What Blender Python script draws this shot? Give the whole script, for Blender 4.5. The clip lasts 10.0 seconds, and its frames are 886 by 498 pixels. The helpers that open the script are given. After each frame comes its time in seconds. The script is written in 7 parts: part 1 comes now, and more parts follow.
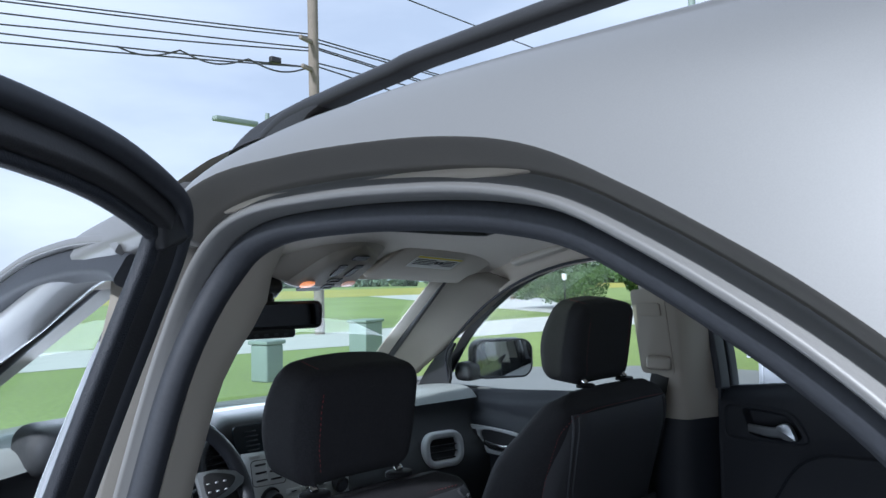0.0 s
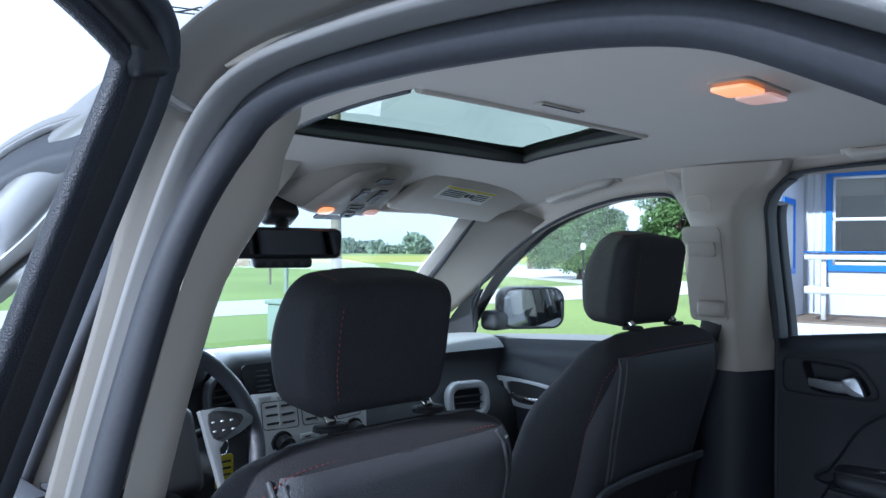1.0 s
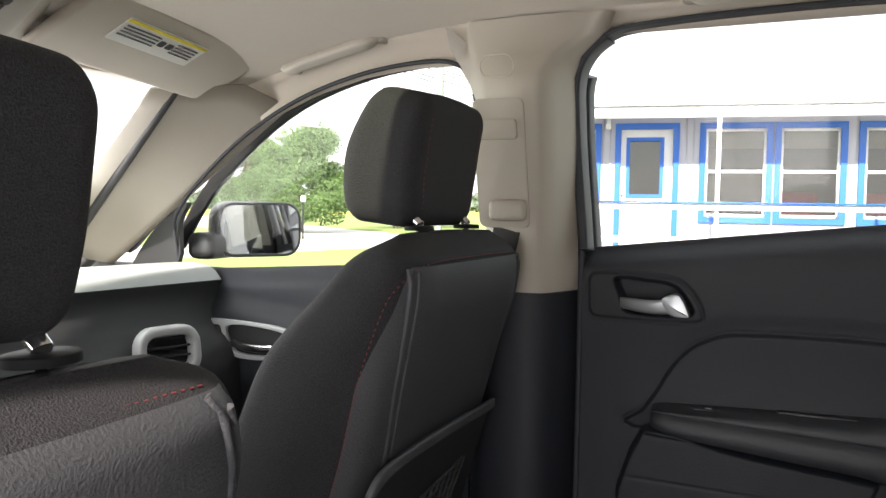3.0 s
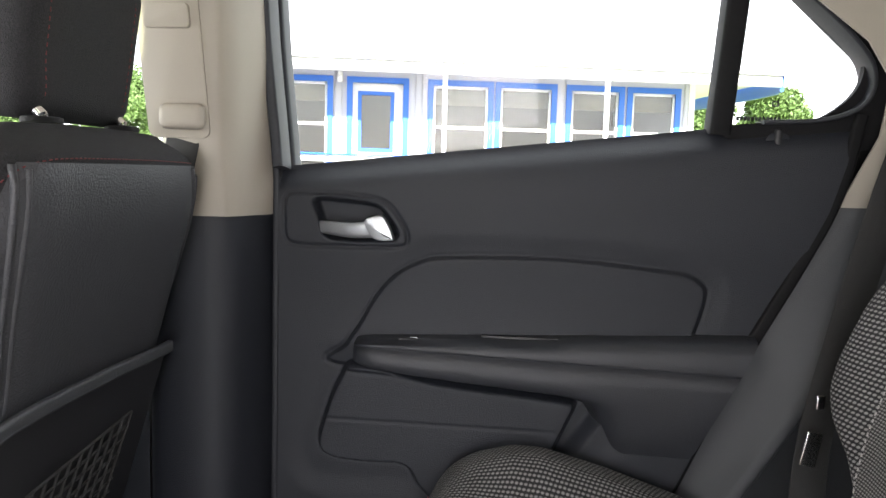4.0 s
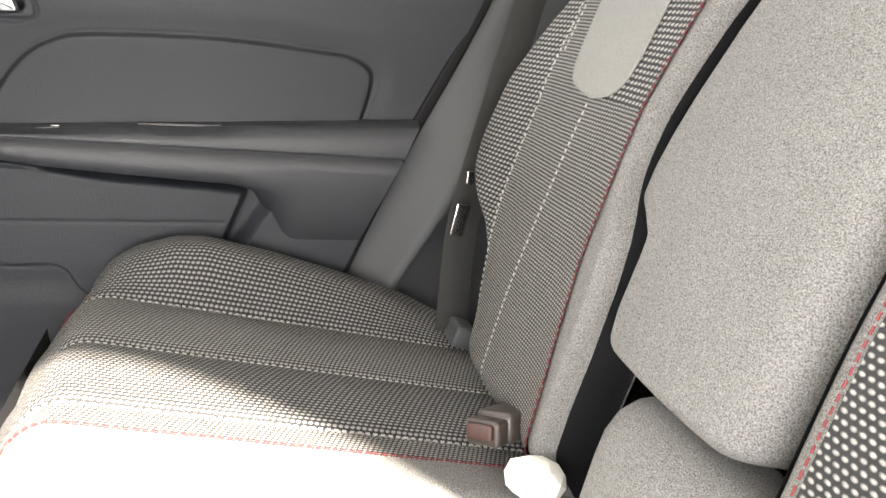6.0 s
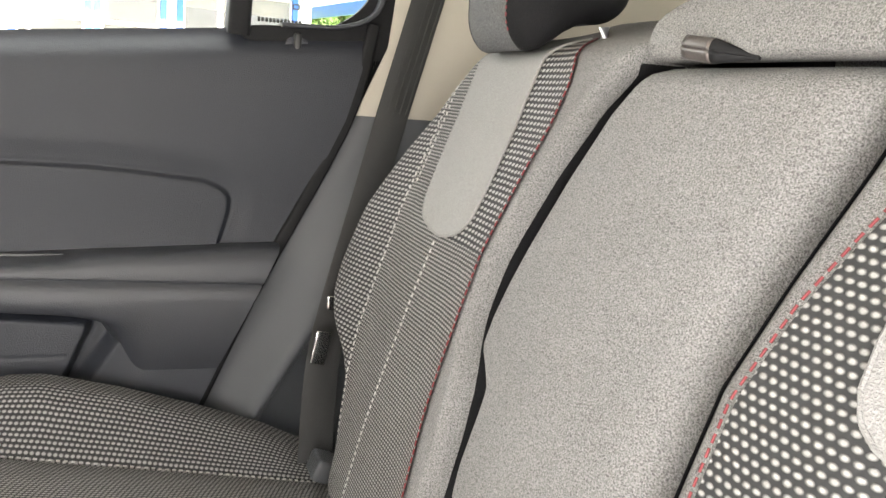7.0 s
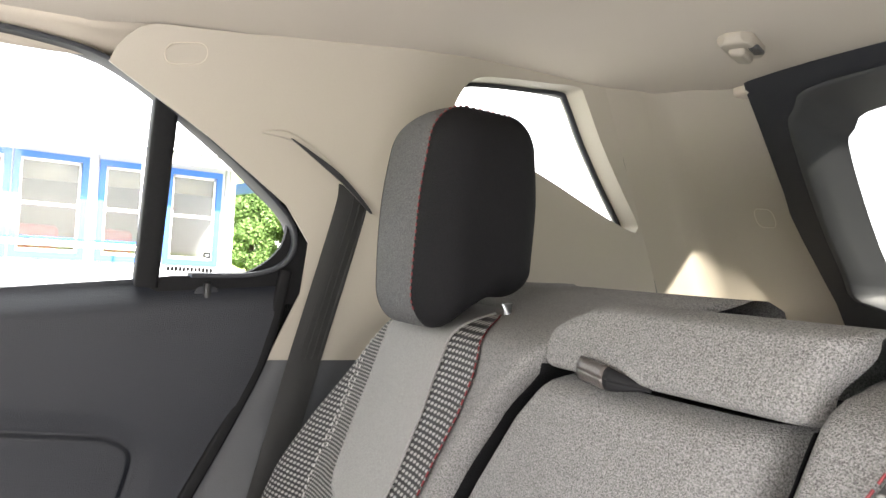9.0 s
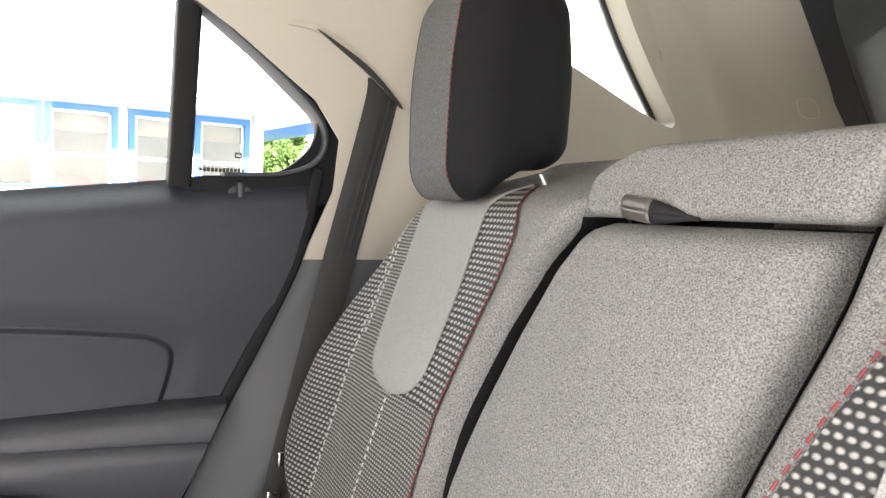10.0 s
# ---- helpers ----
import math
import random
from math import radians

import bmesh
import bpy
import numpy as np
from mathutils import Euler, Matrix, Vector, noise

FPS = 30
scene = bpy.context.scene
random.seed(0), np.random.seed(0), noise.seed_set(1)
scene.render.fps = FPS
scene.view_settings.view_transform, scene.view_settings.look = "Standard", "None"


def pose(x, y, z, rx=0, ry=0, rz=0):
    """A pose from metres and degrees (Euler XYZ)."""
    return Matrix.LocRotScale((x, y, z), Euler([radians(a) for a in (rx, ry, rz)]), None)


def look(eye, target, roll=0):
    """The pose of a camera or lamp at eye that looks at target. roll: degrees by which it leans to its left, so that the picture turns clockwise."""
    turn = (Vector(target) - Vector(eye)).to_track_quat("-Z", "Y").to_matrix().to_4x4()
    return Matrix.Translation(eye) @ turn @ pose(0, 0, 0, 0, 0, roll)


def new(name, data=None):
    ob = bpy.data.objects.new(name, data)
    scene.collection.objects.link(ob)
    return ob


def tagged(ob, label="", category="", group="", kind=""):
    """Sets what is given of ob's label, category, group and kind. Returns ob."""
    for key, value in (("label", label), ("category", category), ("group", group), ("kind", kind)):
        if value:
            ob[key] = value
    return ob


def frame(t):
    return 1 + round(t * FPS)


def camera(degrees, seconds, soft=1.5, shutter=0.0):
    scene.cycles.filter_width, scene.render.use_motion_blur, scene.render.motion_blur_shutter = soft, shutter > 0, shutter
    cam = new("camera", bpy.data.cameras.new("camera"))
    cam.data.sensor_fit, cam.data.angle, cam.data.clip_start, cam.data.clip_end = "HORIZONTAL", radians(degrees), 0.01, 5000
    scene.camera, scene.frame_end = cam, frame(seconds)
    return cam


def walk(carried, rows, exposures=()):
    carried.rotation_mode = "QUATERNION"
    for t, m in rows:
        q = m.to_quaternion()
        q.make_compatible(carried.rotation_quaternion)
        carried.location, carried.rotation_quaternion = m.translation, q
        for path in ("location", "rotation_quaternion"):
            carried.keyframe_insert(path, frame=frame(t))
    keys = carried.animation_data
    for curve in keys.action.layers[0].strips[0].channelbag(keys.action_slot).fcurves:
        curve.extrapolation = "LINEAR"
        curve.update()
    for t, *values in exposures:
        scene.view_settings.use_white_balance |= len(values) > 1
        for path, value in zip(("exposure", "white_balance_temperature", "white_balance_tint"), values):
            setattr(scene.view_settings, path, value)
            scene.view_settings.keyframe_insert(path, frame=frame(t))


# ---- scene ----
cam = camera(59.4, 10.0)
PATH = [
    (0, (-1.089, 0.043, 1.481), (0.358, 1.421, 1.562), -1.0),
    (0.5, (-1.045, 0.112, 1.434), (0.327, 1.567, 1.481), -1.2),
    (1, (-0.988, 0.182, 1.401), (0.429, 1.594, 1.402), 0.4),
    (1.5, (-0.916, 0.309, 1.396), (0.617, 1.593, 1.367), 0.7),
    (2, (-0.85, 0.395, 1.379), (0.758, 1.584, 1.332), 0.3),
    (2.2, (-0.806, 0.43, 1.363), (0.82, 1.594, 1.311), -0.1),
    (3.3, (-0.515, 0.534, 1.254), (1.381, 1.16, 1.131), 1.5),
    (3.5, (-0.477, 0.531, 1.239), (1.457, 1.022, 1.106), 1.6),
    (4, (-0.425, 0.502, 1.217), (1.558, 0.676, 1.018), 1.6),
    (4.5, (-0.413, 0.465, 1.191), (1.561, 0.378, 0.879), 3.0),
    (5, (-0.418, 0.448, 1.176), (1.513, 0.17, 0.733), 3.7),
    (5.2, (-0.421, 0.44, 1.158), (1.496, 0.123, 0.682), 3.5),
    (6.3, (-0.417, 0.387, 1.158), (1.401, -0.191, 0.557), 4.4),
    (6.5, (-0.405, 0.368, 1.173), (1.409, -0.263, 0.613), 4.6),
    (6.9, (-0.402, 0.354, 1.21), (1.412, -0.371, 0.785), 4.3),
    (7, (-0.402, 0.35, 1.217), (1.414, -0.396, 0.836), 4.6),
    (7.5, (-0.393, 0.344, 1.262), (1.419, -0.475, 1.05), 4.5),
    (8, (-0.392, 0.334, 1.302), (1.411, -0.529, 1.229), 4.4),
    (8.5, (-0.393, 0.333, 1.321), (1.396, -0.562, 1.336), 4.3),
    (9, (-0.392, 0.335, 1.328), (1.391, -0.57, 1.375), 3.4),
    (9.5, (-0.387, 0.332, 1.302), (1.407, -0.551, 1.325), 2.4),
    (10, (-0.379, 0.332, 1.257), (1.433, -0.51, 1.159), 1.8),
]
EXPOSURE = ((0.0, 0.12, 5300, 10), (0.5, 0.3, 5100, 10), (1.0, 0.75, 5000, 10), (1.5, 1.2, 5950, 18), (2.0, 1.3, 6350, 16), (2.2, 1.3, 6500, 16), (3.3, 1.85, 6800, 14), (4.0, 2.45, 6650, 14), (4.5, 3.2, 6800, 14), (5.0, 4.0, 6900, 12), (5.2, 4.0, 7000, 12), (6.5, 3.65, 7100, 12), (7.0, 3.65, 7100, 12), (7.5, 3.6, 7100, 13), (8.0, 3.5, 7000, 13), (9.0, 3.25, 6850, 14), (9.5, 3.28, 6850, 14), (10.0, 3.5, 6850, 14))
walk(cam, [(t, look(eye, target, roll)) for t, eye, target, roll in PATH], EXPOSURE)

# ---- world and sun ----
SUN_FROM = Vector((-0.80, -0.112, 0.592)).normalized()
world = bpy.data.worlds.new("sky")
scene.world = world
world.use_nodes = True
wn, wl = world.node_tree.nodes, world.node_tree.links
sky = wn.new("ShaderNodeTexSky")
sky.sky_type, sky.sun_disc = "NISHITA", False
sky.sun_elevation = math.asin(SUN_FROM.z)
sky.sun_rotation = math.atan2(SUN_FROM.x, SUN_FROM.y)
wco = wn.new("ShaderNodeTexCoord")
wmap = wn.new("ShaderNodeMapping")
wmap.inputs["Scale"].default_value = (1.0, 1.0, 3.0)
wnoise = wn.new("ShaderNodeTexNoise")
wnoise.inputs["Scale"].default_value = 2.2
wnoise.inputs["Detail"].default_value = 6.0
wramp = wn.new("ShaderNodeValToRGB")
wramp.color_ramp.elements[0].position, wramp.color_ramp.elements[0].color = 0.30, (8.2, 8.7, 9.4, 1)
wramp.color_ramp.elements[1].position, wramp.color_ramp.elements[1].color = 0.62, (12.5, 12.6, 12.8, 1)
wmix = wn.new("ShaderNodeMixRGB")
wmix.inputs["Fac"].default_value = 0.82
wl.new(wco.outputs["Generated"], wmap.inputs["Vector"])
wl.new(wmap.outputs["Vector"], wnoise.inputs["Vector"])
wl.new(wnoise.outputs["Fac"], wramp.inputs["Fac"])
wl.new(sky.outputs["Color"], wmix.inputs["Color1"])
wl.new(wramp.outputs["Color"], wmix.inputs["Color2"])
wl.new(wmix.outputs["Color"], wn["Background"].inputs["Color"])
wn["Background"].inputs["Strength"].default_value = 0.08
sun = new("sun", bpy.data.lights.new("sun", "SUN"))
sun.data.energy, sun.data.angle, sun.data.color = 5.0, radians(1.5), (1.0, 0.94, 0.85)
sun.matrix_world = look(SUN_FROM * 30, (0, 0, 0))


def sky_opening(name, eye, target, w, h, watts):
    """The sky's light through an opening of the car."""
    lamp_data = bpy.data.lights.new(name, "AREA")
    lamp_data.shape, lamp_data.size, lamp_data.size_y, lamp_data.energy, lamp_data.color = "RECTANGLE", w, h, watts, (0.97, 0.985, 1.0)
    ob = new(name, lamp_data)
    ob.matrix_world = look(eye, target)


sky_opening("sky_in_door_opening", (-0.86, 0.62, 0.86), (0.15, 0.05, 0.95), 0.45, 0.60, 2.2)
sky_opening("sky_in_windscreen", (0.0, 1.80, 1.30), (0.05, 0.15, 0.98), 1.0, 0.34, 3.4)
sky_opening("sky_in_driver_window", (-0.78, 1.40, 1.32), (0.1, 0.3, 1.05), 0.60, 0.30, 1.4)


# ---- materials ----
def material(name, color, rough=0.6, metal=0.0, vary=0.12, scale=6.0, fine=300.0, bump=0.0, coat=0.0, bump_scale=None, spec=0.5, sheen=0.0, vary_fine=0.0):
    m = bpy.data.materials.new(name)
    m.use_nodes = True
    n, l = m.node_tree.nodes, m.node_tree.links
    p = n["Principled BSDF"]
    p.inputs["Roughness"].default_value, p.inputs["Metallic"].default_value = rough, metal
    p.inputs["Coat Weight"].default_value = coat
    p.inputs["Specular IOR Level"].default_value = spec
    p.inputs["Sheen Weight"].default_value = sheen
    co = n.new("ShaderNodeTexCoord")
    big = n.new("ShaderNodeTexNoise")
    big.inputs["Scale"].default_value, big.inputs["Detail"].default_value = scale, 5.0
    small = n.new("ShaderNodeTexNoise")
    small.inputs["Scale"].default_value, small.inputs["Detail"].default_value = fine, 3.0
    for t in (big, small):
        l.new(co.outputs["Object"], t.inputs["Vector"])
    amount = n.new("ShaderNodeMath")
    amount.operation = "MULTIPLY_ADD"
    amount.inputs[1].default_value, amount.inputs[2].default_value = 2 * vary, 1.0 - vary
    l.new(big.outputs["Fac"], amount.inputs[0])
    amount2 = n.new("ShaderNodeMath")
    amount2.operation = "MULTIPLY_ADD"
    amount2.inputs[1].default_value, amount2.inputs[2].default_value = 2 * (vary_fine or vary * 0.6), 1.0 - (vary_fine or vary * 0.6)
    crisp = n.new("ShaderNodeMapRange")
    crisp.inputs["From Min"].default_value, crisp.inputs["From Max"].default_value = 0.30, 0.70
    l.new(small.outputs["Fac"], crisp.inputs["Value"])
    l.new(crisp.outputs[0], amount2.inputs[0])
    both = n.new("ShaderNodeMath")
    both.operation = "MULTIPLY"
    l.new(amount.outputs[0], both.inputs[0])
    l.new(amount2.outputs[0], both.inputs[1])
    mix = n.new("ShaderNodeVectorMath")
    mix.operation = "SCALE"
    mix.inputs[0].default_value = color
    l.new(both.outputs[0], mix.inputs["Scale"])
    l.new(mix.outputs[0], p.inputs["Base Color"])
    if bump:
        b = n.new("ShaderNodeBump")
        b.inputs["Strength"].default_value, b.inputs["Distance"].default_value = min(bump, 1.0), 0.002
        l.new(small.outputs["Fac"], b.inputs["Height"])
        l.new(b.outputs["Normal"], p.inputs["Normal"])
    return m


def mesh_fabric(name, dark, light, step_u, step_v, size=0.33, shift=0.5, long=0.0):
    """Spacer fabric: rows of pale knots on a dark ground, each row set over by shift; long draws the knots out along the diagonal."""
    m = bpy.data.materials.new(name)
    m.use_nodes = True
    n, l = m.node_tree.nodes, m.node_tree.links
    p = n["Principled BSDF"]
    p.inputs["Roughness"].default_value = 0.75
    uv = n.new("ShaderNodeUVMap")
    sep = n.new("ShaderNodeSeparateXYZ")
    l.new(uv.outputs["UV"], sep.inputs[0])

    def calc(op, a, b=None, c=None):
        k = n.new("ShaderNodeMath")
        k.operation = op
        for i, v in enumerate((a, b, c)):
            if v is None:
                continue
            if isinstance(v, (int, float)):
                k.inputs[i].default_value = v
            else:
                l.new(v, k.inputs[i])
        return k.outputs[0]

    wob = n.new("ShaderNodeTexNoise")
    wob.inputs["Scale"].default_value = 60.0
    l.new(uv.outputs["UV"], wob.inputs["Vector"])
    v = calc("DIVIDE", sep.outputs["Y"], step_v)
    v = calc("ADD", v, calc("MULTIPLY", wob.outputs["Fac"], 0.25))
    row = calc("FLOOR", v)
    u = calc("DIVIDE", sep.outputs["X"], step_u)
    u = calc("ADD", u, calc("MULTIPLY", row, shift))
    fu = calc("SUBTRACT", calc("FRACT", u), 0.5)
    fv = calc("SUBTRACT", calc("FRACT", v), 0.5)
    if long:
        fu = calc("ADD", fu, calc("MULTIPLY", fv, long))
    d = calc("SQRT", calc("ADD", calc("MULTIPLY", fu, fu), calc("MULTIPLY", calc("MULTIPLY", fv, fv), 1.6)))
    mask = n.new("ShaderNodeMapRange")
    mask.inputs["From Min"].default_value, mask.inputs["From Max"].default_value = size + 0.12, size - 0.12
    l.new(d, mask.inputs["Value"])
    grain = n.new("ShaderNodeTexNoise")
    grain.inputs["Scale"].default_value = 900.0
    l.new(uv.outputs["UV"], grain.inputs["Vector"])
    cmix = n.new("ShaderNodeMixRGB")
    cmix.inputs["Color1"].default_value, cmix.inputs["Color2"].default_value = (*dark, 1), (*light, 1)
    l.new(calc("MULTIPLY", mask.outputs[0], calc("ADD", calc("MULTIPLY", grain.outputs["Fac"], 0.7), 0.6)), cmix.inputs["Fac"])
    l.new(cmix.outputs[0], p.inputs["Base Color"])
    b = n.new("ShaderNodeBump")
    b.inputs["Strength"].default_value, b.inputs["Distance"].default_value = 0.8, 0.0015
    l.new(mask.outputs[0], b.inputs["Height"])
    l.new(b.outputs["Normal"], p.inputs["Normal"])
    return m


def glass_material(name, color=(0.92, 0.97, 0.95), rough=0.0, gloss_least=0.022, edge=0.75):
    m = bpy.data.materials.new(name)
    m.use_nodes = True
    n, l = m.node_tree.nodes, m.node_tree.links
    n.remove(n["Principled BSDF"])
    clear = n.new("ShaderNodeBsdfTransparent")
    clear.inputs["Color"].default_value = (*color, 1)
    gloss = n.new("ShaderNodeBsdfGlossy")
    gloss.inputs["Roughness"].default_value = rough + 0.01
    face = n.new("ShaderNodeLayerWeight")
    face.inputs["Blend"].default_value = 0.5
    power = n.new("ShaderNodeMath")
    power.operation = "POWER"
    power.inputs[1].default_value = 4.0
    l.new(face.outputs["Facing"], power.inputs[0])
    fres = n.new("ShaderNodeMath")
    fres.operation = "MULTIPLY_ADD"
    fres.inputs[1].default_value, fres.inputs[2].default_value = edge, gloss_least
    l.new(power.outputs[0], fres.inputs[0])
    mix = n.new("ShaderNodeMixShader")
    l.new(fres.outputs[0], mix.inputs["Fac"])
    l.new(clear.outputs[0], mix.inputs[1])
    l.new(gloss.outputs[0], mix.inputs[2])
    l.new(mix.outputs[0], n["Material Output"].inputs["Surface"])
    return m


def lamp_material(name, color, strength):
    m = bpy.data.materials.new(name)
    m.use_nodes = True
    p = m.node_tree.nodes["Principled BSDF"]
    p.inputs["Base Color"].default_value = (0.8, 0.7, 0.55, 1)
    p.inputs["Roughness"].default_value = 0.25
    p.inputs["Emission Color"].default_value, p.inputs["Emission Strength"].default_value = (*color, 1), strength
    return m


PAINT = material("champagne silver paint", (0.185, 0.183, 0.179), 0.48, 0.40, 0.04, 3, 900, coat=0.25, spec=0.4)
# same silver paint, with the jamb's shade put into a darker, browner colour
PAINT_SHADED = material("silver paint darkened for jamb shade", (0.125, 0.117, 0.105), 0.75, 0.0, 0.05, 5, 500, spec=0.25)
GAP_SEAL = material("matt black gap seal", (0.007, 0.007, 0.008), 0.7, 0, 0.2, 10, 200, 0.1, spec=0.2)
RUBBER = material("black rubber seal", (0.020, 0.022, 0.028), 0.62, 0, 0.2, 10, 200, 0.1)
BLACK = material("black plastic", (0.018, 0.018, 0.02), 0.45, 0, 0.15, 10, 500, 0.15)
GLOSS_BLACK = material("gloss black applique", (0.02, 0.02, 0.022), 0.08, 0, 0.1, 10, 300, coat=0.5)
BEIGE = material("light titanium plastic trim", (0.37, 0.337, 0.285), 0.55, 0, 0.04, 4, 900, 0.12)
HEADLINER = material("headliner cloth", (0.52, 0.465, 0.39), 0.95, 0, 0.05, 5, 1200, 0.25, sheen=0.2)
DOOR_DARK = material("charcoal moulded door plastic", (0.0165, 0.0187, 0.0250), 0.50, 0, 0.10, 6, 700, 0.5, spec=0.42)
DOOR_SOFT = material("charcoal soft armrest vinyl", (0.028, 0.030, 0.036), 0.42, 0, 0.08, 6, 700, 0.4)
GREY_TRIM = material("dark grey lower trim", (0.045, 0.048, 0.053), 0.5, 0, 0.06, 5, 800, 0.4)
CLOTH_BLACK = material("black knit seat cloth", (0.0185, 0.0180, 0.0205), 0.85, 0, 0.15, 8, 700, 0.8, vary_fine=0.45, spec=0.3)
# headrest flank cloth; its black also serves as painted shade round the armrest
FLANK_AND_GAP_SHADE = material("black headrest flank cloth and gap shade", (0.008, 0.008, 0.009), 0.75, 0, 0.1, 8, 900, 0.4, spec=0.12, vary_fine=0.3)
CLOTH_HEAD = material("dark heather headrest cloth", (0.080, 0.080, 0.083), 0.8, 0, 0.08, 7, 700, 1.0, vary_fine=0.5, spec=0.35)
CLOTH_GREY = material("charcoal woven seat cloth", (0.168, 0.165, 0.162), 0.85, 0, 0.10, 7, 850, 1.0, vary_fine=0.58, spec=0.3)
VINYL_BLACK = material("black grained vinyl", (0.042, 0.043, 0.048), 0.5, 0, 0.12, 8, 420, 0.55)
INSERT = material("light grey suede insert", (0.225, 0.221, 0.217), 0.9, 0, 0.08, 8, 900, 0.7, vary_fine=0.2, spec=0.2)
MESH_COARSE = mesh_fabric("coarse spacer mesh", (0.010, 0.010, 0.011), (0.30, 0.295, 0.285), 0.0078, 0.0058, 0.36, 0.33, 0.36)
MESH_FINE = mesh_fabric("fine spacer mesh", (0.022, 0.022, 0.022), (0.27, 0.265, 0.255), 0.0052, 0.0040, 0.38, 0.33, 0.36)
MESH_SEAT = mesh_fabric("cushion spacer mesh", (0.013, 0.013, 0.014), (0.25, 0.247, 0.242), 0.0062, 0.0049, 0.36, 0.4, 0.25)
MESH_LARGE = mesh_fabric("large spacer mesh", (0.012, 0.012, 0.013), (0.27, 0.265, 0.255), 0.0066, 0.0056, 0.33, 0.5)
RED_THREAD = material("red stitching thread", (0.15, 0.018, 0.022), 0.7, 0, 0.2, 20, 600)
PALE_THREAD = material("pale grey stitching thread", (0.40, 0.39, 0.37), 0.7, 0, 0.2, 20, 600)
SATIN = material("satin silver handle metal", (0.42, 0.44, 0.46), 0.30, 0.75, 0.03, 10, 500)
CHROME = material("satin chrome", (0.75, 0.75, 0.76), 0.12, 1.0, 0.03, 10, 300)
PALE_PANEL = material("pale silver control panel", (0.50, 0.51, 0.50), 0.45, 0.1, 0.03, 10, 600)
SILVER = material("silver painted plastic", (0.52, 0.53, 0.54), 0.38, 0.2, 0.03, 10, 600)
SPOKE = material("grey metallic paint", (0.20, 0.21, 0.22), 0.42, 0.3, 0.03, 10, 600)
STRAP = material("dark satin ribbon", (0.085, 0.075, 0.072), 0.28, 0.35, 0.1, 20, 900, 0.2)
GRIP = material("pale moulded grip plastic", (0.46, 0.425, 0.365), 0.5, 0, 0.04, 6, 900, 0.1)
BELT = material("dark grey webbing", (0.022, 0.022, 0.022), 0.7, 0, 0.1, 20, 900, 0.8)
DASH = material("dark dashboard plastic", (0.035, 0.037, 0.04), 0.55, 0, 0.1, 6, 1200, 0.4)
DASH_TOP = material("grey dashboard top", (0.30, 0.32, 0.31), 0.5, 0, 0.08, 6, 1200, 0.3)
CARPET = material("charcoal carpet", (0.03, 0.03, 0.032), 1.0, 0, 0.2, 10, 700, 0.9)
DIM_MIRROR = material("dimming mirror glass", (0.22, 0.23, 0.25), 0.03, 1.0, 0.0)
SCREEN = material("dark display screen", (0.012, 0.016, 0.02), 0.12, 0, 0.05)
LABEL = material("white paper label", (0.78, 0.77, 0.73), 0.7, 0, 0.04)
INK = material("dark print", (0.05, 0.05, 0.05), 0.7)
YELLOW = material("yellow paper tag", (0.75, 0.62, 0.03), 0.6, 0, 0.05)
GLASS = glass_material("window glass")
WINDSCREEN = glass_material("green-tinted windscreen glass", (0.80, 0.92, 0.86))
TINT = glass_material("sunroof tinted glass", (0.44, 0.49, 0.37), edge=0.22)
PRIVACY = glass_material("dark privacy glass", (0.50, 0.52, 0.50))
QUARTER = glass_material("rear privacy glass", (0.80, 0.84, 0.82))
HOUSE_GLASS = glass_material("house window glass", (0.70, 0.72, 0.70), 0.0, 0.10)
MIRROR = material("mirror glass", (0.85, 0.86, 0.87), 0.02, 1.0, 0.0)
AMBER = lamp_material("amber lamp lens", (1.0, 0.27, 0.05), 0.75)
PALE_LENS = lamp_material("pale lamp lens", (1.0, 0.42, 0.30), 0.22)
ASPHALT = material("worn asphalt", (0.20, 0.20, 0.195), 0.9, 0, 0.2, 0.6, 60, 0.5)
GRASS = material("mown grass", (0.20, 0.262, 0.068), 1.0, 0, 0.35, 0.15, 12, 0.6)
HAY = material("yellow flowering field", (0.34, 0.31, 0.05), 1.0, 0, 0.3, 0.1, 8, 0.5)
CONCRETE = material("pale concrete", (0.50, 0.49, 0.46), 0.85, 0, 0.12, 1.5, 60, 0.3)
SIDING = material("pale lilac painted boards", (0.46, 0.47, 0.53), 0.6, 0, 0.05, 2, 40, 0.2)
BLUE = material("bright blue painted trim", (0.02, 0.13, 0.52), 0.45, 0, 0.08, 3, 60)
WHITE = material("white paint", (0.80, 0.80, 0.80), 0.5, 0, 0.04, 3, 60)
ROOF_WHITE = material("white metal fascia", (0.82, 0.82, 0.83), 0.4, 0, 0.04, 3, 60)
INTERIOR = material("dim room interior", (0.30, 0.27, 0.23), 0.9, 0, 0.2, 2, 20)
BLIND = material("tan roller blind", (0.20, 0.17, 0.12), 0.8, 0, 0.1, 4, 60)
PINK = material("faded red cushion", (0.50, 0.13, 0.15), 0.8, 0, 0.1, 4, 60)
DECK = material("weathered brown deck board", (0.20, 0.15, 0.11), 0.85, 0, 0.3, 3, 40, 0.5)
BARK = material("grey brown bark", (0.13, 0.10, 0.075), 0.95, 0, 0.3, 4, 40, 0.8)
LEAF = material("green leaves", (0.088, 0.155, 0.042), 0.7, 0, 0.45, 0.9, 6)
# distance haze is put into this leaf colour, paler and greyer than LEAF
LEAF_HAZED = material("hazed far woodland leaves", (0.17, 0.22, 0.16), 0.9, 0, 0.45, 0.12, 2)
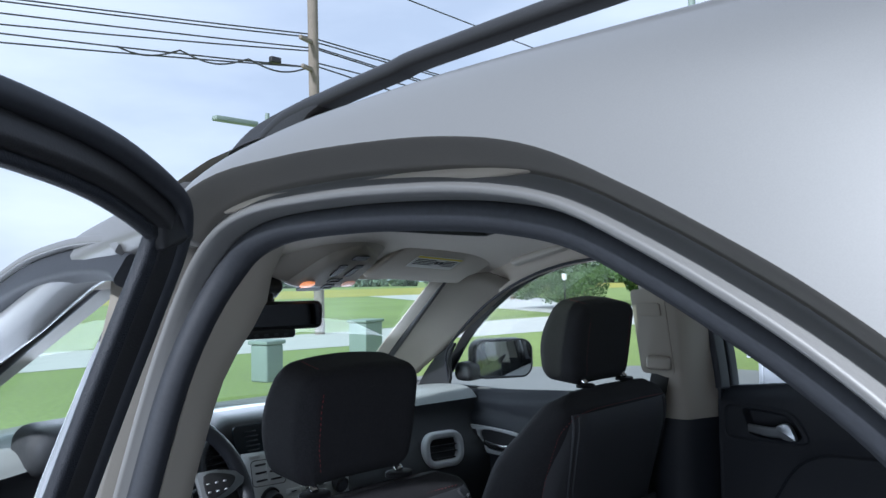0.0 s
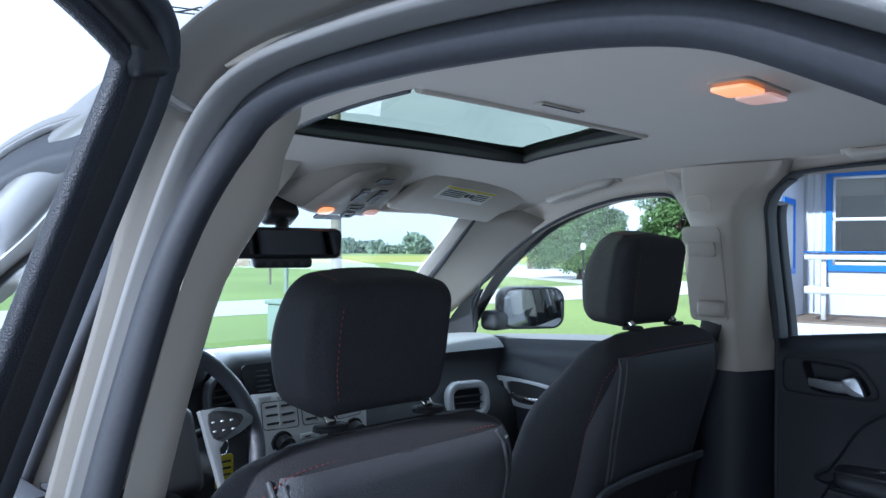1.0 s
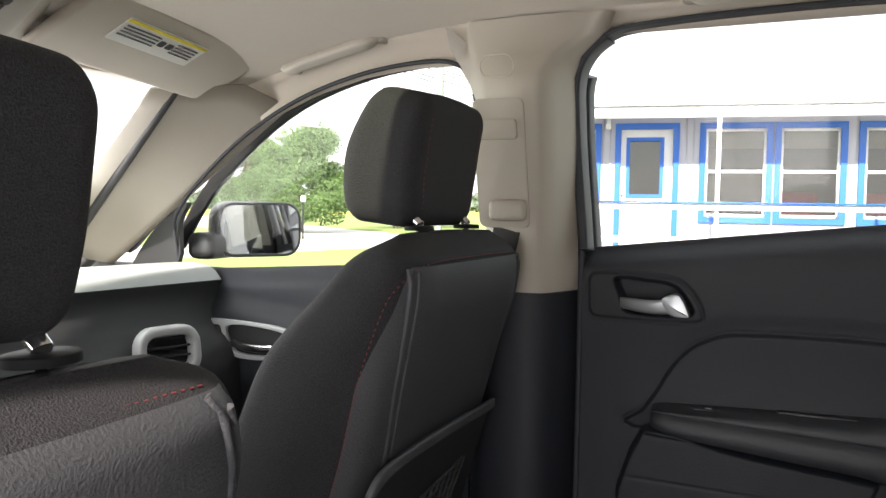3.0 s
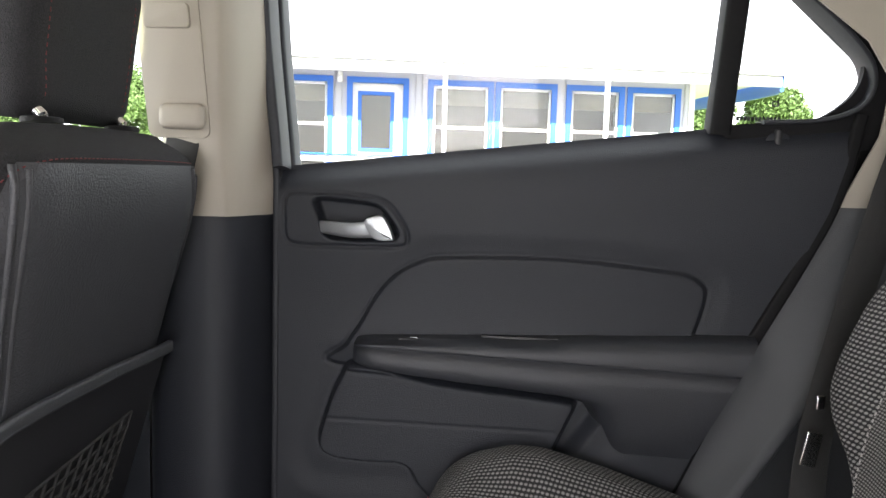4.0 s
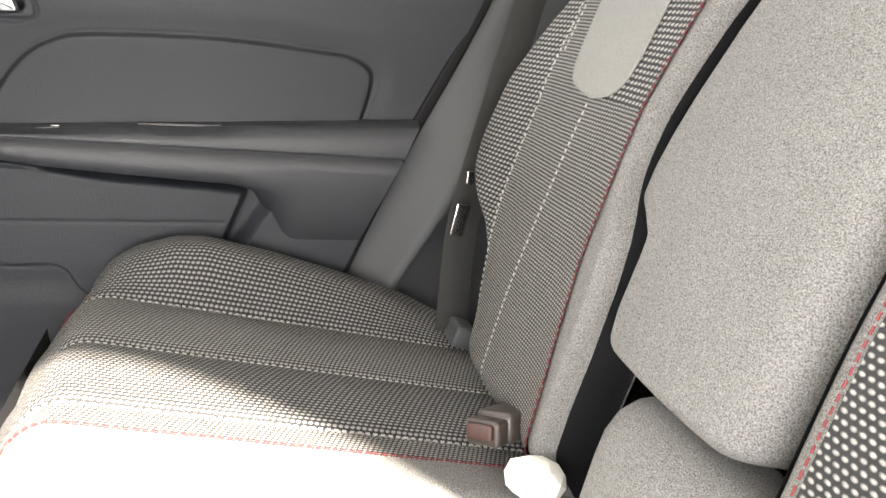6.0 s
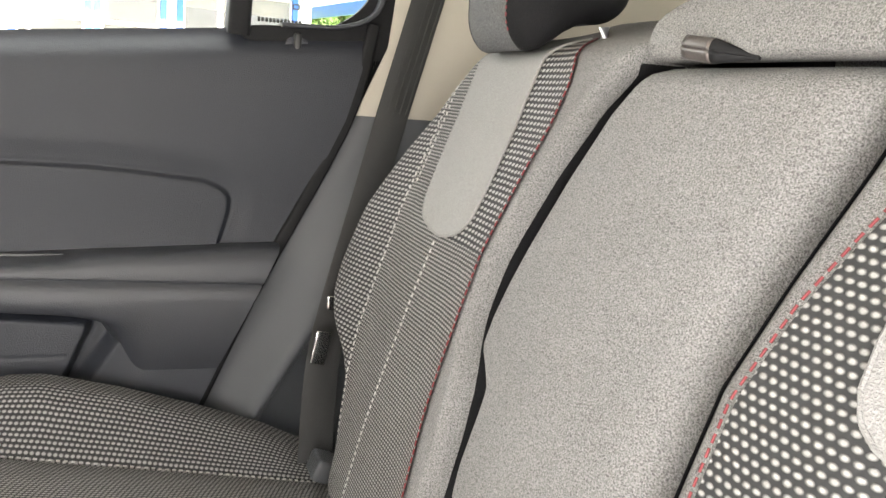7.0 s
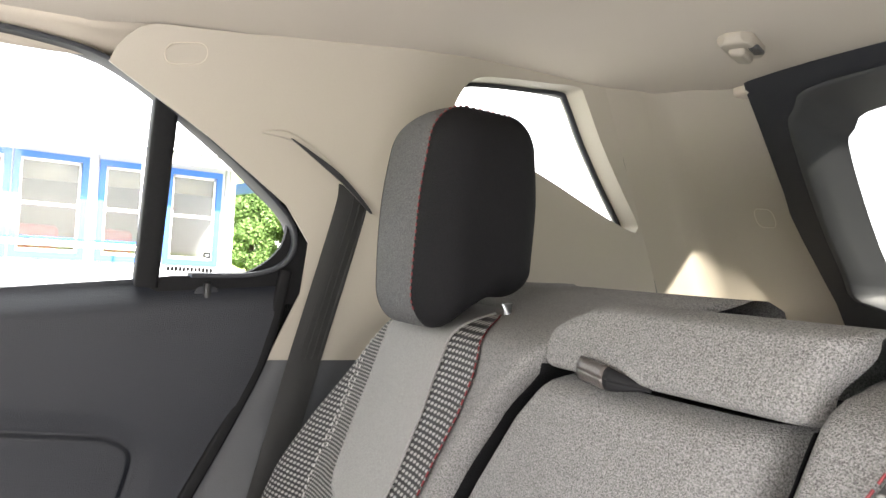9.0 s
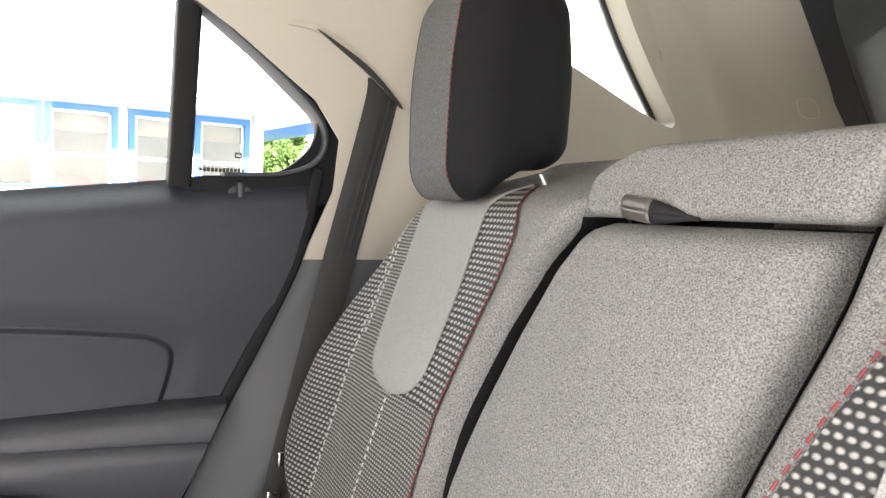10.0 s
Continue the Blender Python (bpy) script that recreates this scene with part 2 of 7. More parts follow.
WOOD_POLE = material("weathered utility pole", (0.20, 0.17, 0.14), 0.9, 0, 0.2, 3, 30, 0.4)
WIRE = material("black cable", (0.03, 0.03, 0.03), 0.6)
GREEN_BOX = material("grey green metal cabinet", (0.22, 0.27, 0.24), 0.6, 0, 0.1, 2, 30)
SIGN = material("orange and cream banner", (0.62, 0.36, 0.12), 0.7, 0, 0.2, 3, 20)


# ---- mesh helpers ----
def link(name, me, mat, parent=None, label="", smooth=True):
    if mat:
        me.materials.append(mat)
    if smooth:
        me.polygons.foreach_set("use_smooth", [True] * len(me.polygons))
    ob = new(name, me)
    if parent:
        ob.parent = parent
    if label:
        ob["label"] = label
    return ob


def part(name, bm, mat, parent=None, label="", smooth=False, auto=None):
    bmesh.ops.recalc_face_normals(bm, faces=bm.faces)
    me = bpy.data.meshes.new(name)
    if auto:
        for e in bm.edges:
            e.smooth = len(e.link_faces) == 2 and e.calc_face_angle(0) < radians(auto)
    bm.to_mesh(me)
    bm.free()
    return link(name, me, mat, parent, label, smooth or bool(auto))


def thing(name, label, category, group="", kind=""):
    ob = new(name)
    ob.empty_display_size = 0.05
    return tagged(ob, label, category, group, kind)


def lerp(a, b, t):
    return a + (b - a) * t


def smooth(a, b, v):
    t = min(1.0, max(0.0, (v - a) / (b - a)))
    return t * t * (3 - 2 * t)


def curve_at(table, v):
    """Straight lines through (v, value) pairs, in rising order."""
    if v <= table[0][0]:
        return table[0][1]
    for (a, p), (b, q) in zip(table, table[1:]):
        if v <= b:
            return lerp(p, q, (v - a) / (b - a))
    return table[-1][1]


def spline(points, n=12, closed=False):
    """Catmull-Rom through the points."""
    pts = [Vector(p) for p in points]
    out = []
    k = len(pts)
    spans = k if closed else k - 1
    for i in range(spans):
        p0 = pts[(i - 1) % k] if closed or i > 0 else pts[0]
        p1, p2 = pts[i], pts[(i + 1) % k]
        p3 = pts[(i + 2) % k] if closed or i + 2 < k else pts[-1]
        for j in range(n):
            t = j / n
            out.append(0.5 * (2 * p1 + (p2 - p0) * t + (2 * p0 - 5 * p1 + 4 * p2 - p3) * t * t + (3 * p1 - p0 - 3 * p2 + p3) * t ** 3))
    if not closed:
        out.append(pts[-1])
    return out


def sheet(name, rows, mat, parent=None, label="", thick=0.0, uv=True, smooth_it=True, closed_u=False, plan=None):
    """A sheet from rows of points, with a UV in metres (or by plan, a map from a point to its UV); thick: skin pushed off along the normals."""
    nu, nv = len(rows), len(rows[0])
    verts = [tuple(p) for r in rows for p in r]
    faces = []
    for i in range(nu if closed_u else nu - 1):
        a, b = i * nv, ((i + 1) % nu) * nv
        for j in range(nv - 1):
            faces.append((a + j, b + j, b + j + 1, a + j + 1))
    me = bpy.data.meshes.new(name)
    me.from_pydata(verts, [], faces)
    if plan:
        layer = me.uv_layers.new(name="UVMap")
        for loop in me.loops:
            layer.data[loop.index].uv = plan(verts[loop.vertex_index])
    elif uv:
        ul = [0.0]
        mid = nv // 2
        for i in range(1, nu):
            ul.append(ul[-1] + (Vector(rows[i][mid]) - Vector(rows[i - 1][mid])).length)
        coords = []
        vl = []
        for i in range(nu):
            acc, line = 0.0, [0.0]
            for j in range(1, nv):
                acc += (Vector(rows[i][j]) - Vector(rows[i][j - 1])).length
                line.append(acc)
            vl.append(line)
        layer = me.uv_layers.new(name="UVMap")
        for poly in me.polygons:
            for li, vi in zip(poly.loop_indices, poly.vertices):
                layer.data[li].uv = (ul[vi // nv], vl[vi // nv][vi % nv])
    ob = link(name, me, mat, parent, label, smooth_it)
    if thick:
        mod = ob.modifiers.new("skin", "SOLIDIFY")
        mod.thickness, mod.offset = thick, 0.0
    return ob


def sweep(name, path, prof, mat, parent=None, label="", closed=False, ref=(1, 0, 0), cap=True, smooth_it=True, scale=None):
    """A profile of (a, b) pairs carried along a path: a along ref, b across it."""
    pts = [Vector(p) for p in path]
    ref = Vector(ref)
    k, m = len(pts), len(prof)
    verts, faces = [], []
    for i, p in enumerate(pts):
        q0 = pts[i - 1] if i > 0 else (pts[-1] if closed else pts[0])
        q1 = pts[i + 1] if i + 1 < k else (pts[0] if closed else pts[-1])
        t = (q1 - q0).normalized()
        a = ref - t * ref.dot(t)
        a.normalize()
        b = t.cross(a)
        f = scale(i / max(1, k - 1)) if scale else 1.0
        for u, v in prof:
            verts.append(p + a * (u * f) + b * (v * f))
    for i in range(k if closed else k - 1):
        o, w = i * m, ((i + 1) % k) * m
        for j in range(m):
            faces.append((o + j, w + j, w + (j + 1) % m, o + (j + 1) % m))
    if cap and not closed:
        faces.append(tuple(range(m)))
        faces.append(tuple(reversed(range((k - 1) * m, k * m))))
    me = bpy.data.meshes.new(name)
    me.from_pydata([tuple(v) for v in verts], [], faces)
    bm = bmesh.new()
    bm.from_mesh(me)
    bmesh.ops.recalc_face_normals(bm, faces=bm.faces)
    if smooth_it:
        for e in bm.edges:
            e.smooth = len(e.link_faces) == 2 and e.calc_face_angle(0) < radians(50)
    bm.to_mesh(me)
    bm.free()
    return link(name, me, mat, parent, label, smooth_it)


def ring(r, n=10, rb=None):
    return [(r * math.cos(2 * math.pi * i / n), (rb or r) * math.sin(2 * math.pi * i / n)) for i in range(n)]


def rounded(w, h, r, n=4):
    """A rounded rectangle's outline, w by h."""
    out = []
    for cx, cy, a0 in ((w / 2 - r, h / 2 - r, 0), (-w / 2 + r, h / 2 - r, 90), (-w / 2 + r, -h / 2 + r, 180), (w / 2 - r, -h / 2 + r, 270)):
        for i in range(n + 1):
            a = radians(a0 + 90 * i / n)
            out.append((cx + r * math.cos(a), cy + r * math.sin(a)))
    return out


def tube(name, path, r, mat, parent=None, label="", n=8, closed=False, ref=(0.03, 0.05, 1)):
    return sweep(name, path, ring(r, n), mat, parent, label, closed, ref)


def rbox(name, size, r, mat, parent=None, label="", at=(0, 0, 0), turn=(0, 0, 0), n=4, shape=None, fine=1, split=0.0, second=None):
    """A box with rounded edges; shape(v) may bend it before it is turned and set in place."""
    sx, sy, sz = (s / 2 for s in size)
    r = min(r, sx, sy, sz)

    def stops(s):
        c = s - r
        flat = [-c + 2 * c * i / fine for i in range(fine + 1)]
        return [(-c, -math.cos(math.pi / 2 * i / n)) for i in range(n)] + [(f, 0.0) for f in flat] + [(c, math.sin(math.pi / 2 * (i + 1) / n)) for i in range(n)]

    verts, index, faces = [], {}, []

    def vert(p):
        core = [max(-(s - r), min(s - r, c)) for c, s in zip(p, (sx, sy, sz))]
        d = Vector([a - b for a, b in zip(p, core)])
        q = Vector(core) + (d.normalized() * r if d.length > 1e-9 else d)
        key = (round(q.x, 6), round(q.y, 6), round(q.z, 6))
        if key not in index:
            index[key] = len(verts)
            verts.append(q)
        return index[key]

    def line(s):
        out = []
        for base, e in stops(s):
            out.append(base + e * r)
        return out

    lx, ly, lz = line(sx), line(sy), line(sz)
    for ax, (la, lb, s) in enumerate(((ly, lz, sx), (lz, lx, sy), (lx, ly, sz))):
        for sign in (-1, 1):
            for i in range(len(la) - 1):
                for j in range(len(lb) - 1):
                    quad = []
                    for a, b in ((la[i], lb[j]), (la[i + 1], lb[j]), (la[i + 1], lb[j + 1]), (la[i], lb[j + 1])):
                        p = [0, 0, 0]
                        p[ax], p[(ax + 1) % 3], p[(ax + 2) % 3] = sign * s, a, b
                        quad.append(vert(p))
                    quad = list(dict.fromkeys(quad))
                    if len(quad) > 2:
                        faces.append(tuple(quad if sign > 0 else reversed(quad)))
    m = pose(*at, *turn)
    flank = [abs(sum(verts[i].x for i in f) / len(f)) > split for f in faces] if second else []
    if shape:
        verts = [Vector(shape(v)) for v in verts]
    me = bpy.data.meshes.new(name)
    me.from_pydata([tuple(m @ v) for v in verts], [], faces)
    ob = link(name, me, mat, parent, label)
    if second:
        me.materials.append(second)
        me.polygons.foreach_set("material_index", [int(k) for k in flank])
    return ob


def slab(name, outline, depth, mat, parent=None, label="", place=None, bevel=0.0, holes=(), smooth_it=False):
    """A flat outline of (a, b) pairs, depth thick; place turns (a, b, c) into the world."""
    bm = bmesh.new()
    loops = [outline, *holes]
    edges = []
    for lp in loops:
        vs = [bm.verts.new((a, b, 0)) for a, b in lp]
        edges += [bm.edges.new((vs[i], vs[(i + 1) % len(vs)])) for i in range(len(vs))]
    if holes:
        bmesh.ops.triangle_fill(bm, edges=edges, use_beauty=True)
    else:
        bm.faces.new([e.verts[0] for e in edges])
    top = list(bm.faces)
    rim = [e for e in bm.edges if len(e.link_faces) == 1]
    got = bmesh.ops.extrude_face_region(bm, geom=top)
    moved = [g for g in got["geom"] if isinstance(g, bmesh.types.BMVert)]
    for v in moved:
        v.co.z += depth
    if bevel:
        sharp = [g for g in got["geom"] if isinstance(g, bmesh.types.BMEdge) and len([f for f in g.link_faces if abs(f.normal.z) < 0.5 or f.calc_area() == 0]) > 0]
        bm.normal_update()
        sharp = [e for e in bm.edges if len(e.link_faces) == 2 and e.calc_face_angle(0) > radians(60) and all(v in moved for v in e.verts)]
        bmesh.ops.bevel(bm, geom=sharp, offset=bevel, segments=2, affect="EDGES", profile=0.6)
    for v in bm.verts:
        v.co = Vector(place(*v.co)) if place else v.co
    return part(name, bm, mat, parent, label, auto=40)


def box(name, lo, hi, mat, parent=None, label="", bevel=0.0):
    bm = bmesh.new()
    bmesh.ops.create_cube(bm, size=1)
    for v in bm.verts:
        v.co = Vector([lerp(a, b, c + 0.5) for a, b, c in zip(lo, hi, v.co)])
    if bevel:
        bmesh.ops.bevel(bm, geom=list(bm.edges), offset=bevel, segments=1, affect="EDGES")
    return part(name, bm, mat, parent, label)


def smooth_poly(points, n=5):
    return [(p.x, p.y) for p in spline([(a, b, 0) for a, b in points], n, True)]


def stitches(name, path, mat, parent, length=0.006, gap=0.004, r=0.0011, label=""):
    """Short thread dashes along a path, in one mesh."""
    verts, faces = [], []
    acc, start = 0.0, None
    pts = [Vector(p) for p in path]
    dense = []
    for a, b in zip(pts, pts[1:]):
        k = max(1, int((b - a).length / 0.001))
        dense += [a.lerp(b, i / k) for i in range(k)]
    step_on, i = True, 0
    while i < len(dense) - 2:
        seg = dense[i:i + max(2, int(length / 0.001))]
        d = (seg[-1] - seg[0])
        if d.length > 1e-6:
            d.normalize()
            s1 = d.cross(Vector((0.3, 0.5, 0.8))).normalized() * r
            s2 = d.cross(s1).normalized() * r
            o = len(verts)
            for p in (seg[0], seg[-1]):
                verts += [p + s1, p + s2, p - s1, p - s2]
            faces += [(o, o + 1, o + 5, o + 4), (o + 1, o + 2, o + 6, o + 5), (o + 2, o + 3, o + 7, o + 6), (o + 3, o, o + 4, o + 7)]
        i += int((length + gap) / 0.001)
    me = bpy.data.meshes.new(name)
    me.from_pydata([tuple(v) for v in verts], [], faces)
    return link(name, me, mat, parent, label)


# ---- the car's shell ----
car = thing("car", "champagne silver five-seat crossover with one rear door open", "car")


def side_x(z):
    """Half width of the cabin at the trim, at height z."""
    return 0.70 - 0.24 * max(0.0, z - 1.15)


def ceiling(x, y):
    """Height of the headliner."""
    return 1.614 - 0.024 * (abs(x) / 0.60) ** 4 * (1 - 0.62 * smooth(0.34, 0.20, y) * smooth(-0.40, -0.10, y)) - 0.105 * (max(0.0, y - 0.80) / 0.73) ** 2.45 + 0.036 * smooth(0.25, -0.35, y)


# roof skin, with the opening for the glass panel
SUN_X, SUN_Y0, SUN_Y1 = 0.295, 0.925, 1.225


def skin(x, y):
    return 1.69 - (0.045 + 0.036 * smooth(0.80, 1.12, y)) * (abs(x) / 0.60) ** 3 - 0.13 * (max(0.0, y - 0.8) / 0.75) ** 2 - 0.05 * (max(0.0, -0.3 - y) / 0.6) ** 2


for name, height, mat, half, wide in (("roof_panel", skin, PAINT, 0.60, 0.06), ("headliner", ceiling, HEADLINER, 0.605, 0.0)):
    hx, h0, h1 = SUN_X + wide, SUN_Y0 - wide * 0.4, SUN_Y1 + wide * 1.2
    bm = bmesh.new()
    for x0, x1, y0, y1 in ((-half, half, -0.70, h0), (-half, half, h1, 1.53), (-half, -hx, h0, h1), (hx, half, h0, h1)):
        n, k = 24, 16
        grid = [[bm.verts.new((x, y, height(x, y))) for y in (lerp(y0, y1, j / k) for j in range(k + 1))] for x in (lerp(x0, x1, i / n) for i in range(n + 1))]
        for i in range(n):
            for j in range(k):
                bm.faces.new((grid[i][j], grid[i + 1][j], grid[i + 1][j + 1], grid[i][j + 1]))
    bmesh.ops.remove_doubles(bm, verts=bm.verts, dist=0.0005)
    part(name, bm, mat, car, smooth=True)

# sunroof: rolled headliner edge, black tray, tinted pane
loop2 = [p for p in spline([(SUN_X, SUN_Y0 + 0.03, 0), (SUN_X, SUN_Y1 - 0.04, 0), (SUN_X - 0.03, SUN_Y1, 0), (0, SUN_Y1 - 0.001, 0), (-SUN_X + 0.03, SUN_Y1, 0), (-SUN_X, SUN_Y1 - 0.04, 0), (-SUN_X, SUN_Y0 + 0.03, 0), (-SUN_X + 0.03, SUN_Y0, 0), (0, SUN_Y0 + 0.001, 0), (SUN_X - 0.03, SUN_Y0, 0)], 6, True)]
sunroof = new("sunroof")
sunroof.parent = car
k0 = min(range(len(loop2)), key=lambda k: abs(loop2[k].x) + 9 * abs(loop2[k].y - SUN_Y0))
round_front = [p for p in loop2[k0:] + loop2[:k0] if p.y > SUN_Y0 + 0.012]
sweep("rolled_edge", [(p.x, p.y, ceiling(p.x, p.y) + 0.002) for p in round_front], ring(0.0045, 8), BLACK, sunroof, ref=(0, 0, 1))
sweep("shade_lip", [(lerp(-0.285, 0.285, i / 12), SUN_Y0 + 0.004, ceiling(lerp(-0.285, 0.285, i / 12), SUN_Y0) + 0.006) for i in range(13)], ring(0.011, 10), HEADLINER, sunroof, "cloth edge of the sunroof shade", ref=(0, 0, 1))
sheet("tray", [[(p.x * s, (p.y - 1.055) * s + 1.055, ceiling(p.x, p.y) + h) for s, h in ((1.08, 0.004), (0.992, 0.003), (0.984, -0.003), (0.978, 0.004), (0.988, 0.010), (0.986, 0.015), (0.974, 0.016), (0.970, 0.020), (0.955, 0.021), (0.953, 0.026), (0.935, 0.027), (0.925, 0.030))] for p in round_front], BLACK, sunroof)
sheet("glass_pane", [[(lerp(-0.365, 0.365, i / 8), lerp(0.855, 1.305, j / 6), skin(lerp(-0.365, 0.365, i / 8), lerp(0.855, 1.305, j / 6)) - 0.040) for j in range(7)] for i in range(9)], TINT, sunroof, "green-tinted sunroof glass")
slab("vent_frame", rounded(0.11, 0.018, 0.006), 0.002, HEADLINER, sunroof, place=lambda a, b, c: (a - 0.05, b + 0.875, ceiling(a, 0.875) - 0.001 - c), bevel=0.001)
slab("vent_slot", rounded(0.092, 0.005, 0.002), 0.001, BLACK, sunroof, place=lambda a, b, c: (a - 0.05, b + 0.871, ceiling(a, 0.875) - 0.003 - c))

# the opening of the rear door on the driver's side
OPENING = spline([(0, y, z) for y, z in ((0.885, 0.50), (0.882, 0.85), (0.876, 1.12), (0.868, 1.25), (0.848, 1.39), (0.81, 1.487), (0.745, 1.524), (0.62, 1.531), (0.50, 1.527), (0.42, 1.519), (0.36, 1.505), (0.30, 1.477), (0.25, 1.45), (0.20, 1.42), (0.15, 1.382), (0.09, 1.32), (0.06, 1.24), (0.08, 1.14), (0.15, 1.02), (0.24, 0.84), (0.33, 0.62), (0.42, 0.50))], 5)


def opening_ring(d, dx):
    out = []
    for i, p in enumerate(OPENING):
        t = (OPENING[min(i + 1, len(OPENING) - 1)] - OPENING[max(i - 1, 0)]).normalized()
        n = Vector((0, t.z, -t.y))
        q = p + n * d
        w = smooth(0.80, 0.86, p.y)
        out.append(Vector((-(side_x(p.z) + lerp(dx, min(dx, 0.046), w) + 0.018 * w * smooth(0.034, 0.014, dx)), q.y, q.z)))
    return out


def bands(name, pairs, mat, label=""):
    rings = [opening_ring(d, dx) for d, dx in pairs]
    return sheet(name, [list(col) for col in zip(*rings)], mat, car, label, uv=False)


bands("door_seal", ((0.004, -0.014), (-0.003, -0.006), (-0.004, 0.004), (0.002, 0.014), (0.010, 0.019), (0.018, 0.018), (0.023, 0.012)), RUBBER, "black rubber door seal")
bands("door_flange", ((0.021, 0.012), (0.023, 0.030), (0.025, 0.040), (0.028, 0.044), (0.032, 0.0425), (0.041, 0.031), (0.044, 0.030)), PAINT)
bands("door_jamb", ((0.044, 0.030), (0.046, 0.032), (0.050, 0.046), (0.056, 0.064), (0.062, 0.077), (0.064, 0.079)), PAINT_SHADED)
crease = opening_ring(0.064, 0.079)
rows = []
for i, c in enumerate(crease):
    p = OPENING[i]
    t = (OPENING[min(i + 1, len(OPENING) - 1)] - OPENING[max(i - 1, 0)]).normalized()
    ny, nz = t.z, -t.y
    if p.y > 0.84 and p.z < 1.46:
        continue
    up = smooth(-0.2, 0.55, nz)
    goal = Vector((lerp(-0.80, -0.585, up), c.y + min(0.0, ny) * 0.85 - 0.1 * (1 - up), lerp(1.20, 1.650 + 0.018 * smooth(0.72, 0.35, c.y) - 0.022 * smooth(0.62, 0.86, c.y), up)))
    line = []
    for k in range(9):
        f = k / 8
        q = c.lerp(goal, f)
        q.x -= 0.012 * math.sin(math.pi * min(1, f * 1.15)) * up
        q.z += lerp(0.016, 0.008, smooth(0.5, 0.8, c.y)) * math.sin(math.pi * f) * up
        if k == 0:
            q = c
        line.append(q)
    rows.append(line)
sheet("body_side", rows, PAINT, car, "champagne silver painted body side", uv=False)
sweep("drip_moulding", [(-0.585, y, 1.653 - 0.02 * smooth(-0.2, -0.7, y)) for y in (0.75, 0.5, 0.2, -0.1, -0.4, -0.7)], rounded(0.012, 0.008, 0.003), PAINT_SHADED, car)

for side in (-1, 1):
    rail = new("roof_rail")
    rail.parent = car
    sweep("rail_bar", spline([(side * 0.579, 0.80, 1.649), (side * 0.579, 0.755, 1.666), (side * 0.579, 0.675, 1.6755), (side * 0.579, 0.588, 1.684), (side * 0.579, 0.524, 1.690), (side * 0.579, 0.2, 1.702), (side * 0.579, -0.2, 1.702), (side * 0.579, -0.62, 1.672)], 6), rounded(0.030, 0.015, 0.006), BLACK, rail)
    for foot in (((0.874, 1.636), (0.825, 1.6605), (0.755, 1.674), (0.69, 1.681), (0.69, 1.668), (0.712, 1.660), (0.735, 1.645), (0.80, 1.630), (0.87, 1.622)), ((-0.64, 1.625), (-0.60, 1.677), (-0.50, 1.690), (-0.46, 1.684), (-0.50, 1.665), (-0.54, 1.63))):
        slab("rail_foot", smooth_poly(foot, 3), 0.028, BLACK, rail, place=lambda a, b, c, s=side: (s * 0.565 + s * c, a, b), bevel=0.005)
    # roof side and windscreen pillar
    if side < 0:
        arc = spline([(side * 0.655, 0.84, 1.560), (side * 0.655, 0.95, 1.545), (side * 0.652, 1.04, 1.534), (side * 0.650, 1.15, 1.514), (side * 0.652, 1.25, 1.480), (side * 0.657, 1.35, 1.440), (side * 0.67, 1.5, 1.385), (side * 0.70, 1.78, 1.275), (side * 0.745, 2.1, 1.13)], 6)
    else:
        arc = spline([(side * 0.662, 0.86, 1.600), (side * 0.655, 1.02, 1.602), (side * 0.645, 1.25, 1.578), (side * 0.66, 1.5, 1.50), (side * 0.70, 1.78, 1.35), (side * 0.745, 2.1, 1.14)], 6)
    sweep("windscreen_pillar", arc, rounded(0.06, 0.07, 0.022), PAINT, car, ref=(side, 0, 0.5))
    frame_path = spline([(side * 0.675, 0.945, 1.548), (side * 0.668, 1.0, 1.562), (side * 0.67, 1.15, 1.560), (side * 0.675, 1.32, 1.535), (side * 0.69, 1.52, 1.462), (side * 0.72, 1.76, 1.322), (side * 0.755, 1.98, 1.16)], 6)
    frame_path = [p + (Vector((0.04, 0, 0.022)) if side > 0 else Vector((0, 0, -0.052))) for p in frame_path]
    sweep("front_window_frame", frame_path, rounded(0.035, 0.042, 0.008), RUBBER, car, ref=(side, 0, 0.4))
    sweep("window_bright_strip", [p + Vector((side * 0.012, 0.006, 0.028)) for p in frame_path], rounded(0.012, 0.012, 0.003), PAINT, car, ref=(side, 0, 0.4))
    # inner pillar trims
    sheet("windscreen_pillar_trim", [[(side * (0.445 + 0.20 * f - 0.02), 1.535 + 0.60 * f, 1.478 - 0.36 * f), (side * (0.50 + 0.17 * f), 1.50 + 0.58 * f, 1.492 - 0.355 * f), (side * (0.575 + 0.115 * f), 1.455 + 0.56 * f, 1.502 - 0.345 * f), (side * (0.64 + 0.06 * f), 1.425 + 0.53 * f, 1.478 - 0.33 * f), (side * (0.66 + 0.055 * f), 1.42 + 0.52 * f, 1.468 - 0.325 * f)] for f in (i / 12 for i in range(13))], BEIGE, car, thick=0.004)
    # headliner edge above the windows
    edge = [0.60, 0.62, 0.637, 0.645]
    drop = [0.0, -0.006, -0.02, -0.034]
    rows = []
    for y in (lerp(0.20, 1.47, i / 44) for i in range(45)):
        top_z = ceiling(0.60, y) + 0.002
        low_z = lerp(top_z - 0.034, curve_at(((1.03, 1.524), (1.145, 1.525), (1.238, 1.514), (1.339, 1.489), (1.435, 1.452), (1.47, 1.436)), y), smooth(0.98, 1.04, y))
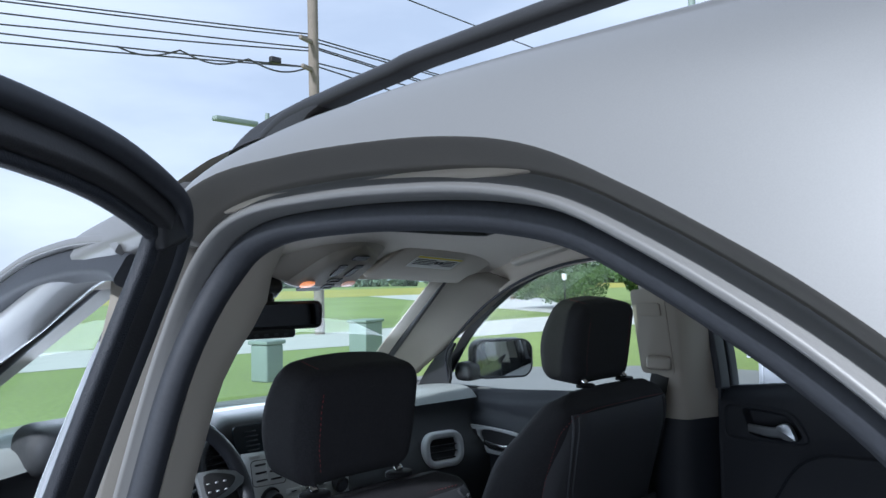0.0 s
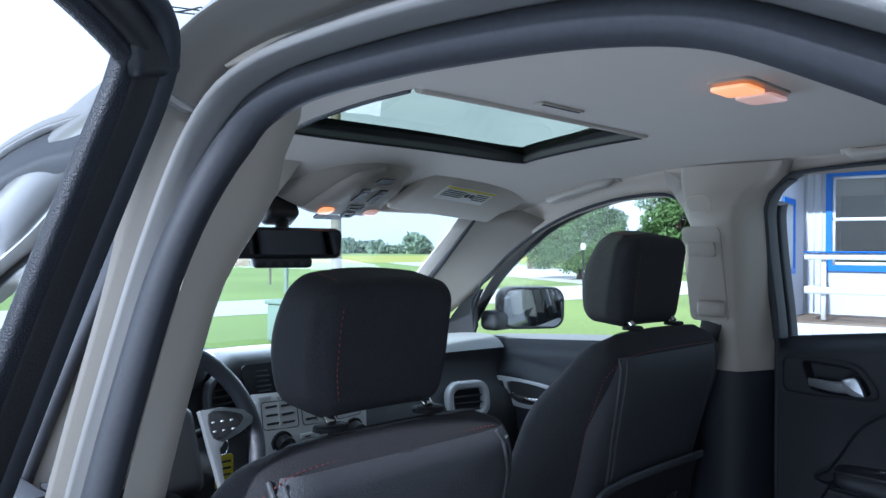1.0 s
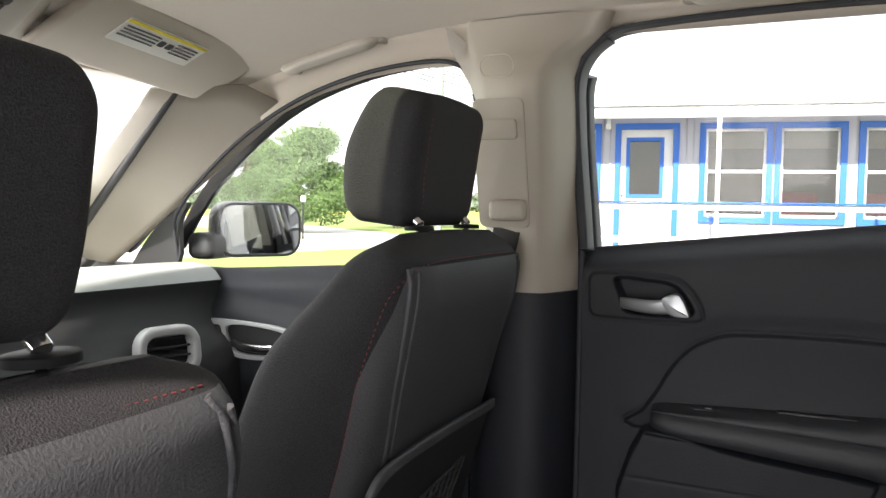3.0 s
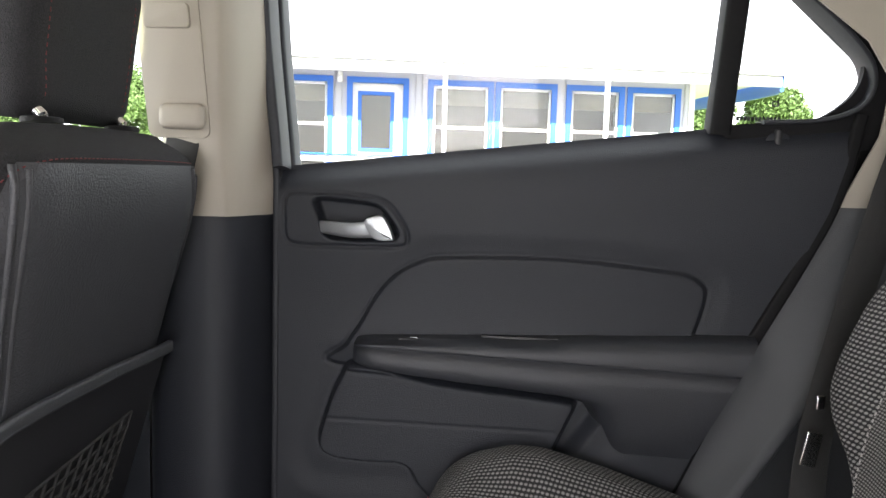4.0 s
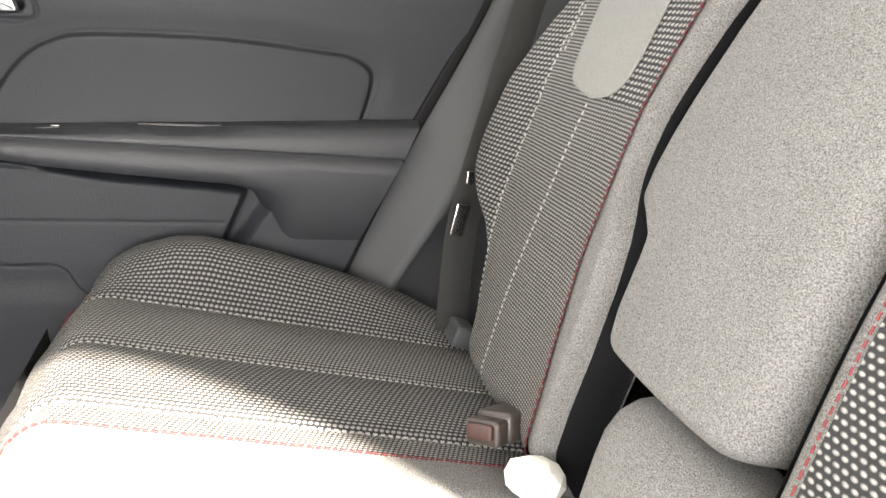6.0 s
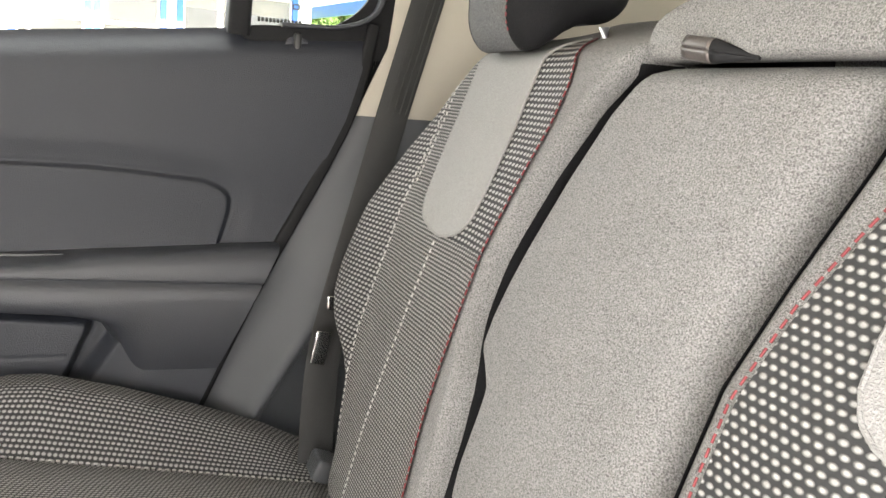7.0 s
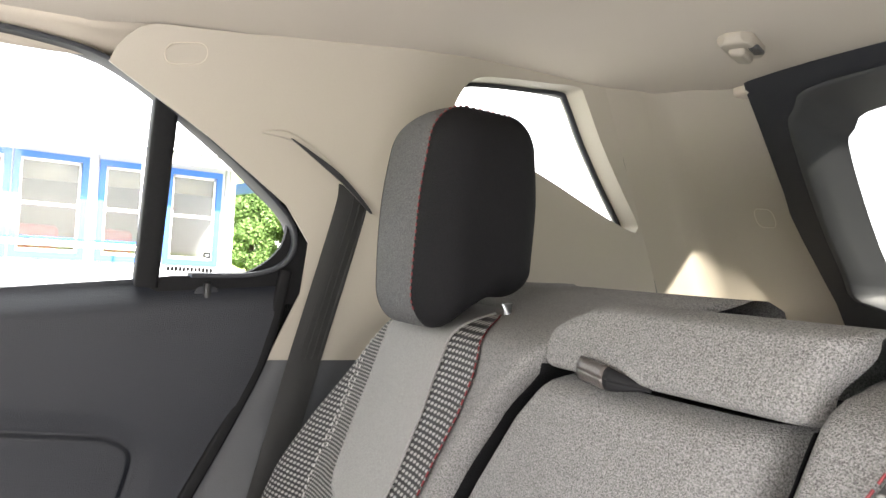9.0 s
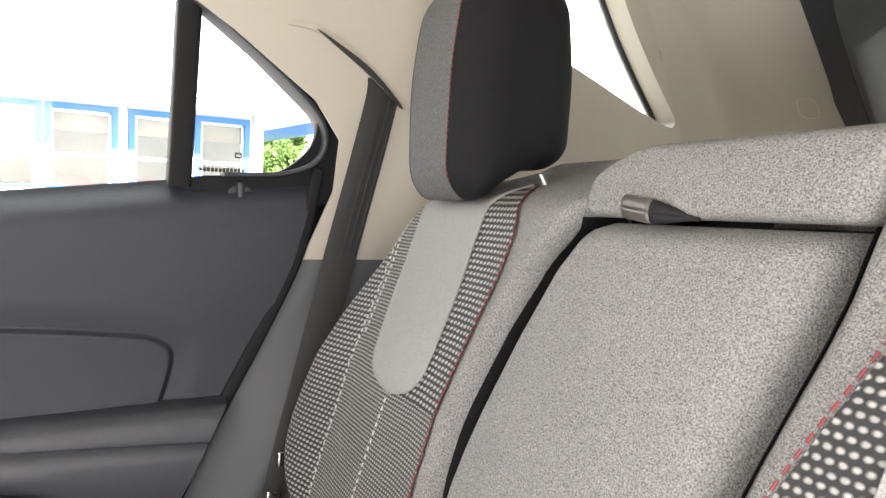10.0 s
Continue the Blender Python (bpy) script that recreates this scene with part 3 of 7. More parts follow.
        rows.append([(side * (e + 0.014 * smooth(0.31, 0.27, y)), y, lerp(top_z, low_z, d / -0.034)) for e, d in zip(edge, drop)])
    sheet("cant_rail_trim", rows, HEADLINER, car, thick=0.004)

# front door on the driver's side: gloss pillar strip, glass, door skin
front_door = thing("front_door", "closed silver front door with black window frame and pillar strip", "car door")
sweep("pillar_strip", spline([(-0.588, 1.006, 1.574), (-0.604, 1.030, 1.52), (-0.628, 1.062, 1.45), (-0.652, 1.087, 1.38), (-0.679, 1.104, 1.30), (-0.712, 1.122, 1.20), (-0.738, 1.130, 1.12)], 6), rounded(0.012, 0.050, 0.005), GLOSS_BLACK, front_door, "gloss black pillar strip", ref=(1, 0, 0.25))
sweep("pillar_rubber", spline([(-0.590, 0.972, 1.578), (-0.612, 0.984, 1.50), (-0.638, 1.014, 1.42), (-0.668, 1.040, 1.33), (-0.698, 1.058, 1.24), (-0.728, 1.066, 1.15)], 6), rounded(0.016, 0.044, 0.007), RUBBER, front_door, ref=(1, 0, 0.25))
rows = []
for i in range(31):
    z = lerp(1.552, 0.60, i / 30)
    x = -0.60 + 0.33 * (z - 1.55) if z > 1.16 else -0.729 - 0.06 * smooth(1.16, 0.8, z)
    yr = curve_at(((0.6, 0.935), (1.169, 0.936), (1.292, 0.925), (1.422, 0.898), (1.509, 0.862), (1.555, 0.83)), z)
    yo = curve_at(((0.6, 1.02), (1.223, 1.010), (1.324, 0.996), (1.464, 0.952), (1.56, 0.940)), z)
    rows.append([(x + 0.012, yr - 0.012, z), (x - 0.002, yr, z), (x - 0.006, lerp(yr, yo, 0.25), z), (x + 0.004, lerp(yr, yo, 0.55), z), (x + 0.006, lerp(yr, yo, 0.8), z), (x + 0.016, yo, z)])
sheet("pillar_jamb", rows, PAINT, car, "champagne silver painted pillar")
sheet("door_skin", [[(-0.79 - 0.06 * math.sin(math.pi * v), y, lerp(1.14, 0.35, v)) for v in (k / 8 for k in range(9))] for y in (0.95, 1.2, 1.5, 1.8, 2.1)], PAINT, front_door, thick=0.01)
sweep("belt_moulding", [(-0.775, 0.95, 1.155), (-0.775, 1.5, 1.145), (-0.77, 2.08, 1.12)], rounded(0.03, 0.022, 0.006), CHROME, front_door, "bright belt moulding")
sweep("belt_seal", [(-0.745, 0.95, 1.162), (-0.745, 1.5, 1.152), (-0.745, 2.05, 1.128)], rounded(0.03, 0.016, 0.005), RUBBER, front_door)
sheet("inner_panel", [[(-0.70, y, lerp(1.155, 0.45, v)) for v in (0, 0.3, 0.6, 1)] for y in (0.98, 1.4, 1.85)], DOOR_DARK, front_door, thick=0.02)
slab("grille", rounded(0.11, 0.04, 0.012), 0.004, BLACK, front_door, place=lambda a, b, c: (-0.60 + 0.6 * a, 1.80 + a, 1.135 + b * 0.6 + c))

# outer panels that close the car
sheet("floor_pan", [[(x, y, 0.36) for y in (-1.1, 0, 1.0, 2.2)] for x in (-0.80, 0, 0.80)], CARPET, car, thick=0.02)
box("firewall", (-0.76, 2.16, 0.36), (0.76, 2.2, 1.08), DASH, car)
sheet("bonnet", [[(x, y, 1.10 - 0.10 * (abs(x) / 0.75) ** 2 - 0.16 * ((y - 2.2) / 0.95) ** 2) for y in (2.2, 2.4, 2.6, 2.8, 3.0, 3.15)] for x in (lerp(-0.78, 0.78, i / 10) for i in range(11))], PAINT, car, thick=0.01)
box("front_end", (-0.80, 2.2, 0.35), (0.80, 3.10, 0.90), PAINT, car, bevel=0.06)
windscreen = sheet("windscreen", [[(lerp(-1, 1, i / 10) * lerp(0.48, 0.70, v), 1.53 + 0.62 * v + 0.05 * (1 - (i / 5 - 1) ** 2), lerp(1.493, 1.085, v)) for v in (0, 0.25, 0.5, 0.75, 1)] for i in range(11)], WINDSCREEN, car, "faintly green windscreen glass")
windscreen.visible_shadow = False
sweep("header_band", [(lerp(-0.50, 0.50, i / 10), 1.515 + 0.05 * (1 - (i / 5 - 1) ** 2), 1.502) for i in range(11)], rounded(0.03, 0.05, 0.008), HEADLINER, car, ref=(0, 0, 1))
for side in (-1, 1):
    tube("windscreen_edge", [(side * lerp(0.475, 0.695, v), 1.53 + 0.62 * v, lerp(1.483, 1.08, v)) for v in (0, 0.33, 0.66, 1)], 0.010, BLACK, car)
    sheet("rocker", [[(side * x, y, z) for x, z in ((0.62, 0.37), (0.68, 0.47), (0.76, 0.49), (0.84, 0.42), (0.84, 0.22))] for y in (-0.4, 0.4, 1.2, 2.1)], PAINT_SHADED, car, thick=0.006)

for side in (-1, 1):
    for wy in (2.42, -0.46):
        road_wheel = new("wheel")
        road_wheel.parent = car
        tube("tyre", [(side * (0.80 + 0.09 * k), wy, 0.35) for k in (-1, 1)], 0.35, RUBBER, road_wheel, "black tyre", n=40, ref=(0, 0, 1))
        tube("rim", [(side * (0.80 + 0.094 * k), wy, 0.35) for k in (-1, 1)], 0.22, SILVER, road_wheel, "silver alloy rim", n=32, ref=(0, 0, 1))
    sheet("quarter_skin", [[(side * (0.805 + 0.04 * math.sin(math.pi * v)), y, lerp(1.20, 0.36, v)) for v in (k / 8 for k in range(9))] for y in (-0.02, -0.4, -0.8, -1.2, -1.34)], PAINT, car, thick=0.01)
box("rear_bumper", (-0.82, -1.44, 0.34), (0.82, -1.32, 0.88), PAINT, car, bevel=0.05)

# middle pillars
for side in (-1, 1):
    pillar = new("middle_pillar")
    pillar.parent = car
    upper = []
    for i in range(15):
        z = lerp(1.146, 1.585, i / 14)
        f0 = (1.045 if side < 0 else 1.014) + 0.05 * smooth(1.45, 1.58, z)
        f1 = curve_at(((1.12, 0.872), (1.25, 0.866), (1.39, 0.848), (1.487, 0.810), (1.524, 0.745), (1.585, 0.70)), z) if side < 0 else 0.862 - 0.012 * smooth(1.2, 1.4, z) - 0.06 * smooth(1.50, 1.58, z)
        x = side_x(z)
        e = 0.078 * smooth(1.46, 1.585, z) + (0.022 * smooth(1.46, 1.34, z) if side < 0 else 0.0)
        upper.append([(side * (x + 0.03), f0 + 0.012, z), (side * (x + 0.002), f0, z), (side * (x - 0.040 + e), f0 - 0.022, z), (side * (x - 0.072 + e), f0 - 0.040, z), (side * (x - 0.080 + e), f0 - 0.052, z), (side * (x - 0.082 + e), lerp(f0, f1, 0.55), z), (side * (x - 0.080 + e), f1 + 0.040, z), (side * (x - 0.074 + e), f1 + 0.031, z), (side * (x - 0.040 + e * 0.5), f1 + 0.018, z)])
        upper[-1] += [(side * (x + 0.002), f1 + 0.008, z)] if side < 0 else [(side * (x - 0.002), f1 + 0.003, z), (side * (x + 0.02), f1 - 0.004, z)]
    sheet("upper_trim", upper, BEIGE, pillar, "light titanium pillar trim")
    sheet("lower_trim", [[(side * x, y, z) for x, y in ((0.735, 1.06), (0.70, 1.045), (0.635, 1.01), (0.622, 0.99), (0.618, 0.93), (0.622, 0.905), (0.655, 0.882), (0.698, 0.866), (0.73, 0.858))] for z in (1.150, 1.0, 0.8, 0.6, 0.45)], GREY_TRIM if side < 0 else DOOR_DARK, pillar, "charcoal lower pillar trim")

pillar_detail = new("pillar_hardware")
pillar_detail.parent = car


def on_pillar(a, b, c):
    """a along y, b up, c out of the trim, on the passenger side."""
    return (side_x(b) - 0.081 - c, a, b)


tube("cap_outline", [on_pillar(0.948 + a, 1.500 + b, 0.0) for a, b in rounded(0.055, 0.032, 0.015)], 0.0010, HEADLINER, pillar_detail, closed=True, n=5)
slab("height_adjuster", rounded(0.085, 0.20, 0.012), 0.003, BEIGE, pillar_detail, place=lambda a, b, c: on_pillar(0.95 + a, 1.352 + b, c), bevel=0.001)
slab("adjuster_grip", rounded(0.062, 0.030, 0.006), 0.006, BEIGE, pillar_detail, place=lambda a, b, c: on_pillar(0.95 + a, 1.405 + b, c + 0.003), bevel=0.002)
rbox("belt_guide", (0.02, 0.062, 0.034), 0.010, BEIGE, pillar_detail, at=(side_x(1.28) - 0.092, 0.940, 1.28))
sweep("front_belt", [(0.597, 0.945, 1.262), (0.595, 0.950, 1.235), (0.599, 0.962, 1.19), (0.604, 0.990, 1.12), (0.606, 1.03, 1.0)], rounded(0.0016, 0.046, 0.0007, 1), BELT, pillar_detail, "grey seat belt webbing", ref=(1, 0, 0))

# ---- rear door on the passenger side ----
REAR_EDGE = [(0.45, 0.40), (0.62, 0.325), (0.764, 0.266), (0.971, 0.172), (1.087, 0.110), (1.181, 0.066), (1.25, 0.046), (1.32, 0.036)]


def belt(y):
    return 1.220 + (0.83 - y) * 0.112


def away(poly, y, z):
    """Distance to an outline for arrays y, z; minus inside."""
    best = np.full(y.shape, 9.0)
    hit = np.zeros(y.shape, bool)
    for (y0, z0), (y1, z1) in zip(poly, poly[1:] + poly[:1]):
        dy, dz = y1 - y0, z1 - z0
        t = np.clip(((y - y0) * dy + (z - z0) * dz) / (dy * dy + dz * dz + 1e-12), 0, 1)
        best = np.minimum(best, np.hypot(y - y0 - t * dy, z - z0 - t * dz))
        if z0 != z1:
            hit ^= ((z0 > z) != (z1 > z)) & (y < dy * (z - z0) / dz + y0)
    return np.where(hit, -best, best)


def ramp(a, b, v):
    t = np.clip((v - a) / (b - a), 0, 1)
    return t * t * (3 - 2 * t)


PAD = smooth_poly(((0.758, 0.925), (0.742, 0.958), (0.722, 0.99), (0.700, 1.03), (0.672, 1.063), (0.637, 1.084), (0.59, 1.094), (0.43, 1.097), (0.29, 1.086), (0.25, 1.080), (0.225, 1.063), (0.224, 1.035), (0.24, 0.98), (0.262, 0.925), (0.5, 0.915)))
POCKET = smooth_poly(((0.722, 0.935), (0.752, 0.905), (0.770, 0.86), (0.782, 0.81), (0.765, 0.785), (0.71, 0.778), (0.65, 0.776), (0.625, 0.742), (0.56, 0.69), (0.48, 0.72), (0.435, 0.80), (0.41, 0.855), (0.40, 0.888), (0.44, 0.897), (0.6, 0.912)))
DISH = smooth_poly(((0.745, 0.950), (0.785, 0.915), (0.808, 0.85), (0.822, 0.79), (0.80, 0.745), (0.75, 0.735), (0.64, 0.733), (0.60, 0.69), (0.5, 0.64), (0.42, 0.70), (0.36, 0.80), (0.30, 0.905), (0.5, 0.93)))
BEZEL = smooth_poly(((0.832, 1.178), (0.79, 1.181), (0.74, 1.180), (0.69, 1.172), (0.665, 1.148), (0.652, 1.120), (0.66, 1.106), (0.70, 1.104), (0.80, 1.103), (0.832, 1.110), (0.836, 1.145)), 4)
HOLLOW = smooth_poly(((0.792, 1.172), (0.75, 1.172), (0.70, 1.166), (0.678, 1.146), (0.666, 1.121), (0.69, 1.113), (0.74, 1.112), (0.775, 1.118), (0.785, 1.145)), 4)


def door_relief(y, z):
    """How far the trim stands out from its plane, for arrays."""
    top = belt(y) - z
    h = -0.022 * (1 - ramp(0.0, 0.05, top)) ** 2
    h += 0.010 * ramp(1.02, 1.16, z) * ramp(0.0, 0.08, top)
    d = away(PAD, y, z)
    h -= 0.0035 * ramp(0.036, 0.006, d) * ramp(0.95, 1.01, z)
    h += 0.007 * ramp(0.0010, -0.0055, d) - 0.0018 * np.exp(-((d - 0.002) / 0.0022) ** 2)
    d = away(DISH, y, z)
    h -= 0.006 * ramp(0.020, -0.020, d)
    d = away(POCKET, y, z)
    h += 0.028 * ramp(0.002, -0.008, d) - 0.0015 * np.exp(-((d - 0.003) / 0.0025) ** 2)
    # rear of the pocket the panel swells out to the armrest
    h += 0.024 * ramp(0.0, -0.03, y - 0.376 - (0.882 - z) * 0.655) * ramp(0.60, 0.78, z) * ramp(0.96, 0.91, z)
    h -= 0.002 * np.exp(-((z - 0.846 - 0.01 * (y - 0.6)) / 0.0016) ** 2) * (y > 0.43) * (y < 0.775)
    d = away(BEZEL, y, z)
    h -= 0.004 * np.exp(-(d / 0.0024) ** 2)
    d = away(HOLLOW, y, z)
    h -= 0.028 * ramp(0.002, -0.006, d)
    h -= 0.05 * ramp(0.60, 0.47, z)
    return h


def rear_edge(z):
    return curve_at(REAR_EDGE, z)


rear_door = thing("rear_door", "closed passenger side rear door with charcoal trim", "car door")
NU, NV = 400, 320
edge_y = np.interp(np.linspace(0.46, 1.33, 200), [a for a, _ in REAR_EDGE], [b for _, b in REAR_EDGE])
gu, gv = np.meshgrid(np.linspace(0, 1, NU + 1), np.linspace(0, 1, NV + 1), indexing="ij")
gz = 0.46 + gv * (belt(0.846 - 0.846 * gu) - 0.46)
gy = 0.846 + gu * (np.interp(gz, np.linspace(0.46, 1.33, 200), edge_y) - 0.846)
gz = 0.46 + gv * (belt(gy) - 0.46)
gx = 0.70 - door_relief(gy, gz)
sheet("trim_panel", np.stack((gx, gy, gz), axis=2).tolist(), DOOR_DARK, rear_door, "charcoal moulded door trim", uv=False)
sweep("rear_edge_seal", [(0.698, p.y - 0.007, p.z) for p in spline([(0, rear_edge(z), z) for z in (0.46, 0.70, 0.92, 1.10, 1.20, 1.31)], 8)], rounded(0.012, 0.018, 0.005), GAP_SEAL, rear_door, "black rubber edge seal", ref=(1, 0, 0))
sweep("front_edge_seal", [(0.712, 0.852, z) for z in (0.46, 0.8, 1.0, 1.22)], rounded(0.02, 0.010, 0.004), RUBBER, rear_door, ref=(1, 0, 0))
# added black sheet behind the gap gives it its shade
sheet("gap_backing", [[(0.752, rear_edge(z) + 0.05, z), (0.748, rear_edge(z) - 0.02, z), (0.742, rear_edge(z) - 0.10, z)] for z in (lerp(0.46, 1.285, i / 20) for i in range(21))], GAP_SEAL, car, "black sheet behind the door gap for its shade", thick=0.004)
sheet("rolled_sill", [[Vector((0.72 + dx, y, belt(y) + dz)) for dx, dz in ((0.0, -0.006), (0.006, 0.0), (0.03, 0.0), (0.05, -0.02))] for y in (lerp(0.846, -0.01, i / 20) for i in range(21))], DOOR_DARK, rear_door)
# armrest: soft roll above a thin joint, sloping face below
arm_rows = []
for i in range(61):
    f = i / 60
    g = math.sqrt(min(1.0, f / 0.05))
    top, joint, low = lerp(0.974, 0.997, f), lerp(0.962, 0.943, f), curve_at(((0.0, 0.936), (0.12, 0.926), (0.3, 0.917), (0.6, 0.904), (1.0, 0.900)), f)
    dip = 0.005 * smooth(0.36, 0.38, f) * smooth(0.56, 0.54, f)
    run = smooth(0.56, 0.82, f)
    prof = ((top, -0.012), (top - 0.001, 0.010 - dip), (top - 0.004 - dip, 0.030), (top - 0.010 - dip * 0.6, 0.041), (lerp(top, joint, 0.5), 0.0465), (joint + 0.005, 0.048), (joint + 0.0018, 0.047), (joint + 0.0008, 0.041), (joint - 0.0008, 0.041), (joint - 0.0018, 0.0465), (lerp(joint, low, 0.55), lerp(0.0475, 0.045, run)), (low + 0.003 - 0.01 * run, lerp(0.047, 0.042, run)), (low - 0.03 * run, lerp(0.040, 0.037, run)), (low + 0.003 - 0.07 * run, lerp(0.0, 0.031, run)), (low + 0.006 - 0.10 * run, lerp(-0.03, 0.018, run)))
    arm_rows.append([Vector((0.70 - (o * lerp(0.72, 1.0, g) if o > 0 else o), lerp(0.724, rear_edge(z) - 0.004, f), lerp(0.952, z, 0.85 + 0.15 * g))) for z, o in prof])
arm_rows.insert(0, [Vector((0.715, p.y + 0.003, lerp(0.952, p.z, 0.9))) for p in arm_rows[0]])
sheet("armrest", arm_rows, DOOR_SOFT, rear_door, "padded charcoal armrest", uv=False)
slab("ash_tray_lid", rounded(0.11, 0.016, 0.004), 0.003, BLACK, rear_door, place=lambda a, b, c: (0.690 + b, 0.485 + a, 0.979 + c))
slab("window_switch", rounded(0.032, 0.014, 0.004), 0.006, BLACK, rear_door, place=lambda a, b, c: (0.678 + b, 0.645 + a, 0.969 + c), bevel=0.002)
slab("switch_mark", rounded(0.010, 0.004, 0.001), 0.001, SILVER, rear_door, place=lambda a, b, c: (0.678 + b, 0.638 + a, 0.9755 + c))
# latch handle
handle = new("door_handle")
handle.parent = rear_door
handle["label"] = "satin silver inner door handle"
sweep("lever", spline([(0.700, 0.786, 1.131), (0.692, 0.765, 1.130), (0.686, 0.73, 1.128), (0.684, 0.70, 1.131), (0.684, 0.685, 1.133)], 5), rounded(0.013, 0.024, 0.006), SATIN, handle, ref=(1, 0, 0), scale=lambda f: 0.72 + 0.45 * f)
slab("grip_end", smooth_poly(((0.714, 1.140), (0.704, 1.149), (0.686, 1.149), (0.672, 1.121), (0.676, 1.115), (0.70, 1.117)), 4), 0.016, SATIN, handle, place=lambda a, b, c: (0.692 - c, a, b), bevel=0.004)
slab("handle_cup", HOLLOW, 0.002, BLACK, handle, place=lambda a, b, c: (0.722 - c, a, b))
rbox("lock_button", (0.014, 0.010, 0.026), 0.004, BLACK, rear_door, at=(0.706, 0.137, 1.276))
slab("lock_cup", rounded(0.034, 0.026, 0.012), 0.002, DOOR_DARK, rear_door, place=lambda a, b, c: (0.706 - c, 0.137 + a, 1.270 + b), bevel=0.001)
# sheet added over the sunlit rocker so that the sill stays dark
sheet("sill_cover", [[(x, y, z) for x, z in ((0.58, 0.385), (0.635, 0.47), (0.665, 0.500), (0.71, 0.512), (0.765, 0.508))] for y in (lerp(0.20, 2.0, i / 8) for i in range(9))], DOOR_DARK, car, "charcoal sheet added over the door sill", thick=0.004)
# window surround, divider and panes
WIN = spline([(0.70, 0.842, 1.215), (0.70, 0.846, 1.26), (0.667, 0.852, 1.42), (0.648, 0.845, 1.505), (0.640, 0.80, 1.553), (0.638, 0.72, 1.566), (0.636, 0.5, 1.572), (0.638, 0.36, 1.568), (0.644, 0.27, 1.548), (0.662, 0.15, 1.472), (0.685, 0.055, 1.400), (0.70, 0.026, 1.358), (0.705, 0.035, 1.322), (0.712, 0.08, 1.302), (0.715, 0.16, 1.297)], 5)
sweep("window_seal", WIN[:21], rounded(0.05, 0.016, 0.005), RUBBER, rear_door, ref=(1, 0, 0))
sweep("upper_seal", WIN[19:], rounded(0.05, 0.006, 0.002), RUBBER, rear_door, ref=(1, 0, 0))
sweep("upper_frame", [p + Vector((0.055, 0, 0)) for p in WIN[:16]], rounded(0.04, 0.02, 0.006), RUBBER, rear_door, ref=(1, 0, 0))
sweep("window_divider", spline([(0.722, 0.216, 1.283), (0.70, 0.214, 1.38), (0.672, 0.212, 1.50), (0.662, 0.210, 1.535)], 4), rounded(0.045, 0.030, 0.006), GAP_SEAL, rear_door, ref=(1, 0, 0))
slab("rear_sail", smooth_poly(((0.20, 1.2925), (0.110, 1.2985), (0.072, 1.3115), (0.041, 1.343), (0.037, 1.383), (0.058, 1.417), (0.090, 1.445), (0.060, 1.440), (0.010, 1.405), (-0.022, 1.355), (-0.022, 1.30), (0.012, 1.262), (0.10, 1.268), (0.20, 1.272)), 4), 0.012, GAP_SEAL, rear_door, place=lambda a, b, c: (0.716 - 0.2 * (b - 1.3) - c, a, b))
main_pane = sheet("window_pane", [[(lerp(0.745, 0.672, v), lerp(y0, y1, v), lerp(1.20, 1.58, v)) for v in (0, 0.5, 1)] for y0, y1 in ((0.86, 0.87), (0.22, 0.22))], GLASS, rear_door, "clear door window glass")
quarter_pane = sheet("quarter_pane", [[(lerp(0.738, 0.672, v), lerp(y0, y1, v), lerp(1.25, 1.56, v)) for v in (0, 0.5, 1)] for y0, y1 in ((0.215, 0.215), (0.01, 0.10))], QUARTER, rear_door, "fixed quarter glass with a maker's mark")
for pane in (main_pane, quarter_pane):
    pane.visible_shadow = False
for k in range(12):
    slab("glass_mark", rounded(0.004, 0.006, 0.001, 1), 0.0006, INK, quarter_pane, place=lambda a, b, c, k=k: (0.733 - c, 0.186 - 0.0052 * k + a, 1.304 + b))
slab("glass_stamp", rounded(0.010, 0.008, 0.002), 0.0006, INK, quarter_pane, place=lambda a, b, c: (0.729 - c, 0.136 + a, 1.325 + b), holes=[rounded(0.006, 0.004, 0.001)])
sheet("door_skin", [[(0.80 + 0.05 * math.sin(math.pi * v), y, lerp(1.20, 0.35, v)) for v in (k / 8 for k in range(9))] for y in (0.93, 0.5, 0.1, -0.05)], PAINT, rear_door, thick=0.01)

# ---- front door on the passenger side ----
front_right = thing("front_door", "closed passenger front door with charcoal trim and silver handle bezel", "car door")


def front_belt(y):
    return 1.185 - 0.045 * (y - 1.05) / 0.7


def front_relief(y, z):
    h = -0.02 * (1 - smooth(0, 0.04, front_belt(y) - z))
    line = front_belt(y) - 0.060 - 0.035 * smooth(1.62, 1.35, y)
    h += 0.018 * smooth(line + 0.008, line - 0.03, z)
    h -= 0.006 * math.exp(-((z - line) / 0.004) ** 2)
    h -= 0.02 * smooth(0.93, 0.86, z)
    return h


sheet("trim_panel", [[(0.70 - front_relief(y, z), y, z) for z in (lerp(0.46, front_belt(y), j / 60) for j in range(61))] for y in (lerp(1.05, 1.86, i / 40) for i in range(41))], DOOR_DARK, front_right, uv=False)
BEZEL_F = smooth_poly(((1.690, 1.036), (1.62, 1.046), (1.52, 1.045), (1.44, 1.038), (1.426, 1.018), (1.438, 0.990), (1.49, 0.970), (1.56, 0.970), (1.62, 0.986), (1.660, 1.012)), 4)
CUP_F = smooth_poly(((1.572, 1.036), (1.45, 1.030), (1.440, 1.012), (1.452, 0.986), (1.50, 0.979), (1.555, 0.982), (1.575, 1.004)), 4)
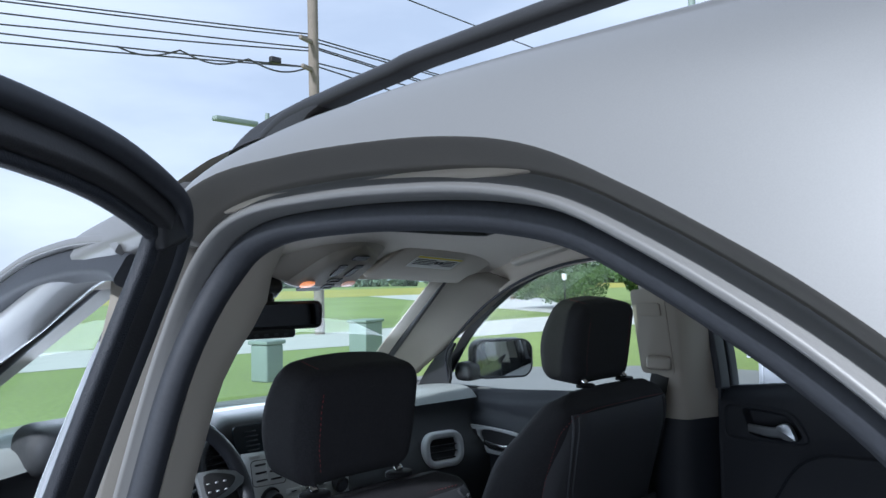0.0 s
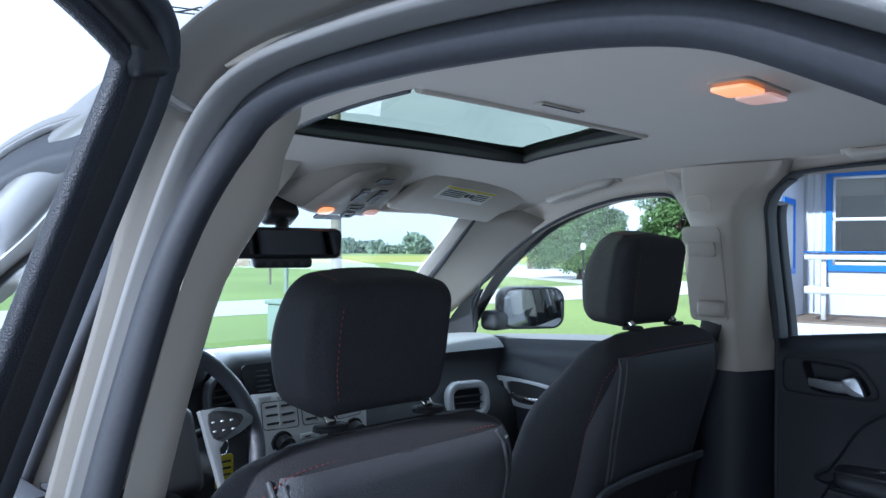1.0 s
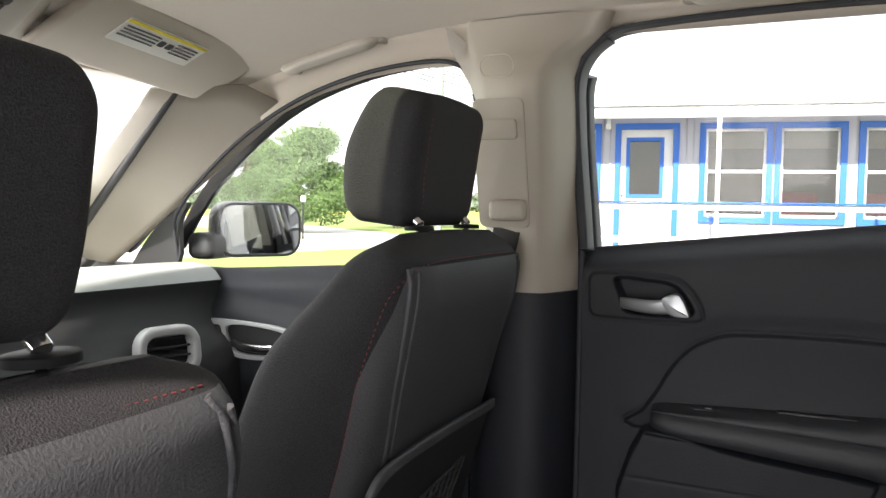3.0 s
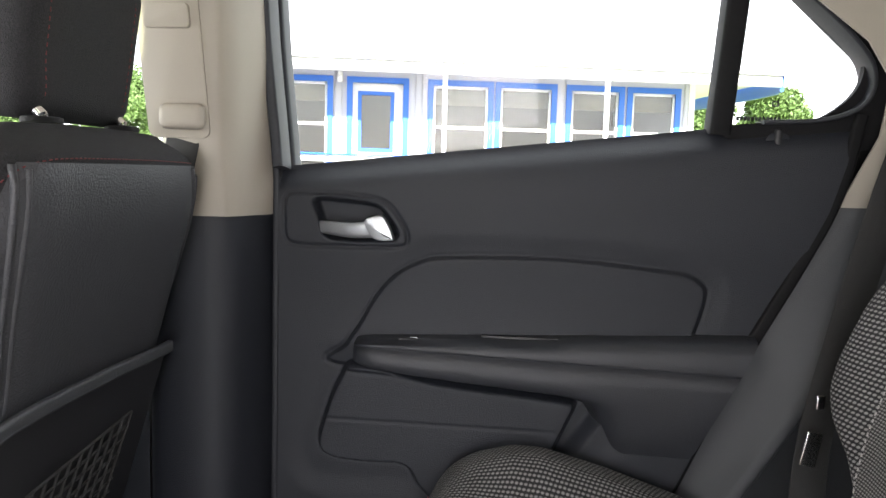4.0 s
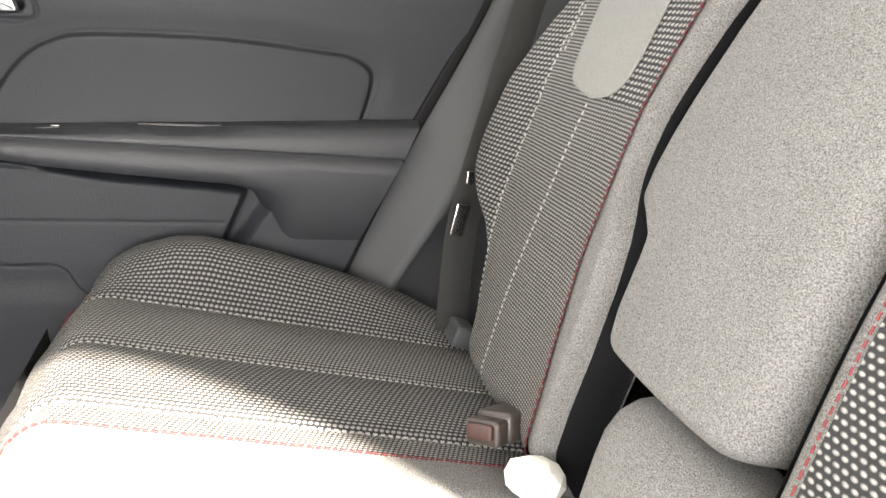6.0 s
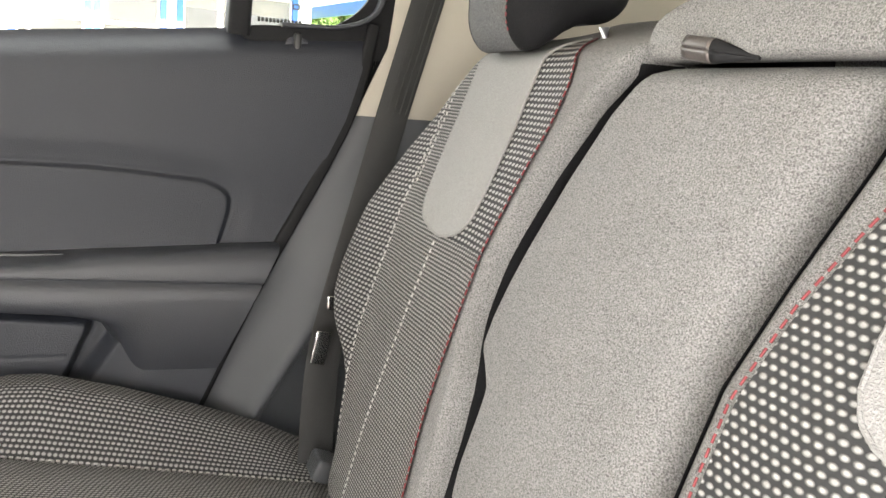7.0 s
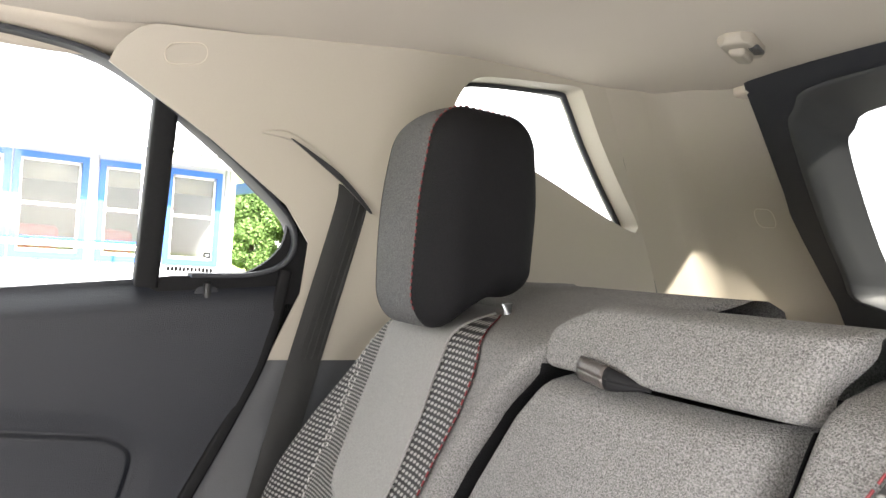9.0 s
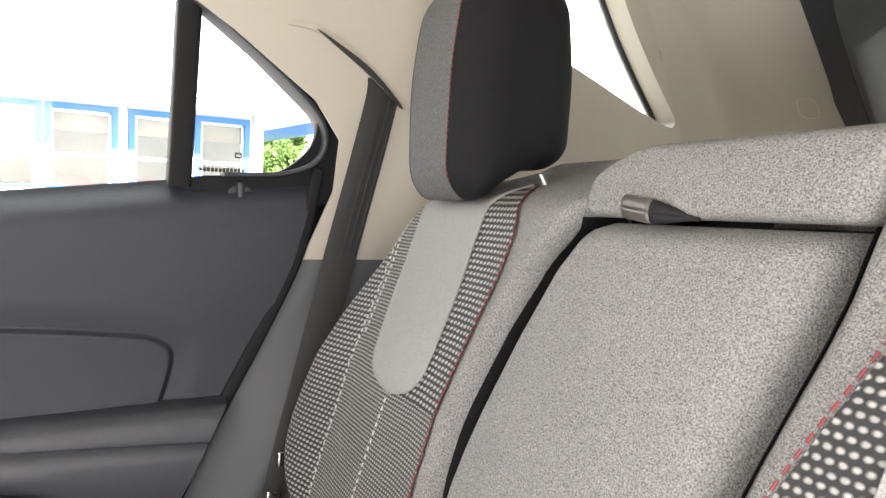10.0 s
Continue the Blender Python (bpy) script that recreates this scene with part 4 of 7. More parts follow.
slab("silver_bezel", BEZEL_F, 0.010, SILVER, front_right, "silver painted handle bezel", place=lambda a, b, c: (0.684 - c, a, b), bevel=0.003, holes=[CUP_F])
slab("handle_cup", CUP_F, 0.002, BLACK, front_right, place=lambda a, b, c: (0.683 - c, a, b))
slab("lock_switch", rounded(0.020, 0.034, 0.008), 0.004, BLACK, front_right, place=lambda a, b, c: (0.675 - c, 1.603 + a + 0.2 * b, 1.018 + b), bevel=0.001)
slab("lock_rocker", rounded(0.012, 0.014, 0.003), 0.003, DASH, front_right, place=lambda a, b, c: (0.671 - c, 1.601 + a, 1.023 + b))
sweep("lever", spline([(0.674, 1.560, 1.000), (0.667, 1.535, 0.996), (0.664, 1.49, 0.995), (0.664, 1.456, 0.998)], 4), rounded(0.012, 0.016, 0.005), CHROME, front_right, "chrome door lever", ref=(1, 0, 0))
tube("window_seal", [(0.704 - 0.22 * (p.y - 1.15), p.x, p.y) for p in spline([(a, b, 0) for a, b in ((1.735, 1.165), (1.728, 1.242), (1.696, 1.284), (1.640, 1.331), (1.542, 1.399), (1.436, 1.455), (1.339, 1.492), (1.238, 1.517), (1.145, 1.529), (1.072, 1.529), (1.033, 1.513))], 6)], 0.0040, RUBBER, front_right, "black window seal")
slab("mirror_sail", smooth_poly(((1.86, 1.13), (1.735, 1.150), (1.728, 1.24), (1.705, 1.285), (1.76, 1.262), (1.84, 1.18)), 3), 0.012, BLACK, front_right, place=lambda a, b, c: (0.71 - c, a, b))
front_pane = sheet("window_pane", [[(lerp(0.74, 0.665, v), lerp(y0, y1, v), lerp(1.13, 1.56, v)) for v in (0, 0.5, 1)] for y0, y1 in ((1.84, 1.42), (1.04, 1.04))], GLASS, front_right, "clear door window glass")
front_pane.visible_shadow = False
sheet("door_skin", [[(0.80 + 0.05 * math.sin(math.pi * v), y, lerp(1.14, 0.35, v)) for v in (k / 8 for k in range(9))] for y in (0.95, 1.4, 1.8, 2.1)], PAINT, front_right, thick=0.01)

for door_of, pts in ((front_right, ((1.80, 1.19), (1.66, 1.33), (1.45, 1.465), (1.25, 1.53), (1.06, 1.545), (1.035, 1.50), (1.03, 1.19))), (rear_door, ((0.87, 1.20), (0.865, 1.45), (0.84, 1.55), (0.74, 1.585), (0.40, 1.585), (0.24, 1.55), (0.06, 1.42), (0.0, 1.36), (0.02, 1.30)))):
    sweep("outer_frame", spline([(0.79 - 0.30 * (z - 1.15), y, z) for y, z in pts], 5), rounded(0.016, 0.030, 0.006), BLACK, door_of, "black window frame", ref=(1, 0, 0.3))
sheet("pillar_strip", [[(0.795 - 0.30 * (z - 1.15), y, z) for y in (0.885, 0.95, 1.015)] for z in (1.16, 1.3, 1.45, 1.56)], GLOSS_BLACK, front_right, "gloss black pillar strip", thick=0.006)

# door mirror
wing_mirror = thing("door_mirror", "silver door mirror with black bezel on the passenger door", "mirror")
M_AT, M_TURN = Vector((0.868, 1.650, 1.226)), -31
mm = pose(*M_AT, 0, 0, M_TURN)
rbox("housing", (0.200, 0.085, 0.128), 0.042, PAINT, wing_mirror, at=mm @ Vector((0.0, 0.046, 0.0)), turn=(0, 0, M_TURN), n=5)
rim = rounded(0.192, 0.118, 0.036, 6)
sweep("bezel", [mm @ Vector((a, -0.004, b)) for a, b in rim], rounded(0.014, 0.008, 0.003), BLACK, wing_mirror, "black bezel", closed=True, ref=(0, 1, 0))
slab("mirror_glass", rounded(0.188, 0.114, 0.034, 6), 0.003, MIRROR, wing_mirror, "reflecting glass", place=lambda a, b, c: mm @ Vector((a, -0.006 - c - 0.03 * a, b)))
rbox("stalk", (0.12, 0.07, 0.06), 0.02, BLACK, wing_mirror, at=(0.80, 1.72, 1.19), turn=(0, 0, 5))

# ---- rear quarters ----
C_TRIM = [(0.237, 1.600), (0.255, 1.592), (0.269, 1.579), (0.278, 1.566), (0.285, 1.549), (0.16, 1.476), (0.05, 1.400), (0.012, 1.350), (0.014, 1.28), (0.050, 1.182), (-0.30, 1.182), (-0.62, 1.18), (-0.70, 1.18), (-0.585, 1.40), (-0.50, 1.52), (-0.44, 1.640), (-0.2, 1.640), (0.0, 1.622), (0.12, 1.608)]
QW = [(p.x, p.y) for p in spline([(a, b, 0) for a, b in ((-0.176, 1.550), (-0.184, 1.584), (-0.206, 1.606), (-0.25, 1.613), (-0.32, 1.617), (-0.382, 1.620), (-0.400, 1.606), (-0.446, 1.546), (-0.50, 1.484), (-0.554, 1.426), (-0.560, 1.411), (-0.546, 1.408), (-0.475, 1.432), (-0.351, 1.480), (-0.26, 1.510), (-0.195, 1.529))], 4, True)]


def quarter_x(z):
    return 0.705 - 0.25 * (z - 1.18)


for side in (-1, 1):
    quarter = new("rear_quarter_trim")
    quarter.parent = car
    slab("upper_panel", C_TRIM, 0.004, BEIGE, quarter, "light titanium rear quarter trim", place=lambda a, b, c, s=side: (s * (quarter_x(b) - c), a, b), holes=[QW])
    sweep("window_seal", [(side * (quarter_x(b) + 0.045), a, b) for a, b in QW], rounded(0.010, 0.012, 0.004), RUBBER, quarter, closed=True, ref=(1, 0, 0))
    sheet("window_reveal", [[(side * (quarter_x(b) + d), a, b) for d in (0.0, 0.02, 0.06)] for a, b in QW], BEIGE, quarter, closed_u=True)
    pane = sheet("quarter_glass", [[(side * (quarter_x(z) + 0.05), y, z) for z in (1.36, 1.62)] for y in (-0.12, -0.58)], GLASS if side > 0 else PRIVACY, quarter, "rear quarter glass")
    pane.visible_shadow = side < 0
    low = []
    for z in (lerp(1.182, 0.45, k / 24) for k in range(25)):
        y0, ry = curve_at(((0.45, 0.40), (0.7, 0.29), (0.9, 0.20), (1.05, 0.126), (1.182, 0.050)), z), curve_at(((0.6, 0.27), (0.758, 0.182), (0.946, 0.066), (1.06, 0.0), (1.182, -0.06)), z)
        rise = 0.040 * smooth(1.12, 0.95, z)
        low.append([(side * x, y, z) for x, y in ((0.712, y0 + 0.004), (0.703, y0 - 0.004), (0.700 - rise * 0.2, lerp(y0, ry, 0.35)), (0.698 - rise * 0.75, lerp(y0, ry, 0.85)), (0.697 - rise, ry), (0.699 - rise * 0.8, ry - 0.012), (0.700, ry - 0.03), (0.700, -0.40), (0.700, -0.72))])
    sheet("lower_panel", low, GREY_TRIM, quarter, "grey lower quarter trim with a moulded ridge")
    # tail pillar, turning in to the tailgate
    rows = []
    for i in range(13):
        f = i / 12
        z = lerp(1.640, 1.05, f)
        a = Vector((quarter_x(z) - 0.004, lerp(-0.425, -0.80, f), z))
        b = Vector((lerp(0.485, 0.53, f), lerp(-0.645, -1.10, f), z))
        rows.append([Vector((side * lerp(a.x, b.x, t ** 1.5) + side * 0.018 * math.exp(-((t - 0.42) / 0.12) ** 2), lerp(a.y, b.y, t), z)) for t in (k / 10 for k in range(11))])
    sheet("tail_pillar", rows, BEIGE, quarter, "light titanium tail pillar trim")
    tube("cap_outline", [rows[4][8] + (rows[4][9] - rows[4][8]) * (a / 0.045) + (rows[3][8] - rows[4][8]) * (b / 0.05) + Vector((-side * 0.001, 0.001, 0)) for a, b in rounded(0.045, 0.030, 0.012)], 0.0008, HEADLINER, quarter, closed=True, n=5)
    rbox("cargo_hook", (0.05, 0.10, 0.04), 0.012, BEIGE, quarter, at=(side * 0.585, -0.78, 1.235), turn=(0, 0, side * 25))
sweep("rear_header", spline([(x, -0.64 - 0.02 * (1 - (x / 0.5) ** 2), 1.640 - 0.01 * abs(x)) for x in (-0.50, -0.25, 0, 0.25, 0.50)], 5), rounded(0.02, 0.05, 0.008), HEADLINER, car, ref=(0, 0, 1))

tailgate = thing("tailgate", "closed tailgate with charcoal trim round the rear window", "tailgate")
T_OUT = smooth_poly(((-0.485, 0.04), (-0.476, -0.02), (-0.455, -0.062), (-0.40, -0.085), (0, -0.10), (0.40, -0.085), (0.455, -0.062), (0.476, -0.02), (0.485, 0.04), (0.505, 0.18), (0.53, 0.34), (0.54, 0.9), (0, 0.95), (-0.54, 0.9), (-0.53, 0.34), (-0.505, 0.18)), 4)
T_WIN = smooth_poly(((-0.41, 0.035), (-0.34, 0.002), (0, -0.006), (0.34, 0.002), (0.41, 0.035), (0.44, 0.09), (0.47, 0.33), (0.43, 0.42), (0, 0.45), (-0.43, 0.42), (-0.47, 0.33), (-0.44, 0.09)), 4)


def gate(a, b, c):
    """Across, down the leaning gate, into the cabin."""
    return (a, -0.66 - 0.68 * b + 0.75 * c, 1.618 - 0.77 * b + 0.1 * c)


slab("trim_frame", T_OUT, 0.05, DOOR_DARK, tailgate, "charcoal tailgate trim", place=gate, holes=[T_WIN], bevel=0.012)
sheet("window_reveal", [[gate(a * k, (b - 0.22) * k + 0.22, c) for k, c in ((1.06, 0.030), (1.0, 0.0465), (0.985, 0.040), (0.95, 0.0), (0.90, -0.048))] for a, b in T_WIN], GREY_TRIM, tailgate, closed_u=True)
gate_pane = sheet("rear_window", [[gate(a, b, -0.05) for b in (-0.02, 0.46)] for a in (-0.48, 0.48)], PRIVACY, tailgate, "dark privacy rear window glass")
for side in (-1, 1):
    # outer corner of the body beside the gate
    rows = []
    for i in range(13):
        b = 0.92 * i / 12
        y, z = -0.66 - 0.68 * b, 1.618 - 0.77 * b
        xs = 0.81 - 0.36 * max(0.0, z - 1.2)
        rows.append([gate(side * 0.50, b, -0.075), gate(side * 0.58, b, -0.070), (side * lerp(0.6, xs, 0.8), y + 0.0, z), (side * xs, y + 0.10, z), (side * xs, y + 0.20, z)])
    sheet("tail_corner", rows, PAINT, car, "silver rear body corner")
slab("upper_skin", [(-0.03, 1.20), (-0.06, 1.30), (-0.02, 1.40), (0.20, 1.585), (0.24, 1.63), (-0.50, 1.655), (-0.62, 1.62), (-0.82, 1.42), (-1.02, 1.20)], 0.006, PAINT, car, "silver rear quarter with the small window's opening", place=lambda a, b, c: (0.81 - 0.36 * (b - 1.2) - c, a, b), holes=[[(-0.34 + (a + 0.34) * 1.22, 1.52 + (b - 1.52) * 1.30) for a, b in QW]])
sheet("roof_side", [[(0.598, y, skin(0.598, y)), (0.625, y, skin(0.6, y) - 0.010), (0.650, y, skin(0.6, y) - 0.030)] for y in (lerp(0.92, -0.62, i / 12) for i in range(13))], PAINT, car, "silver roof side", thick=0.004)
sheet("cargo_floor", [[(x, y, 0.72) for y in (-1.25, -0.7, -0.12)] for x in (-0.66, 0, 0.66)], CARPET, car, "charcoal cargo floor", thick=0.02)

cargo_lamp = thing("coat_hook", "light titanium ceiling hook housing near the tailgate", "hook")
HK = Vector((0.343, -0.460, ceiling(0.343, -0.460)))
rbox("housing", (0.100, 0.060, 0.020), 0.0099, BEIGE, cargo_lamp, at=HK + Vector((0, 0, -0.004)), turn=(0, 0, -62), n=6, shape=lambda v: (v.x * (1 - 0.25 * (v.y / 0.03) ** 2), v.y * (1 - 0.55 * (v.x / 0.05) ** 4), v.z))
rbox("hook_arm", (0.050, 0.022, 0.014), 0.006, BEIGE, cargo_lamp, at=HK + Vector((0.004, -0.004, -0.016)), turn=(8, 0, -62))
rbox("recess", (0.034, 0.014, 0.006), 0.003, GREY_TRIM, cargo_lamp, at=HK + Vector((-0.016, -0.010, -0.0125)), turn=(0, 0, -62))

# rear belt on the passenger side
rear_belt = thing("seat_belt", "dark grey webbing hanging from the rear quarter trim", "seat belt")
sweep("webbing", spline([(0.643, -0.044, 1.432), (0.640, -0.040, 1.40), (0.648, -0.018, 1.30), (0.655, 0.008, 1.19), (0.645, 0.045, 1.05), (0.612, 0.085, 0.93), (0.582, 0.108, 0.85), (0.560, 0.118, 0.72)], 6), rounded(0.0022, 0.052, 0.001, 1), BELT, rear_belt, "dark grey webbing", ref=(1, 0.25, 0))
for k in range(5):
    sweep("webbing_rib", spline([(0.6405, -0.044 + 0.009 * (k - 2), 1.426 + 0.008 * (k - 2)), (0.6375, -0.040 + 0.009 * (k - 2), 1.398 + 0.004 * (k - 2)), (0.6455, -0.018 + 0.0092 * (k - 2), 1.30), (0.6525, 0.008 + 0.0092 * (k - 2), 1.19)], 6), ring(0.0011, 5), BELT, rear_belt, ref=(1, 0.25, 0))
slab("slot_trim", smooth_poly(((0.096, 1.489), (0.060, 1.494), (0.000, 1.464), (-0.068, 1.410), (-0.072, 1.398), (-0.02, 1.438), (0.05, 1.482)), 3), 0.003, BEIGE, rear_belt, place=lambda a, b, c: (quarter_x(b) - 0.006 - c, a, b), bevel=0.001)
slab("slot", smooth_poly(((0.058, 1.487), (0.030, 1.474), (-0.02, 1.446), (-0.066, 1.406), (-0.068, 1.399), (-0.03, 1.430), (0.03, 1.469)), 3), 0.003, BLACK, rear_belt, place=lambda a, b, c: (quarter_x(b) - 0.0095 - c, a, b))
tongue = rbox("latch_tongue", (0.006, 0.02, 0.045), 0.002, CHROME, rear_belt, "steel belt tongue", at=(0.560, 0.118, 0.882), turn=(10, 0, 0))
rbox("stop_button", (0.008, 0.012, 0.02), 0.003, CHROME, rear_belt, at=(0.588, 0.10, 0.935))
sweep("quarter_cap", [(quarter_x(1.5715 + b) - 0.0045, 0.199 + a, 1.5715 + b - 0.17 * a) for a, b in rounded(0.050, 0.025, 0.012)], ring(0.0009, 5), HEADLINER, car, closed=True, ref=(1, 0, 0))


# ---- rear bench ----
bench = thing("rear_bench", "charcoal cloth rear bench with spacer mesh, red seams and folding armrest", "rear seat")
ARM_R = ((0.885, 0.108), (0.897, 0.128), (0.93, 0.140), (0.975, 0.146), (0.99, 0.149), (1.003, 0.166), (1.015, 0.184), (1.04, 0.187), (1.07, 0.184), (1.10, 0.178), (1.16, 0.161), (1.215, 0.140), (1.252, 0.113))
ARM_L = ((0.885, 0.058), (0.90, 0.070), (1.0, 0.080), (1.08, 0.084), (1.14, 0.093), (1.22, 0.110), (1.252, 0.114))
EDGE_R = ((0.66, 0.176), (0.80, 0.168), (0.86, 0.160), (0.93, 0.158), (0.97, 0.164), (0.99, 0.172), (1.01, 0.184), (1.03, 0.191), (1.06, 0.191), (1.10, 0.186), (1.16, 0.172), (1.215, 0.150), (1.25, 0.120), (1.27, 0.112), (1.29, 0.096), (1.312, 0.050))
EDGE_L = ((0.66, 0.090), (1.0, 0.091), (1.08, 0.094), (1.14, 0.104), (1.22, 0.121), (1.25, 0.124), (1.275, 0.128), (1.312, 0.150))


def outer_edge(z):
    return curve_at(((0.66, 0.49), (0.80, 0.495), (0.87, 0.508), (0.905, 0.535), (0.94, 0.580), (0.97, 0.604), (1.0, 0.608), (1.08, 0.590), (1.15, 0.568), (1.21, 0.540), (1.25, 0.512), (1.275, 0.490), (1.315, 0.450)), z)


def inner_edge(x, z):
    return curve_at(EDGE_R if x > 0 else EDGE_L, z)


def back_y(x, z):
    """Front face of the rear seat back."""
    y = 0.044 - (z - 1.08) * (0.36 if z > 1.08 else 0.26)
    a = abs(x)
    y += 0.022 * smooth(0.42, 0.54, a) * smooth(1.30, 1.05, z) + 0.012 * smooth(0.27, 0.16, a)
    y -= 0.11 * smooth(-0.085, 0.012, a - outer_edge(z)) ** 2
    y -= (0.060 * smooth(0.024 if x > 0 else 0.006, 0.0, a - inner_edge(x, z)) ** 2 * smooth(1.285, 1.24, z) + 0.010 * smooth(0.02, 0.0, a - inner_edge(x, z)) ** 2)
    y -= 0.12 * smooth(1.250, 1.312, z) ** 2
    y += 0.012 * math.sin(max(0, min(1, (z - 0.75) / 0.45)) * math.pi)
    y -= 0.05 * smooth(0.76, 0.68, z)
    # pads swell between their seams
    y += 0.004 * math.sin(math.pi * min(1.0, max(0.0, (a - 0.225) / 0.23))) ** 0.7 * smooth(1.28, 1.2, z)
    return y


def back_patch(name, left, right, z0, z1, mat, lift, side=1, nx=16, nz=40, label=""):
    """A panel of the seat back between two lines x = left(z), x = right(z)."""
    rows = []
    for i in range(nx + 1):
        rows.append([(side * x, back_y(side * x, z) + lift, z) for z, x in ((z, lerp(left(z), right(z), i / nx)) for z in (lerp(z0, z1, j / nz) for j in range(nz + 1)))])
    return sheet(name, rows, mat, bench, label, plan=lambda p: (side * p[0], p[2] * 1.06))


def edged(table, shift):
    return lambda z: curve_at(table, z) - shift


INS_IN = ((1.080, 0.318), (1.083, 0.300), (1.088, 0.283), (1.096, 0.272), (1.108, 0.266), (1.13, 0.264), (1.18, 0.267), (1.22, 0.272), (1.285, 0.277))
INS_OUT = ((1.080, 0.318), (1.083, 0.340), (1.087, 0.362), (1.094, 0.380), (1.106, 0.390), (1.13, 0.397), (1.18, 0.409), (1.285, 0.424))
RED_RIGHT = ((0.69, 0.200), (0.83, 0.204), (0.94, 0.214), (1.02, 0.212), (1.10, 0.212), (1.16, 0.206), (1.20, 0.199), (1.237, 0.196), (1.255, 0.203), (1.270, 0.218), (1.280, 0.246), (1.285, 0.268))
RED_LEFT = ((0.69, 0.112), (1.03, 0.116), (1.08, 0.117), (1.132, 0.128), (1.168, 0.142), (1.22, 0.165), (1.255, 0.180), (1.270, 0.195), (1.285, 0.23))
MID_LINE = ((0.69, 0.445), (0.86, 0.445), (0.94, 0.452), (1.05, 0.445), (1.166, 0.457), (1.285, 0.482))
SPLIT = ((0.69, 0.37), (0.864, 0.350), (0.933, 0.338), (0.98, 0.331), (1.07, 0.322))
for side in (1, -1):
    off = 0.0 if side > 0 else 0.09
    RED_X = edged(RED_RIGHT if side > 0 else RED_LEFT, 0.0)
    MID_X, INS_L, INS_R, SPLIT_X = edged(MID_LINE, off * 0.6), edged(INS_IN, off), edged(INS_OUT, off), edged(SPLIT, off)
    wide = MESH_COARSE if side > 0 else MESH_LARGE
    back_patch("back_cover", lambda z, k=side: inner_edge(k, z), outer_edge, 0.66, 1.312, CLOTH_GREY, 0.0, side, 90, 100, "charcoal woven seat back cover")
    # black strip added on the cover's edge to darken the gap
    back_patch("gap_shade", lambda z, k=side: inner_edge(k, z) - 0.001, lambda z, k=side: inner_edge(k, z) + (0.010 if k > 0 else 0.006), 0.70, 1.256, FLANK_AND_GAP_SHADE, 0.003, side, 8, 60, "black strip for the shade in the gap")
    back_patch("mesh_panel", RED_X, SPLIT_X, 0.69, 1.081, MESH_FINE if side > 0 else MESH_LARGE, 0.003, side, 20, 40, "fine grey spacer mesh")
    back_patch("mesh_panel", SPLIT_X, MID_X, 0.69, 1.081, MESH_FINE, 0.003, side, 20, 40, "fine grey spacer mesh")
    back_patch("outer_mesh", MID_X, lambda z: max(MID_X(z) + 0.002, outer_edge(z) - 0.020 - 0.06 * smooth(1.24, 1.285, z)), 0.69, 1.280, wide, 0.003, side, 30, 60, "coarse spacer mesh")
    back_patch("middle_strip", INS_R, lambda z: max(INS_R(z) + 0.003, MID_X(z)), 1.081, 1.284, MESH_FINE, 0.003, side, 10, 40, "fine grey spacer mesh")
    back_patch("inner_mesh", RED_X, INS_L, 1.081, 1.284, wide, 0.003, side, 12, 60, "coarse spacer mesh")
    back_patch("insert", INS_L, INS_R, 1.081, 1.290, INSERT, 0.0055, side, 14, 50, "light grey suede insert")
    stitches("red_seam", [(side * (RED_X(z) - 0.002), back_y(side * RED_X(z), z) + 0.0045, z) for z in (0.70 + 0.5845 * (i / 150) for i in range(151))], RED_THREAD, bench, 0.006, 0.002, 0.0009)
    rim = [(side * INS_L(z), back_y(side * INS_L(z), z) + 0.005, z) for z in (lerp(1.285, 1.0805, (i / 60) ** 0.8) for i in range(61))]
    rim += [(side * INS_R(z), back_y(side * INS_R(z), z) + 0.005, z) for z in (lerp(1.0805, 1.285, (i / 60) ** 1.25) for i in range(61))]
    tube("insert_edge", rim, 0.0016, INSERT, bench, n=6)
    stitches("insert_seam", [p for p in rim if side * p[0] > 0.33], PALE_THREAD, bench, 0.005, 0.003, 0.0012)
    for fx, z0, z1 in ((MID_X, 0.72, 1.275), (SPLIT_X, 0.72, 1.079), (lambda z: MID_X(z) - 0.010, 1.12, 1.275)) if side > 0 else ():
        stitches("pale_seam", [(side * fx(z), back_y(side * fx(z), z) + 0.0042, z) for z in (lerp(z0, z1, i / 40) for i in range(41))], PALE_THREAD, bench, 0.005, 0.0035, 0.0009)
    # upper edge rolled over to the rear
    roll = []
    for i in range(25):
        x = lerp(0.050 if side > 0 else 0.130, 0.475, i / 24)
        y, z = back_y(side * x, 1.312), 1.312
        roll.append([(side * x, y, z), (side * x, y - 0.012, z + 0.004), (side * x, y - 0.03, z + 0.004), (side * x, y - 0.05, z - 0.004), (side * x, y - 0.062, z - 0.03)])
    sheet("top_roll", roll, CLOTH_GREY, bench, "charcoal cloth upper edge")
# filled back
sheet("back_shell", [[(x, y, z) for y, z in ((0.02, 0.66), (-0.06, 0.9), (-0.13, 1.15), (-0.165, 1.26), (-0.17, 1.280), (-0.16, 1.288))] for x in (-0.44, -0.2, 0, 0.2, 0.44)], CLOTH_BLACK, bench, "black seat back shell")
# centre: folding armrest, the block above it and the pad below


def centre_y(z):
    return 0.050 - (z - 1.08) * 0.36


def edge_fall(f, turn, deep):
    """A rounded edge: 0 on the face, falling by deep over the last part of f in 0 to 1."""
    g = max(0.0, (f - turn) / (1 - turn))
    return deep * (1 - math.sqrt(max(0.0, 1 - g * g)))


